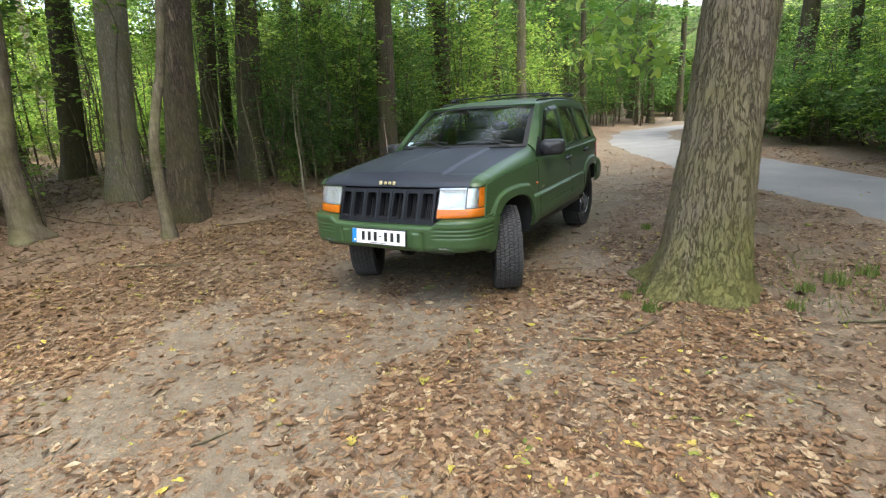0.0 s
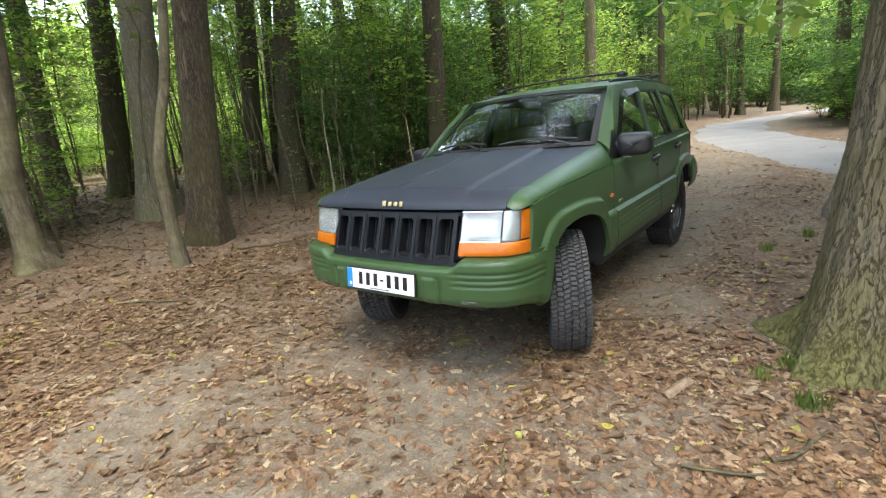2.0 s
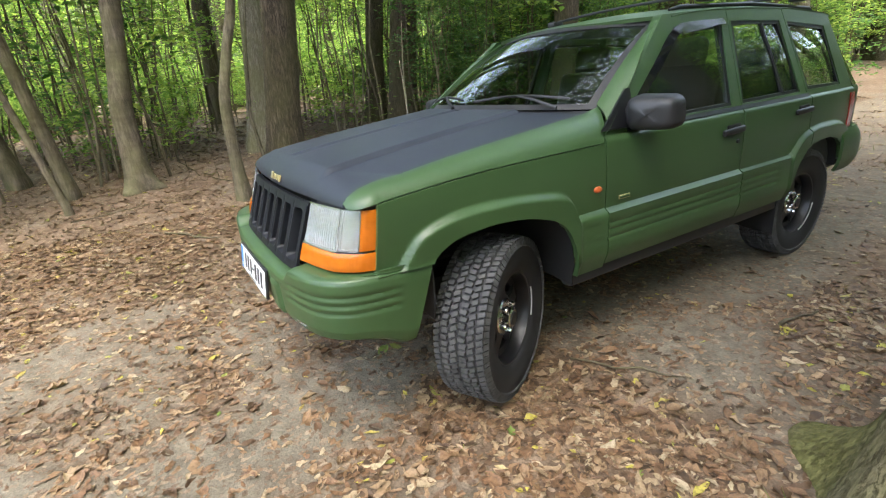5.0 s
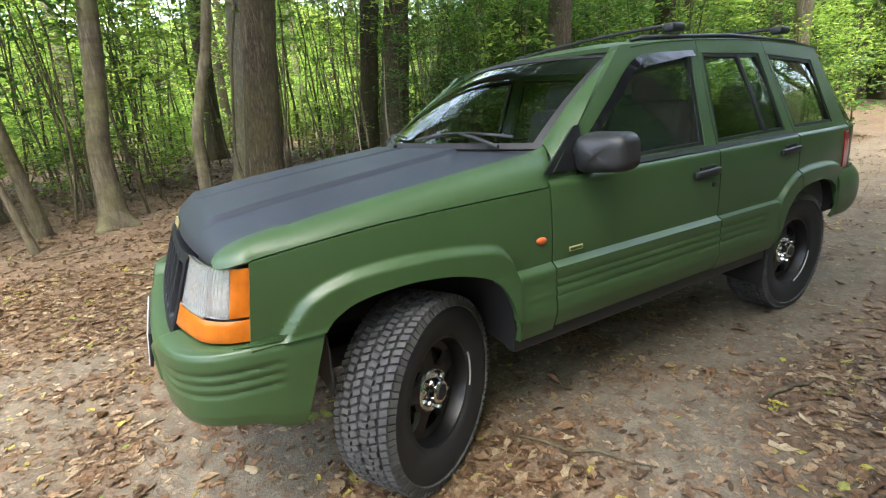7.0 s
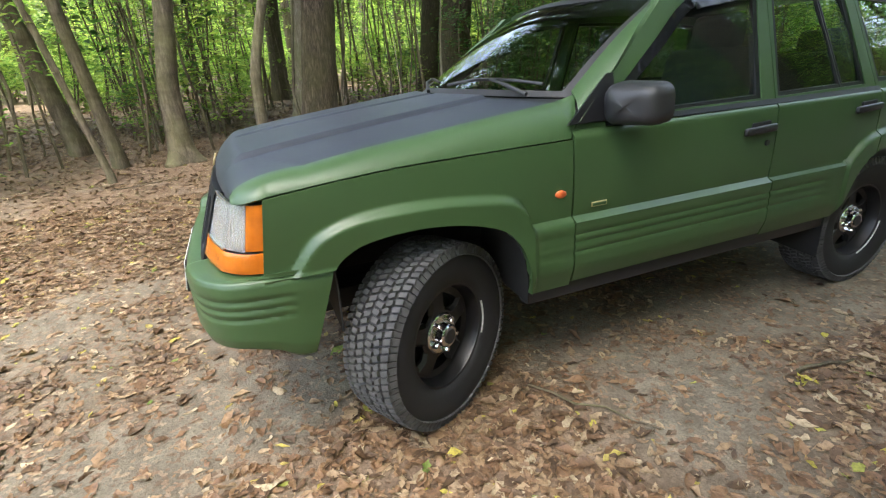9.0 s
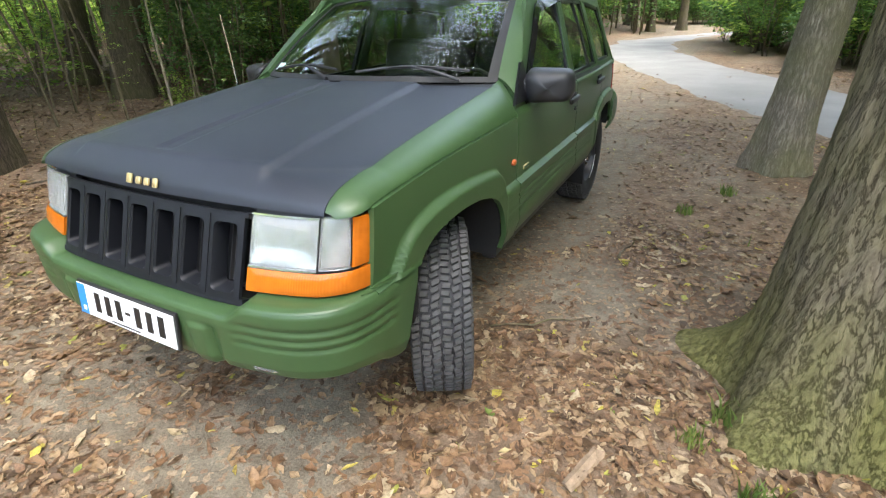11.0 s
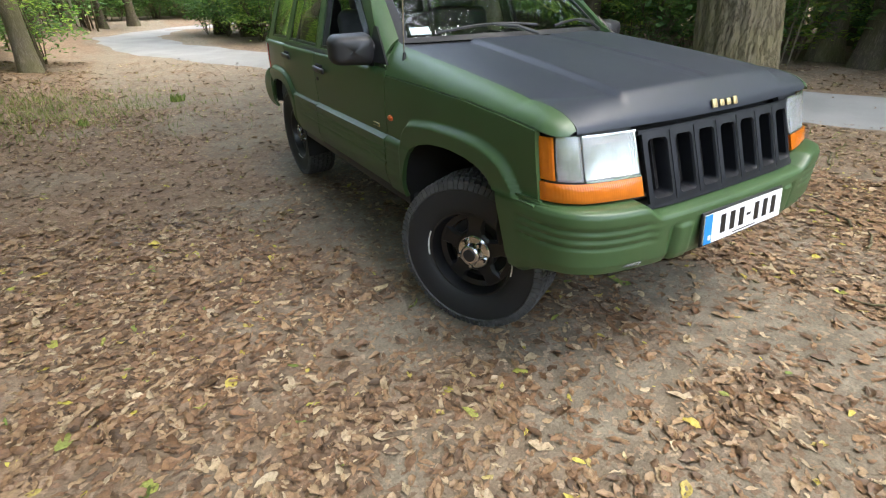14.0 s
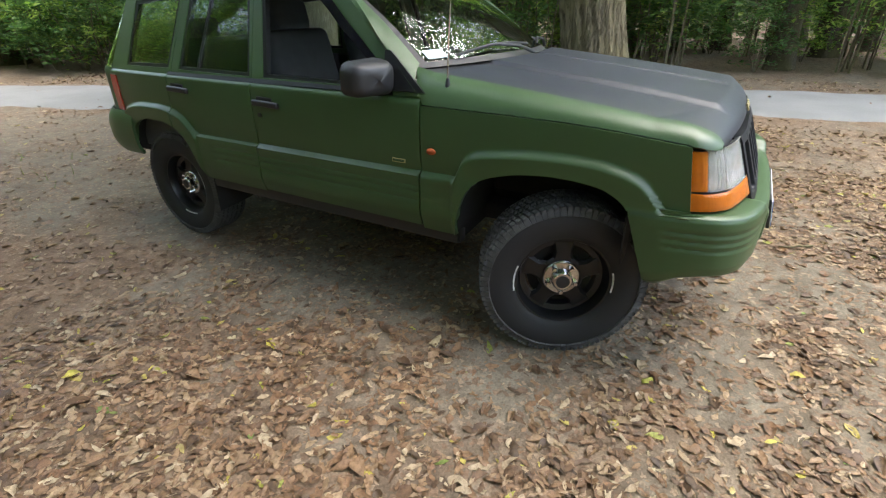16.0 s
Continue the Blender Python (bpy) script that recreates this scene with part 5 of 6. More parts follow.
def arc_mesh(a0, a1, r0, r1, x):
    verts, n = [], 12
    for k in range(n + 1):
        a = radians(a0 + (a1 - a0) * k / n)
        for r, dx in ((r0, 0.0), (r1, 0.002)):
            verts.append((x + dx, r * math.cos(a), r * math.sin(a)))
            verts.append((x + dx - 0.004, r * math.cos(a), r * math.sin(a)))
    faces = []
    for k in range(n):
        b = 4 * k
        faces += [[b, b + 4, b + 6, b + 2], [b + 1, b + 3, b + 7, b + 5], [b, b + 1, b + 5, b + 4], [b + 2, b + 6, b + 7, b + 3]]
    return mesh_of("white_mark", verts, faces, 30)


for s, y, steer, arcs in ((1, 0.0, 29.0, ((-22, 18),)), (-1, 0.0, 27.0, ((-12, 14), (158, 192))), (1, 2.69, 0.0, ((-75, -10),)), (-1, 2.69, 0.0, ((0, 34), (-110, -75)))):
    pivot = pose(s * (0.655 if steer else 0.600), y + (0.025 if steer else 0.0), R_T * 0.972 + (0.024 if s > 0 else 0.008), 0, 0, steer + (0 if s > 0 else 180))
    at = pivot @ pose(0.085, 0, 0)
    wheel = part("wheel", RIM_ME, None, car, "gloss black five-spoke rim", at)
    for name, me, label in (("tyre", TYRE_ME, "black all-terrain tyre"), ("tread", TREAD_ME, "dusty chunky tread"), ("hub_cap", CAP_ME, "chrome hub cap"), ("hub", HUB_ME, ""), ("cap_disc", CAP_DISC, ""), ("brake_disc", DRUM_ME, "")):
        part(name, me, None, wheel, label)
    for k in range(5):
        part("spoke", SPOKE_ME, None, wheel, "", pose(0, 0, 0, 72 * k))
        part("lug_nut", NUT_ME, None, wheel, "", pose(0, 0, 0, 72 * k + 36) @ pose(0, 0, 0.064))
    for a0, a1 in arcs:
        part("white_mark", arc_mesh(a0, a1, 0.215, 0.229, 0.115), WORN_WHITE, wheel, "worn white lettering on the tyre")


# ---- trees ----
def trunk_mesh(points, radii, sides, relief, flare, seed, lobes=5, length_step=0.15, roots=()):
    """A tapered, uneven trunk along bent points, with flared roots."""
    rng = np.random.RandomState(seed)
    p = np.array(points, float)
    d = np.concatenate([[0], np.cumsum(np.linalg.norm(np.diff(p, axis=0), axis=1))])
    n = max(6, int(d[-1] / length_step))
    s = d[-1] * np.linspace(0, 1, n) ** (1.6 if roots else 1.15)
    fx, fy, fz, fr = (smooth_curve(d, p[:, 0]), smooth_curve(d, p[:, 1]), smooth_curve(d, p[:, 2]), smooth_curve(d, radii))
    a = np.linspace(0, 2 * np.pi, sides, endpoint=False)
    ph = rng.uniform(0, 6.28, 8)
    r = fr(s)[:, None] * np.ones(sides)
    root = np.exp(-s / (1.1 * radii[0] + 0.06))[:, None]
    buttress = 0.55 + 0.45 * np.cos(lobes * a + ph[0] + 0.6 * np.sin(a + ph[1]))
    r = r * (1 + flare * root * (0.35 + buttress[None]))
    for angle, width, reach, height in roots:
        d_a = (a - radians(angle) + np.pi) % (2 * np.pi) - np.pi
        climb = np.clip(1 - s / height, 0, 1)[:, None]
        r = r + reach * climb ** 2.6 * np.exp(-(d_a / width) ** 2)
    r = r * (1 + 0.06 * np.sin(a + ph[2] + s[:, None] * 0.7) + 0.04 * np.sin(2 * a + ph[3] + s[:, None] * 1.3))
    ridge = np.sin(a * 11 + 2.0 * np.sin(s[:, None] * 2.1 + ph[4]) + ph[5]) * np.sin(a * 7 - 1.6 * np.sin(s[:, None] * 1.7 + ph[6]) + ph[7])
    r = r + relief * (ridge + 0.5 * rng.uniform(-1, 1, r.shape))
    x, y, z = fx(s)[:, None] + r * np.cos(a), fy(s)[:, None] + r * np.sin(a), fz(s)[:, None] + 0 * r
    z[0] -= 0.12 if radii[0] < 0.3 and len(points) < 5 else 0.25
    v = np.stack([x, y, z], -1).reshape(-1, 3)
    idx = np.arange(n * sides).reshape(n, sides)
    nx = np.roll(idx, -1, axis=1)
    q = np.stack([idx[:-1], nx[:-1], nx[1:], idx[1:]], -1).reshape(-1, 4)
    t = np.concatenate([q[:, [0, 1, 2]], q[:, [0, 2, 3]]])
    me = tri_mesh("trunk", v, t)
    me.polygons.foreach_set("use_smooth", [True] * len(me.polygons))
    return me


def crown_mesh(seed, count, spread, low, high, leaf, clusters, droop=0.25, name="crown"):
    """Leaves in loose flat sprays along many twigs, with gaps between them."""
    rng = np.random.RandomState(seed)
    per = count // clusters
    centres = rng.normal(0, 1, (clusters, 3))
    centres /= np.linalg.norm(centres, axis=1, keepdims=True)
    centres *= rng.uniform(0.25, 1.0, (clusters, 1)) ** 0.6
    centres = centres * [spread, spread, (high - low) / 2] + [0, 0, (low + high) / 2]
    way = rng.uniform(0, 2 * np.pi, clusters)
    place = []
    for c, w in zip(centres, way):
        along = rng.uniform(-1, 1, per) * spread * 0.34
        across = rng.normal(0, 0.11 * spread, per)
        x = c[0] + along * math.cos(w) - across * math.sin(w)
        y = c[1] + along * math.sin(w) + across * math.cos(w)
        z = c[2] - droop * np.abs(along) + rng.normal(0, 0.05 * spread, per)
        place.append(np.stack([x, y, z], 1))
    place = np.concatenate(place)
    n = len(place)
    size = rng.uniform(0.7, 1.3, n) * leaf
    yaw, tilt_a, tilt = rng.uniform(0, 2 * np.pi, n), rng.uniform(0, 2 * np.pi, n), np.abs(rng.normal(0.25, 0.35, n))
    w = size * 0.30
    o = np.zeros(n)
    pts = np.stack([np.stack(c, -1) for c in ((-0.5 * size, o, o), (0.0 * size, w, 0.12 * size), (0.5 * size, o, -0.05 * size), (0.0 * size, -w, 0.12 * size))], 1)
    c, s = np.cos(yaw)[:, None], np.sin(yaw)[:, None]
    pts = np.stack([pts[..., 0] * c - pts[..., 1] * s, pts[..., 0] * s + pts[..., 1] * c, pts[..., 2]], -1)
    ax = np.stack([np.cos(tilt_a), np.sin(tilt_a), o], 1)[:, None, :]
    ct, st = np.cos(tilt)[:, None, None], np.sin(tilt)[:, None, None]
    pts = pts * ct + np.cross(np.broadcast_to(ax, pts.shape), pts) * st + ax * (pts * ax).sum(-1, keepdims=True) * (1 - ct) + place[:, None, :]
    t = (np.array([[0, 1, 2], [0, 2, 3]])[None] + 4 * np.arange(n)[:, None, None]).reshape(-1, 3)
    return tri_mesh(name, pts.reshape(-1, 3), t)


def limb_meshes(seed, base_z, top_z, reach, r0, count):
    rng = random.Random(seed)
    ms = []
    for _ in range(count):
        z = rng.uniform(base_z, top_z)
        a = rng.uniform(0, 2 * math.pi)
        l = reach * rng.uniform(0.5, 1.0)
        pts = [(0, 0, z), (l * 0.4 * math.cos(a), l * 0.4 * math.sin(a), z + 0.3 * l), (l * math.cos(a + 0.3), l * math.sin(a + 0.3), z + 0.45 * l)]
        ms.append(tube(pts, [r0, r0 * 0.6, r0 * 0.15], 5, name="limb"))
    return ms


CROWNS = [crown_mesh(100 + k, 1400, 3.6, 4.6, 12.5, 0.25, 70) for k in range(3)]
for me in CROWNS:
    me.materials.append(LEAF_SHADED)
CANOPY = [crown_mesh(120 + k, 3000, 3.5, 5.6, 14.5, 0.20, 110) for k in range(3)]
for k, me in enumerate(CANOPY):
    me.materials.append(LEAF_HIGH)
LANE_CROWN = crown_mesh(130, 4300, 3.4, 2.6, 15.0, 0.23, 130)
LANE_CROWN.materials.append(LEAF_SHADED)
# the lane crown again, daylight put into its leaf colour
LIT_CROWN = LANE_CROWN.copy()
LIT_CROWN.materials.clear()
LIT_CROWN.materials.append(LEAF_LIT)
THIN_CROWN = crown_mesh(110, 520, 2.6, 6.4, 12.0, 0.17, 40)
THIN_CROWN.materials.append(LEAF_LIT)


def tree(points, radii, material, seed, label, sides=40, relief=0.008, flare=0.5, lobes=5, crown=True, turn=0.0, roots=()):
    x, y = points[0][0], points[0][1]
    z = float(terrain(x, y))
    t = new("tree")
    t.matrix_basis = pose(x, y, z)
    local = [(p[0] - x, p[1] - y, p[2]) for p in points]
    part("trunk", trunk_mesh(local, radii, sides, relief, flare, seed, lobes, 0.08 if roots else 0.15, roots), material, t)
    top = local[-1]
    if crown:
        for limb in limb_meshes(seed, 5.5, 9.5, 2.8, radii[-1] * 0.7, 7):
            part("limb", limb, material, t, at=pose(top[0] * 0.7, top[1] * 0.7, 0))
        part("crown", CANOPY[seed % 3], None, t, at=pose(top[0], top[1], 0, 0, 0, turn + 71 * seed))
    return tagged(t, label, "tree", "trees of the wood")


def up(x, y, lean=(0, 0), height=11.0, bend=(0, 0)):
    return [(x, y, 0), (x + lean[0] * 1.0 + bend[0] * 0.5, y + lean[1] * 1.0 + bend[1] * 0.5, 1.0), (x + lean[0] * 2.4 + bend[0], y + lean[1] * 2.4 + bend[1], 2.4),
            (x + lean[0] * 5, y + lean[1] * 5, 5.0), (x + lean[0] * 8, y + lean[1] * 8, height)]


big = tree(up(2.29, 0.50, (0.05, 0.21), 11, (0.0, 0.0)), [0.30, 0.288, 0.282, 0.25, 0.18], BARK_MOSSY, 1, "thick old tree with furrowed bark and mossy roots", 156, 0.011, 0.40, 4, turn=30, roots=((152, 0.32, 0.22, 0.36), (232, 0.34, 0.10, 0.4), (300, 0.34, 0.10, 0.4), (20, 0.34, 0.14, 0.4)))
# out-of-view crown added overhead to break up the sky reflected in the glass
UNSEEN_CROWN = crown_mesh(180, 11500, 6.2, 6.5, 14.0, 0.14, 230)
UNSEEN_CROWN.materials.append(LEAF_HIGH)
part("crown", UNSEEN_CROWN, None, big, at=pose(-1.6, 1.9, 0))
# second unseen copy towards the lane, added to block more sky
part("crown", UNSEEN_CROWN, None, big, at=pose(2.9, 0.6, 0, 0, 0, 140))
for limb in limb_meshes(181, 4.0, 6.5, 4.2, 0.07, 7):
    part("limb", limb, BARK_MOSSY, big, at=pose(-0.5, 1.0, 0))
tree(up(2.30, 4.2, (0.07, 0.02)), [0.215, 0.195, 0.188, 0.17, 0.12], BARK_PALE, 2, "pale leaning tree between the track and the lane", 56, 0.006, 0.45)
tree([(-5.37, -1.24, 0), (-5.38, -1.24, 0.30), (-5.40, -1.23, 0.9), (-5.42, -1.14, 1.5), (-5.42, -1.03, 2.2), (-5.3, -0.75, 5.0), (-5.1, -0.5, 10.0)], [0.160, 0.140, 0.128, 0.122, 0.116, 0.10, 0.06], BARK_SMOOTH, 3, "leaning smooth-barked tree with a root flare at the wood's edge", 48, 0.003, 0.35, 3, roots=((330, 0.4, 0.14, 0.25), (60, 0.5, 0.10, 0.25)))
tree([(-4.00, -0.19, 0), (-3.99, -0.20, 0.35), (-3.98, -0.20, 0.75), (-3.97, -0.18, 1.15), (-3.95, -0.06, 1.65), (-3.92, 0.09, 2.15), (-3.86, 0.25, 3.2), (-3.7, 0.5, 9.0)], [0.088, 0.070, 0.064, 0.062, 0.058, 0.056, 0.050, 0.03], BARK_SMOOTH, 4, "slender crooked young tree at the wood's edge", 32, 0.003, 0.4, 3)
tree(up(-4.70, 0.52, (0.04, 0.13)), [0.245, 0.226, 0.218, 0.20, 0.14], BARK, 5, "thick dark oak with ridged bark", 72, 0.006, 0.30, 4)
tree(up(-6.6, 0.68, (0.05, 0.11)), [0.262, 0.245, 0.236, 0.21, 0.14], BARK_PALE, 6, "thick mossy-green trunk in the wood", 56, 0.008, 0.30)
tree(up(-6.6, 3.40, (0.05, 0.10)), [0.275, 0.250, 0.240, 0.18, 0.12], BARK_DARK, 7, "dark straight tree in the wood", 56, 0.008, 0.45)
tree(up(-9.6, 1.3, (0.05, 0.10)), [0.25, 0.22, 0.21, 0.19, 0.12], BARK_DARK, 8, "dark tree among saplings", 40, 0.008, 0.40)
tree(up(-8.0, 3.45, (0.05, 0.10)), [0.215, 0.195, 0.185, 0.165, 0.11], BARK_DARK, 9, "dark tree deep in the wood", 40, 0.008, 0.35)
tree(up(-9.3, 4.9, (0.05, 0.08)), [0.155, 0.14, 0.132, 0.12, 0.08], BARK_DARK, 16, "dark narrow tree deep in the wood", 32, 0.008, 0.35)
tree(up(-11.6, 0.75, (0.03, 0.04)), [0.22, 0.20, 0.19, 0.17, 0.10], BARK_DARK, 17, "dark slender tree deep in the wood", 32, 0.008, 0.35)
tree(up(-11.5, 9.5, (0.03, 0.04)), [0.26, 0.24, 0.23, 0.2, 0.12], BARK_DARK, 18, "dark tree far in the wood", 32, 0.008, 0.35)
tree(up(-13.0, 12.0, (0.03, 0.04)), [0.28, 0.26, 0.24, 0.2, 0.12], BARK_DARK, 19, "dark tree far in the wood", 32, 0.008, 0.35)
tree(up(-4.65, 5.8, (0.02, 0.04)), [0.24, 0.21, 0.20, 0.18, 0.12], BARK_DARK, 10, "dark tree behind the parked car", 40, 0.008, 0.35)
tree(up(-5.0, 9.3, (0.0, 0.0)), [0.25, 0.22, 0.21, 0.19, 0.12], BARK_DARK, 11, "dark tree by the bend of the lane", 40, 0.008, 0.35)
tree(up(-4.4, 39.0, (0.0, 0.0)), [0.50, 0.45, 0.42, 0.36, 0.2], BARK_DARK, 12, "dark tree at the end of the lane", 24, 0.01, 0.4)
tree(up(-5.45, -2.03, (0.0, -0.12), 9, (0.02, 0.03)), [0.092, 0.080, 0.074, 0.08, 0.05], BARK_SMOOTH, 13, "thin tree at the wood's edge", 28, 0.003, 0.3, 3)
tree(up(-4.72, -2.02, (-0.02, -0.20), 8, (0.02, 0.04)), [0.046, 0.040, 0.036, 0.04, 0.02], BARK_SMOOTH, 14, "thin leaning sapling at the wood's edge", 20, 0.002, 0.3, 3)
tree(up(-6.5, -2.7, (-0.08, -0.18), 8, (0.0, 0.0)), [0.13, 0.12, 0.11, 0.09, 0.05], BARK_SMOOTH, 15, "strongly leaning tree at the wood's edge", 28, 0.003, 0.3, 3)
tree([(-3.62, 2.05, 0), (-3.70, 2.02, 0.35), (-3.70, 2.03, 0.8), (-3.74, 2.05, 1.4), (-3.70, 2.08, 2.0)], [0.022, 0.018, 0.015, 0.010, 0.004], BARK_PALE, 20, "thin bare pale sapling standing alone", 10, 0.001, 0.3, 3, crown=False)

# trees further off, all round
rng = random.Random(5)
FAR_TRUNKS = []
for k in range(4):
    me = trunk_mesh(up(0, 0, (rng.uniform(-0.03, 0.03), rng.uniform(-0.03, 0.03))), [0.27, 0.235, 0.22, 0.19, 0.12], 20, 0.01, 0.45, 40 + k, 4, 0.35)
    me.materials.append((BARK_DARK, BARK, BARK_PALE, BARK_DARK)[k])
    FAR_TRUNKS.append(me)
FAR_LIMBS = limb_meshes(77, 5.5, 10, 2.8, 0.08, 5)
for me in FAR_LIMBS:
    me.materials.append(BARK_DARK)
placed = [(2.46, 0.62), (2.15, 4.15), (-5.5, -1.25), (-4.0, -0.2), (-4.7, 0.4), (-6.6, 3.4), (-6.6, 0.7), (-9.6, 1.3), (-8.0, 3.4), (-9.3, 4.9), (-5.4, -2.0), (-4.7, -2.0), (-4.6, 5.8), (-5.0, 9.3), (-11.6, 0.7), (-11.5, 9.5), (-13, 12)]


def clear_of_way(x, y, gap):
    if float(road_offset(np.array([x]), np.array([y]))[0]) > -1.0 - gap * 0.2 and float(road_offset(np.array([x]), np.array([y]))[0]) < ROAD_WIDTH + 1.0:
        return False
    if -2.7 < x < 4.3 and -9 < y < 12:
        return False
    return all((x - a) ** 2 + (y - b) ** 2 > gap * gap for a, b in placed)


made = 0
while made < 95:
    a, r = rng.uniform(0, 2 * math.pi), 7 + 34 * rng.random() ** 0.75
    x, y = r * math.cos(a), r * math.sin(a) + 2
    if not clear_of_way(x, y, 2.0) or (x > -7.5 and x < 3 and y < 9 and y > -4) or (x < -15 and -14 < y < 14) or (y < -5 and abs(x) < 0.9 * (2 - y) and made % 4):
        continue
    placed.append((x, y))
    made += 1
    t = new("tree")
    k = rng.uniform(0.7, 1.35)
    t.matrix_basis = pose(x, y, float(terrain(x, y)), 0, 0, rng.uniform(0, 360)) @ Matrix.Diagonal((k, k, 1.0 + 0.2 * (k - 1), 1))
    part("trunk", FAR_TRUNKS[made % 4], None, t)
    for limb in FAR_LIMBS:
        part("limb", limb, None, t)
    part("crown", THIN_CROWN if (x < -8 and -12 < y < 9) or made % 5 == 0 else CANOPY[made % 3] if math.hypot(x, y) < 14 else CROWNS[made % 3], None, t)
    tagged(t, "tall straight woodland tree with green crown", "tree", "trees of the wood")

for k in range(14):
    x, y = -14 + 11 * rng.random(), 13 + 18 * rng.random()
    off = float(road_offset(np.array([x]), np.array([y]))[0])
    if off > -1.6 or min((x - a) ** 2 + (y - b) ** 2 for a, b in placed) < 1.2:
        continue
    placed.append((x, y))
    t = new("tree")
    t.matrix_basis = pose(x, y, float(terrain(x, y)), 0, 0, rng.uniform(0, 360)) @ Matrix.Diagonal((0.8, 0.8, 0.85, 1))
    part("trunk", FAR_TRUNKS[0], None, t)
    for limb in FAR_LIMBS:
        part("limb", limb, None, t)
    part("crown", CROWNS[k % 3], None, t)
    tagged(t, "tall straight woodland tree with green crown", "tree", "trees of the wood")

# tall trees just beyond the lane
for k in range(10):
    i = int(len(ROAD_S) * (0.05 + 0.018 * k))
    q = ROAD_L[i] + ROAD_N[i] * (ROAD_WIDTH + 3.2 + 3.4 * (k % 2) + 1.2 * rng.random())
    placed.append((float(q[0]), float(q[1])))
    t = new("tree")
    t.matrix_basis = pose(float(q[0]), float(q[1]), float(terrain(q[0], q[1])), 0, 0, rng.uniform(0, 360)) @ Matrix.Diagonal((1.0, 1.0, 1.1, 1))
    part("trunk", FAR_TRUNKS[k % 4], None, t)
    for limb in FAR_LIMBS:
        part("limb", limb, None, t)
    # crowns over this bright stretch get the lit leaf tone and hang higher
    near = q[1] < 2.5
    part("crown", LIT_CROWN if near else LANE_CROWN, None, t, at=pose(0, 0, 2.6 if near else 0))
    tagged(t, "tall leafy tree at the lane's far side", "tree", "trees of the wood")

# the wood goes on westward
for k in range(16):
    x, y = -15.5 - 7.5 * rng.random(), -13 + 1.75 * k + rng.random()
    placed.append((x, y))
    t = new("tree")
    t.matrix_basis = pose(x, y, float(terrain(x, y)), 0, 0, rng.uniform(0, 360)) @ Matrix.Diagonal((0.75, 0.75, 0.95, 1))
    part("trunk", FAR_TRUNKS[k % 4], None, t)
    for limb in FAR_LIMBS:
        part("limb", limb, None, t)
    part("crown", THIN_CROWN, None, t, at=pose(0, 0, -3.5))
    tagged(t, "tall woodland tree with low light green crown", "tree", "trees of the wood")

# a stand of trees behind the shrubs beyond the lane
for k in range(15):
    x, y = 15.5 + 7 * rng.random(), -5 + 1.2 * k + rng.random()
    if min((x - a) ** 2 + (y - b) ** 2 for a, b in placed) < 1.0:
        continue
    placed.append((x, y))
    t = new("tree")
    t.matrix_basis = pose(x, y, float(terrain(x, y)), 0, 0, rng.uniform(0, 360)) @ Matrix.Diagonal((0.8, 0.8, 0.95, 1))
    part("trunk", FAR_TRUNKS[k % 4], None, t)
    for limb in FAR_LIMBS:
        part("limb", limb, None, t)
    part("crown", LIT_CROWN if k % 2 else CROWNS[k % 3], None, t, at=pose(0, 0, 0.6 if k % 2 else -1.5))
    tagged(t, "tall woodland tree with low green crown beyond the lane", "tree", "trees of the wood")

# and more of them further along the lane
for k in range(26):
    x, y = rng.uniform(8, 24), rng.uniform(7, 30)
    if float(road_offset(np.array([x]), np.array([y]))[0]) < ROAD_WIDTH + 3.0 or min((x - a) ** 2 + (y - b) ** 2 for a, b in placed) < 2.0:
        continue
    placed.append((x, y))
    t = new("tree")
    t.matrix_basis = pose(x, y, float(terrain(x, y)), 0, 0, rng.uniform(0, 360)) @ Matrix.Diagonal((0.85, 0.85, 0.95, 1))
    part("trunk", FAR_TRUNKS[k % 4], None, t)
    for limb in FAR_LIMBS:
        part("limb", limb, None, t)
    part("crown", LIT_CROWN if k % 2 else LANE_CROWN, None, t)
    tagged(t, "tall leafy woodland tree beyond the lane", "tree", "trees of the wood")

# the wood goes on as a plain backdrop
def build_backdrop():
    n, rows = 120, 10
    verts, faces = [], []
    for i in range(n):
        a = 2 * math.pi * i / n
        for j in range(rows + 1):
            r = 52 + 2.5 * math.sin(7 * a + j) + 1.5 * math.sin(17 * a - 2 * j)
            verts.append((r * math.cos(a), r * math.sin(a) + 2, -1 + 13 * j / rows + (1.5 * math.sin(11 * a) if j == rows else 0)))
    for i in range(n):
        k = (i + 1) % n
        for j in range(rows):
            faces.append([i * (rows + 1) + j, k * (rows + 1) + j, k * (rows + 1) + j + 1, i * (rows + 1) + j + 1])
    m, nt, b = shader("far_wood")
    n1, n2 = noise_node(nt, 0.35, 6, 0.7), noise_node(nt, 2.5, 6, 0.75)
    c1 = ramp(nt, n1.outputs[0], [(0.3, (0.05, 0.075, 0.02)), (0.7, (0.16, 0.20, 0.06))])
    c2 = ramp(nt, n2.outputs[0], [(0.35, (0.35, 0.35, 0.35)), (0.65, (1.2, 1.2, 1.1))])
    nt.links.new(mixed(nt, 1.0, c1.outputs[0], c2.outputs[0], "MULTIPLY"), b.inputs["Base Color"])
    b.inputs["Roughness"].default_value = 1.0
    return tagged(part("backdrop", mesh_of("backdrop", verts, faces, 0), m), "distant green woodland closing the view", "backdrop", kind="structure")


backdrop = build_backdrop()

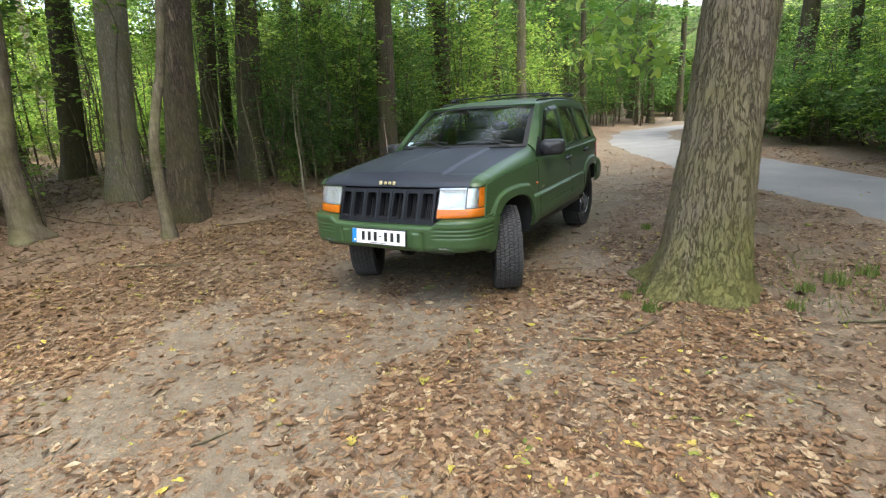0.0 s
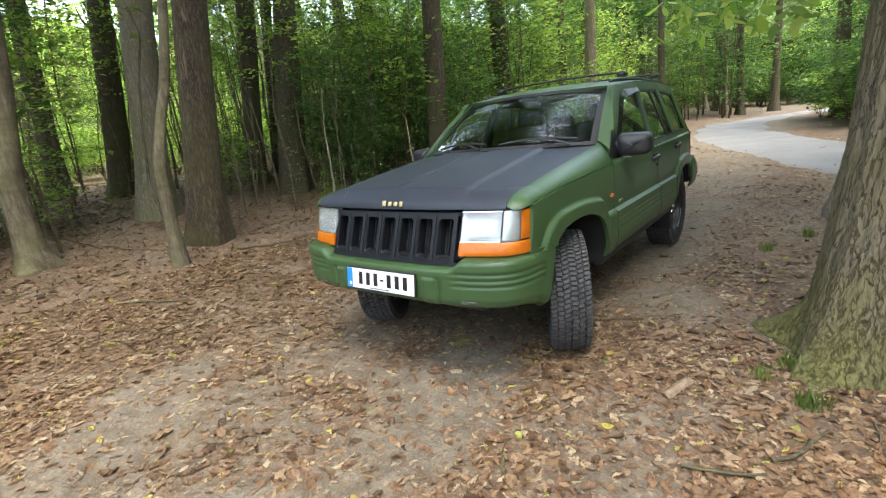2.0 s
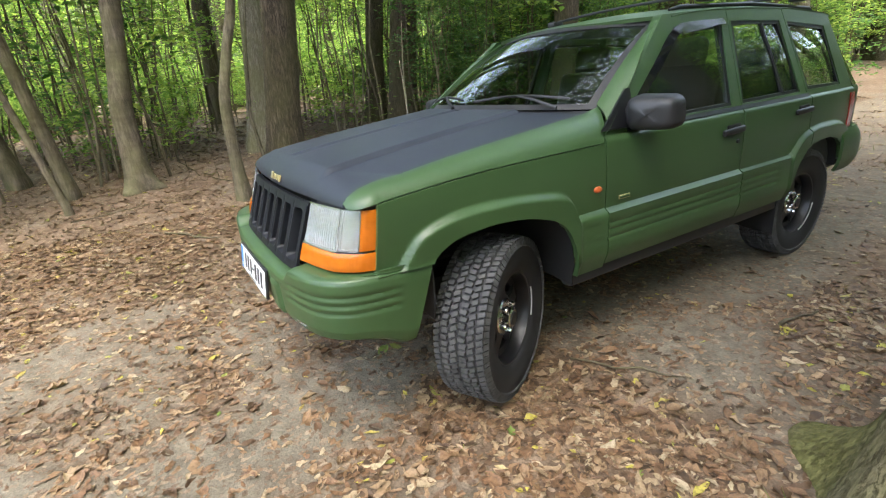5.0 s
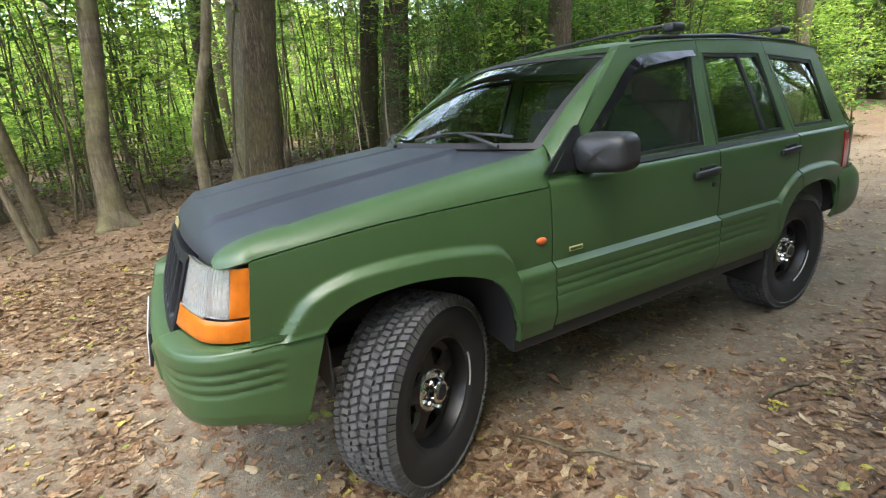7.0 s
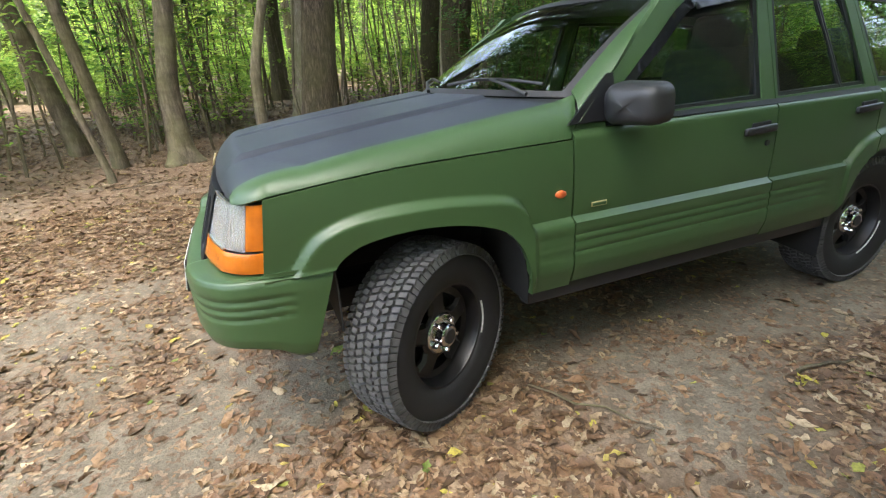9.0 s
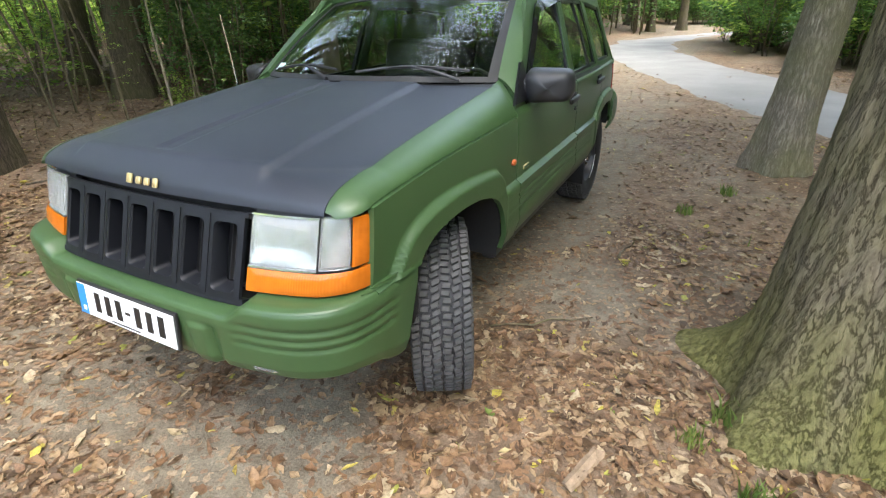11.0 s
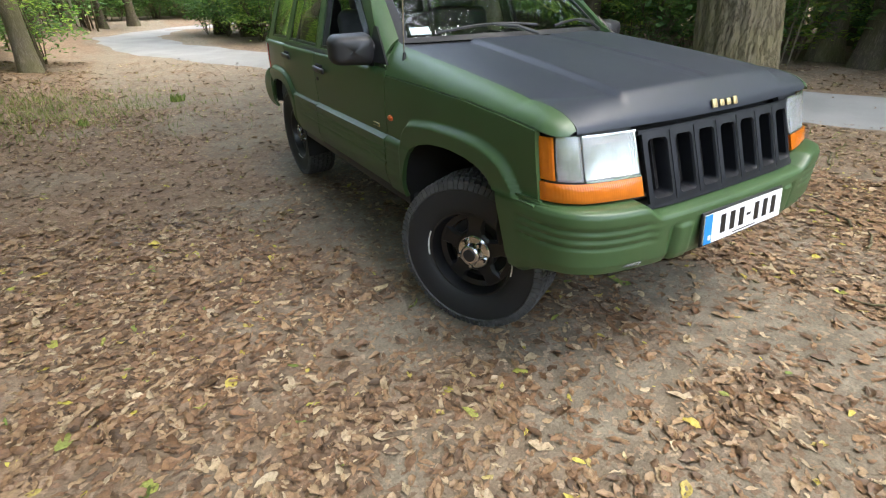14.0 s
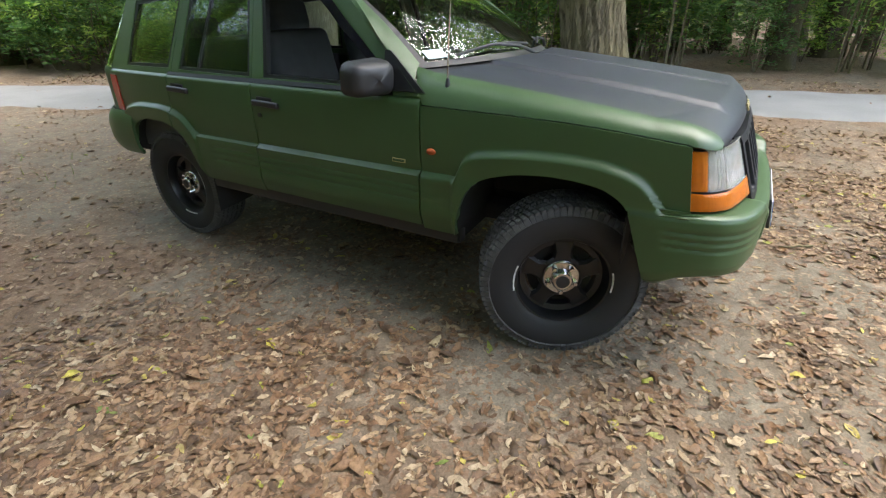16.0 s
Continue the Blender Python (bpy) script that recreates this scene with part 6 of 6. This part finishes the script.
# saplings and shrubs of the underwood
SAPLINGS = []
for k in range(4):
    r = random.Random(900 + k)
    h = 4.4
    stems = []
    for j in range(3):
        b = (r.uniform(-0.25, 0.25), r.uniform(-0.25, 0.25))
        stems.append(tube([(b[0], b[1], -0.1), (b[0] + r.uniform(-0.1, 0.1), b[1] + r.uniform(-0.1, 0.1), 1.2), (b[0] + r.uniform(-0.35, 0.35), b[1] + r.uniform(-0.35, 0.35), 2.6), (b[0] + r.uniform(-0.7, 0.7), b[1] + r.uniform(-0.7, 0.7), h)], [0.022, 0.017, 0.012, 0.005], 5))
    for j in range(10):
        z, a, l = r.uniform(0.9, 3.9), r.uniform(0, 6.28), r.uniform(0.5, 1.1)
        stems.append(tube([(0, 0, z), (l * 0.5 * math.cos(a), l * 0.5 * math.sin(a), z + 0.15), (l * math.cos(a), l * math.sin(a), z + 0.12)], [0.008, 0.006, 0.002], 4))
    stem = joined("stem", stems, 60)
    stem.materials.append(BARK_SMOOTH)
    leaves = crown_mesh(300 + k, 1360, 1.35, 0.35, 5.2, 0.125, 68, 0.2, "leaves")
    leaves.materials.append(LEAF_SHADED if k % 2 else LEAF_LIT)
    SAPLINGS.append((stem, leaves))
SHRUBS = []
for k in range(3):
    r = random.Random(950 + k)
    stems = []
    for j in range(7):
        a, l = r.uniform(0, 6.28), r.uniform(0.4, 1.0)
        stems.append(tube([(0, 0, -0.05), (l * 0.3 * math.cos(a), l * 0.3 * math.sin(a), 0.6), (l * math.cos(a), l * math.sin(a), r.uniform(1.0, 1.9))], [0.014, 0.010, 0.003], 4))
    stem = joined("stem", stems, 60)
    stem.materials.append(BARK_SMOOTH)
    leaves = crown_mesh(400 + k, 980, 1.1, 0.15, 2.2, 0.125, 49, 0.3, "leaves")
    leaves.materials.append(LEAF_SHADED)
    SHRUBS.append((stem, leaves))

# the first shrub again, daylight put into its leaf colour
LIT_SHRUB = (SHRUBS[0][0], SHRUBS[0][1].copy())
LIT_SHRUB[1].materials.clear()
LIT_SHRUB[1].materials.append(LEAF_LIT)


def bush(kind, x, y, scale, turn, word):
    t = new(word)
    t.matrix_basis = pose(x, y, float(terrain(x, y)) - 0.02, 0, 0, turn) @ Matrix.Diagonal((scale, scale, scale, 1))
    part("stem", kind[0], None, t)
    part("leaves", kind[1], None, t)
    tagged(t, "leafy green sapling of the underwood" if word == "sapling" else "bushy green shrub of the underwood", word, word + "s of the underwood")
    return t


FAR = []
made = 0
while made < 150:
    a, r = rng.uniform(0, 2 * math.pi), 6.5 + 22 * rng.random() ** 1.1
    x, y = r * math.cos(a), r * math.sin(a) + 2
    off = float(road_offset(np.array([x]), np.array([y]))[0])
    if (x < -6 and -12 < y < 13 and rng.random() < 0.9) or (y < -6 and rng.random() < 0.8) or -1.6 < off < ROAD_WIDTH + 1.8 or (-4.2 < x < 4.2 and -9 < y < 12):
        continue
    made += 1
    kind, k, turn = SAPLINGS[(made % 2) * 2 if x < -8 and y < 8 else made % 4], rng.uniform(0.7, 1.3), rng.uniform(0, 360)
    if math.hypot(x, y - 1) > 13:
        FAR.append((kind, x, y, k, turn))
    else:
        bush(kind, x, y, k, turn, "sapling")
made = 0
while made < 130:
    a, r = rng.uniform(0, 2 * math.pi), 8 + 24 * rng.random()
    x, y = r * math.cos(a), r * math.sin(a) + 2
    off = float(road_offset(np.array([x]), np.array([y]))[0])
    if (-15 < x < -6 and -8 < y < 12) or (y < -6 and rng.random() < 0.85) or -2.2 < off < ROAD_WIDTH + 1.6 or (-6.5 < x < 4.2 and -9 < y < 12):
        continue
    made += 1
    bush(LIT_SHRUB if x < -14 else SHRUBS[made % 3], x, y, rng.uniform(0.7, 1.4), rng.uniform(0, 360), "shrub")

# thin pole saplings: a bare stem with a few light sprays
POLES = []
for k in range(5):
    r = random.Random(970 + k)
    h = r.uniform(4.2, 5.6)
    pts = [(0, 0, -0.1)]
    for j in range(1, 6):
        pts.append((pts[-1][0] + r.uniform(-0.13, 0.13), pts[-1][1] + r.uniform(-0.13, 0.13), h * j / 5))
    w = r.uniform(0.016, 0.034)
    stems = [tube(pts, [w, w * 0.9, w * 0.75, w * 0.6, w * 0.4, w * 0.15], 6)]
    for j in range(9):
        z, a, l = r.uniform(0.6, h * 0.9), r.uniform(0, 6.28), r.uniform(0.4, 0.9)
        f = z / h * 5
        q, o = pts[int(f)], pts[min(5, int(f) + 1)]
        x0, y0 = q[0] + (o[0] - q[0]) * (f % 1), q[1] + (o[1] - q[1]) * (f % 1)
        stems.append(tube([(x0, y0, z), (x0 + l * 0.5 * math.cos(a), y0 + l * 0.5 * math.sin(a), z + 0.18), (x0 + l * math.cos(a), y0 + l * math.sin(a), z + 0.2)], [0.006, 0.004, 0.0015], 4))
    stem = joined("stem", stems, 60)
    stem.materials.append(BARK_SMOOTH)
    leaves = crown_mesh(500 + k, 420, 0.85, 1.5, 5.6, 0.10, 30, 0.15, "leaves")
    leaves.materials.append(LEAF_LIT)
    POLES.append((stem, leaves))
made = 0
while made < 125:
    x, y = rng.uniform(-15, -4.9), rng.uniform(-9, 10)
    if x > -6.3 and y > -2.4 and rng.random() < 0.8:
        continue
    if min((x - a) ** 2 + (y - b) ** 2 for a, b in placed) < 0.3:
        continue
    made += 1
    if x < -11.5:
        FAR.append((POLES[made % 5], x, y, rng.uniform(0.7, 1.2), rng.uniform(0, 360)))
    else:
        bush(POLES[made % 5], x, y, rng.uniform(0.7, 1.2), rng.uniform(0, 360), "sapling")
for k in range(16):
    bush(SAPLINGS[1 + 2 * (k % 2)] if k % 3 else POLES[k % 5], rng.uniform(-13, -7), rng.uniform(7.5, 14), rng.uniform(0.7, 1.1), rng.uniform(0, 360), "sapling")
FAR += [(SAPLINGS[(k % 2) * 2], rng.uniform(-31, -19), rng.uniform(-20, 22), rng.uniform(1.5, 2.3), rng.uniform(0, 360)) for k in range(26)]

for k in range(54):
    x, y = rng.uniform(-10, -4.4), rng.uniform(3.2, 11.5)
    if min((x - a) ** 2 + (y - b) ** 2 for a, b in placed) < 0.4:
        continue
    bush((POLES[k % 5], SHRUBS[k % 2], SAPLINGS[1 + 2 * (k % 2)])[k % 3], x, y, rng.uniform(0.5, 0.9), rng.uniform(0, 360), "shrub" if k % 3 == 1 else "sapling")
# a thicket of thin stems near the wood's edge, and bare suckers round the trunks
STEMS = []
for k in range(4):
    r = random.Random(990 + k)
    h, w = r.uniform(3.2, 4.6), r.uniform(0.014, 0.024)
    pts = [(0, 0, -0.1)]
    for j in range(1, 7):
        pts.append((pts[-1][0] + r.uniform(-0.15, 0.15), pts[-1][1] + r.uniform(-0.15, 0.15), h * j / 6))
    stem = tube(pts, [w * f for f in (1, 0.92, 0.8, 0.7, 0.55, 0.4, 0.2)], 6, name="stem")
    stem.materials.append(BARK_SMOOTH)
    leaves = crown_mesh(560 + k, 130, 0.6, 1.9, 4.8, 0.09, 14, 0.15, "leaves")
    leaves.materials.append(LEAF if k % 2 else LEAF_LIT)
    STEMS.append((stem, leaves))
made = 0
while made < 95:
    x, y = -5.7 - 6.5 * rng.random() ** 1.3, rng.uniform(-5.5, 5.5)
    if min((x - a) ** 2 + (y - b) ** 2 for a, b in placed) < 0.15:
        continue
    made += 1
    bush(STEMS[made % 4], x, y, rng.uniform(0.75, 1.25), rng.uniform(0, 360), "sapling")
for x, y in ((-6.2, 0.9), (-6.35, 0.5), (-5.0, 1.2), (-4.75, 0.9), (-5.0, 2.9), (-4.9, 2.3), (-5.6, 2.1), (-9.6, 1.2), (-9.7, 1.9), (-7.7, 3.4), (-7.8, 4.1), (-6.0, -0.6), (-5.2, -0.3), (-4.6, 1.9)):
    bush(STEMS[made % 4], x, y, rng.uniform(0.16, 0.32), rng.uniform(0, 360), "sapling")
    made += 1
for k in range(26):
    bush(LIT_SHRUB, rng.uniform(-18, -11), rng.uniform(-9, 10), rng.uniform(0.4, 0.75), rng.uniform(0, 360), "shrub")
for x, y, k in ((-5.3, 3.3, 0.28), (-7.4, 2.4, 0.7), (-7.6, -0.6, 0.6), (-6.9, -1.6, 0.55), (-8.2, -2.6, 0.7)):
    bush(LIT_SHRUB, x, y, k, 97 * k * 10, "shrub")
# thick shrubs beyond the lane and at its far bend
for k in range(60):
    i = int(len(ROAD_S) * (0.02 + 0.36 * (k + 0.5 * rng.random()) / 60))
    off = ROAD_WIDTH + 1.9 + 3.4 * rng.random() ** 1.3
    sparse = ROAD_L[i][1] < 2.0
    q = ROAD_L[i] + ROAD_N[i] * (off + (1.6 + 3.0 * rng.random() if sparse else 0))
    if sparse and k % 3:
        bush(POLES[k % 5], float(q[0]), float(q[1]), rng.uniform(0.75, 1.1), rng.uniform(0, 360), "sapling")
    else:
        bush(LIT_SHRUB if sparse or k % 4 == 0 else SHRUBS[k % 3], float(q[0]), float(q[1]), rng.uniform(0.6, 0.9) if sparse else rng.uniform(0.75, 1.35), rng.uniform(0, 360), "shrub")
for k in range(36):
    bush(LIT_SHRUB, rng.uniform(-30, -17), rng.uniform(-16, 18), rng.uniform(0.8, 1.5), rng.uniform(0, 360), "shrub")
for k in range(38):
    x, y = rng.uniform(-24, 4), rng.uniform(15, 36)
    off = float(road_offset(np.array([x]), np.array([y]))[0])
    if off < -1.5 or off > ROAD_WIDTH + 2:
        FAR.append((SAPLINGS[1 + 2 * (k % 2)], x, y, rng.uniform(1.5, 2.2), rng.uniform(0, 360)))
for k in range(26):
    a = k / 25
    FAR.append((SHRUBS[k % 3], -12 + 26 * a + rng.uniform(-0.6, 0.6), 41 + rng.uniform(0, 4) + 4 * a, rng.uniform(1.3, 2.2), rng.uniform(0, 360)))
    FAR.append((SAPLINGS[k % 4], -13 + 28 * a + rng.uniform(-0.6, 0.6), 44 + rng.uniform(0, 4) + 4 * a, rng.uniform(1.3, 2.0), rng.uniform(0, 360)))


def far_underwood():
    """Saplings and shrubs too far off to tell apart, as one mass of leaves and stems."""
    vs, ts, ms, base = [], [], [], 0
    for kind, x, y, scale, turn in FAR:
        m = np.array(pose(x, y, float(terrain(x, y)) - 0.02, 0, 0, turn) @ Matrix.Diagonal((scale, scale, scale, 1)))
        for slot, me in enumerate((kind[1], kind[0])):
            me.calc_loop_triangles()
            v = np.empty(len(me.vertices) * 3, np.float32)
            me.vertices.foreach_get("co", v)
            t = np.empty(len(me.loop_triangles) * 3, np.int32)
            me.loop_triangles.foreach_get("vertices", t)
            vs.append(v.reshape(-1, 3) @ m[:3, :3].T + m[:3, 3])
            ts.append(t.reshape(-1, 3) + base)
            light = slot == 0 and kind[1].materials[0] == LEAF_LIT
            ms.append(np.full(len(t) // 3, 2 if light else slot, np.int32))
            base += len(v) // 3
    me = tri_mesh("underwood", np.concatenate(vs), np.concatenate(ts))
    for mat in (LEAF_SHADED, BARK_SMOOTH, LEAF_LIT):
        me.materials.append(mat)
    me.polygons.foreach_set("material_index", np.concatenate(ms))
    return tagged(part("underwood", me, None), "distant green underwood of saplings and shrubs", "underwood", kind="stuff")


far_underwood()


# ---- small things on the ground ----
def blades(seed, count, radius, height):
    r = np.random.RandomState(seed)
    v, t = [], []
    for k in range(count):
        a, d, l = r.uniform(0, 6.28), radius * r.uniform(0, 1) ** 0.6, height * r.uniform(0.4, 1.1)
        x, y, w, o = d * math.cos(a), d * math.sin(a), 0.004 + 0.003 * r.uniform(), r.uniform(0, 6.28)
        lx, ly = r.uniform(-0.5, 0.5) * l, r.uniform(-0.5, 0.5) * l
        b = len(v)
        v += [(x - w * math.cos(o), y - w * math.sin(o), -0.01), (x + w * math.cos(o), y + w * math.sin(o), -0.01), (x + lx * 0.4 + w * 0.7 * math.cos(o), y + ly * 0.4 + w * 0.7 * math.sin(o), l * 0.65), (x + lx * 0.4 - w * 0.7 * math.cos(o), y + ly * 0.4 - w * 0.7 * math.sin(o), l * 0.65), (x + lx, y + ly, l)]
        t += [(b, b + 1, b + 2), (b, b + 2, b + 3), (b + 3, b + 2, b + 4)]
    return tri_mesh("grass_tuft", v, t)


TUFTS = [blades(700 + k, 60, 0.07, 0.09) for k in range(3)]
for me in TUFTS:
    me.materials.append(GRASS)
for k, (x, y, g) in enumerate(((1.93, 0.28, 1.2), (1.80, 0.10, 0.8), (2.02, -0.10, 1.0), (3.30, 1.05, 1.3), (3.05, 0.75, 1.0), (3.55, 1.4, 1.2), (2.95, 0.3, 0.9), (-1.4, 7.4, 1.6), (-2.6, 6.0, 1.0), (1.6, 2.6, 0.9), (1.9, 3.2, 1.0))):
    t = new("grass_tuft", TUFTS[k % 3])
    t.matrix_basis = pose(x, y, float(terrain(x, y)), 0, 0, 47 * k) @ Matrix.Diagonal((g, g, g, 1))
    tagged(t, "small tuft of green grass among fallen leaves", "grass", "grass tufts")


def grass_patch():
    r = np.random.RandomState(33)
    n = 3600
    p = np.stack([r.normal(-3.4, 1.1, n), r.normal(7.2, 1.1, n)], 1)
    q = np.stack([r.normal(3.3, 0.45, n // 12), r.normal(1.0, 0.5, n // 12)], 1)
    p = np.concatenate([p, q])
    z = terrain(p[:, 0], p[:, 1])
    m = len(p)
    l, w, o, le = r.uniform(0.04, 0.12, m), 0.004, r.uniform(0, 6.28, m), r.normal(0, 0.4, (m, 2))
    a = np.stack([p[:, 0] - w * np.cos(o), p[:, 1] - w * np.sin(o), z], 1)
    b = np.stack([p[:, 0] + w * np.cos(o), p[:, 1] + w * np.sin(o), z], 1)
    c = np.stack([p[:, 0] + le[:, 0] * l, p[:, 1] + le[:, 1] * l, z + l], 1)
    me = tri_mesh("grass", np.stack([a, b, c], 1).reshape(-1, 3), np.arange(3 * m).reshape(-1, 3))
    return tagged(part("grass", me, GRASS), "thin green grass at the edge of the track", "grass", kind="stuff")


grass_patch()


def twig(x, y, turn, length, r, seed, material, label, word="twig"):
    rr = random.Random(seed)
    pts, n = [], 6
    for k in range(n):
        f = k / (n - 1) - 0.5
        px, py = f * length, rr.uniform(-0.05, 0.05) * length
        wx, wy = x + px * math.cos(radians(turn)) - py * math.sin(radians(turn)), y + px * math.sin(radians(turn)) + py * math.cos(radians(turn))
        pts.append((wx, wy, float(terrain(wx, wy)) + r * 0.9 + rr.uniform(0, 0.012)))
    ob = part(word, tube(pts, [r * (1 - 0.5 * k / n) for k in range(n)], 7), material)
    return tagged(ob, label, word, "twigs on the ground" if word == "twig" else "")


def wood_piece(x, y, turn):
    """A split, weathered chip of wood with ragged ends."""
    r = random.Random(8)
    bm = bmesh.new()
    rings = []
    for k in range(7):
        f = k / 6 - 0.5
        w, h = 0.032 * (1 - 0.5 * abs(f) ** 1.5) * r.uniform(0.85, 1.1), 0.020 * r.uniform(0.8, 1.1)
        rings.append([bm.verts.new((f * 0.21 + r.uniform(-0.012, 0.012), c * w, max(-0.004, h * b))) for c, b in ((-1, 0.0), (-0.75, 0.8), (0.1, 1.25), (0.8, 0.7), (1, 0.0))])
    for a, b in zip(rings, rings[1:]):
        for k in range(5):
            bm.faces.new((a[k], a[(k + 1) % 5], b[(k + 1) % 5], b[k]))
    bm.faces.new(rings[0][::-1])
    bm.faces.new(rings[-1])
    bmesh.ops.recalc_face_normals(bm, faces=bm.faces)
    ob = part("wood_piece", bm, CHIP)
    ob.matrix_basis = pose(x, y, float(terrain(x, y)) + 0.006, 0, 0, turn)
    return tagged(ob, "short weathered tan piece of wood on the leaves", "wood piece")


wood_piece(1.46, -0.20, 72)
for k, (x, y, a, l) in enumerate(((1.05, 0.62, 35, 0.55), (0.95, -1.1, 120, 0.22), (2.0, -0.45, 60, 0.35), (2.25, -0.35, 100, 0.4), (1.75, -0.75, 20, 0.3), (-3.1, -0.9, 40, 0.7), (-4.4, -1.6, 100, 0.8), (-5.2, -0.3, 20, 0.9), (-3.8, 0.9, 70, 0.8), (-4.6, 1.9, 130, 0.9), (0.2, -2.6, 60, 0.2), (3.4, 0.2, 20, 0.5), (3.1, 2.0, 75, 0.6), (-6.0, -0.6, 10, 1.1), (1.3, 1.7, 80, 0.3))):
    twig(x, y, a, l, 0.006 + 0.002 * (k % 3), 20 + k, BARK_SMOOTH, "thin dry twig lying on the leaves")


# a leafy branch hanging from the big tree's crown
def spray():
    t = new("hanging_branch")
    t.matrix_basis = pose(1.42, 1.38, 2.42)
    r = np.random.RandomState(61)
    n = 120
    s = r.uniform(-1, 1, n)
    place = np.stack([s * 0.45, r.normal(0, 0.14, n), -0.25 - 0.32 * r.uniform(0, 1, n) ** 1.2 - 0.1 * np.abs(s) + 0.55 * r.uniform(0, 1, n) * (r.uniform(0, 1, n) > 0.45)], 1)
    v, tr = leaf_mass(place, r.uniform(0.11, 0.17, n), 0.0, 0.5, 62, (r.uniform(0, 6.28, n), r.uniform(0.4, 1.3, n)))
    part("leaves", tri_mesh("leaves", v, tr), LEAF_LIT, t)
    part("branch", tube([(0.5, -0.3, 1.6), (0.4, -0.1, 0.8), (0.1, 0, 0.1), (-0.25, 0.05, -0.15), (-0.5, 0.05, -0.3)], [0.016, 0.012, 0.008, 0.005, 0.002], 6), BARK_SMOOTH, t)
    return tagged(t, "thin hanging branch with broad green leaves", "branch")


spray()
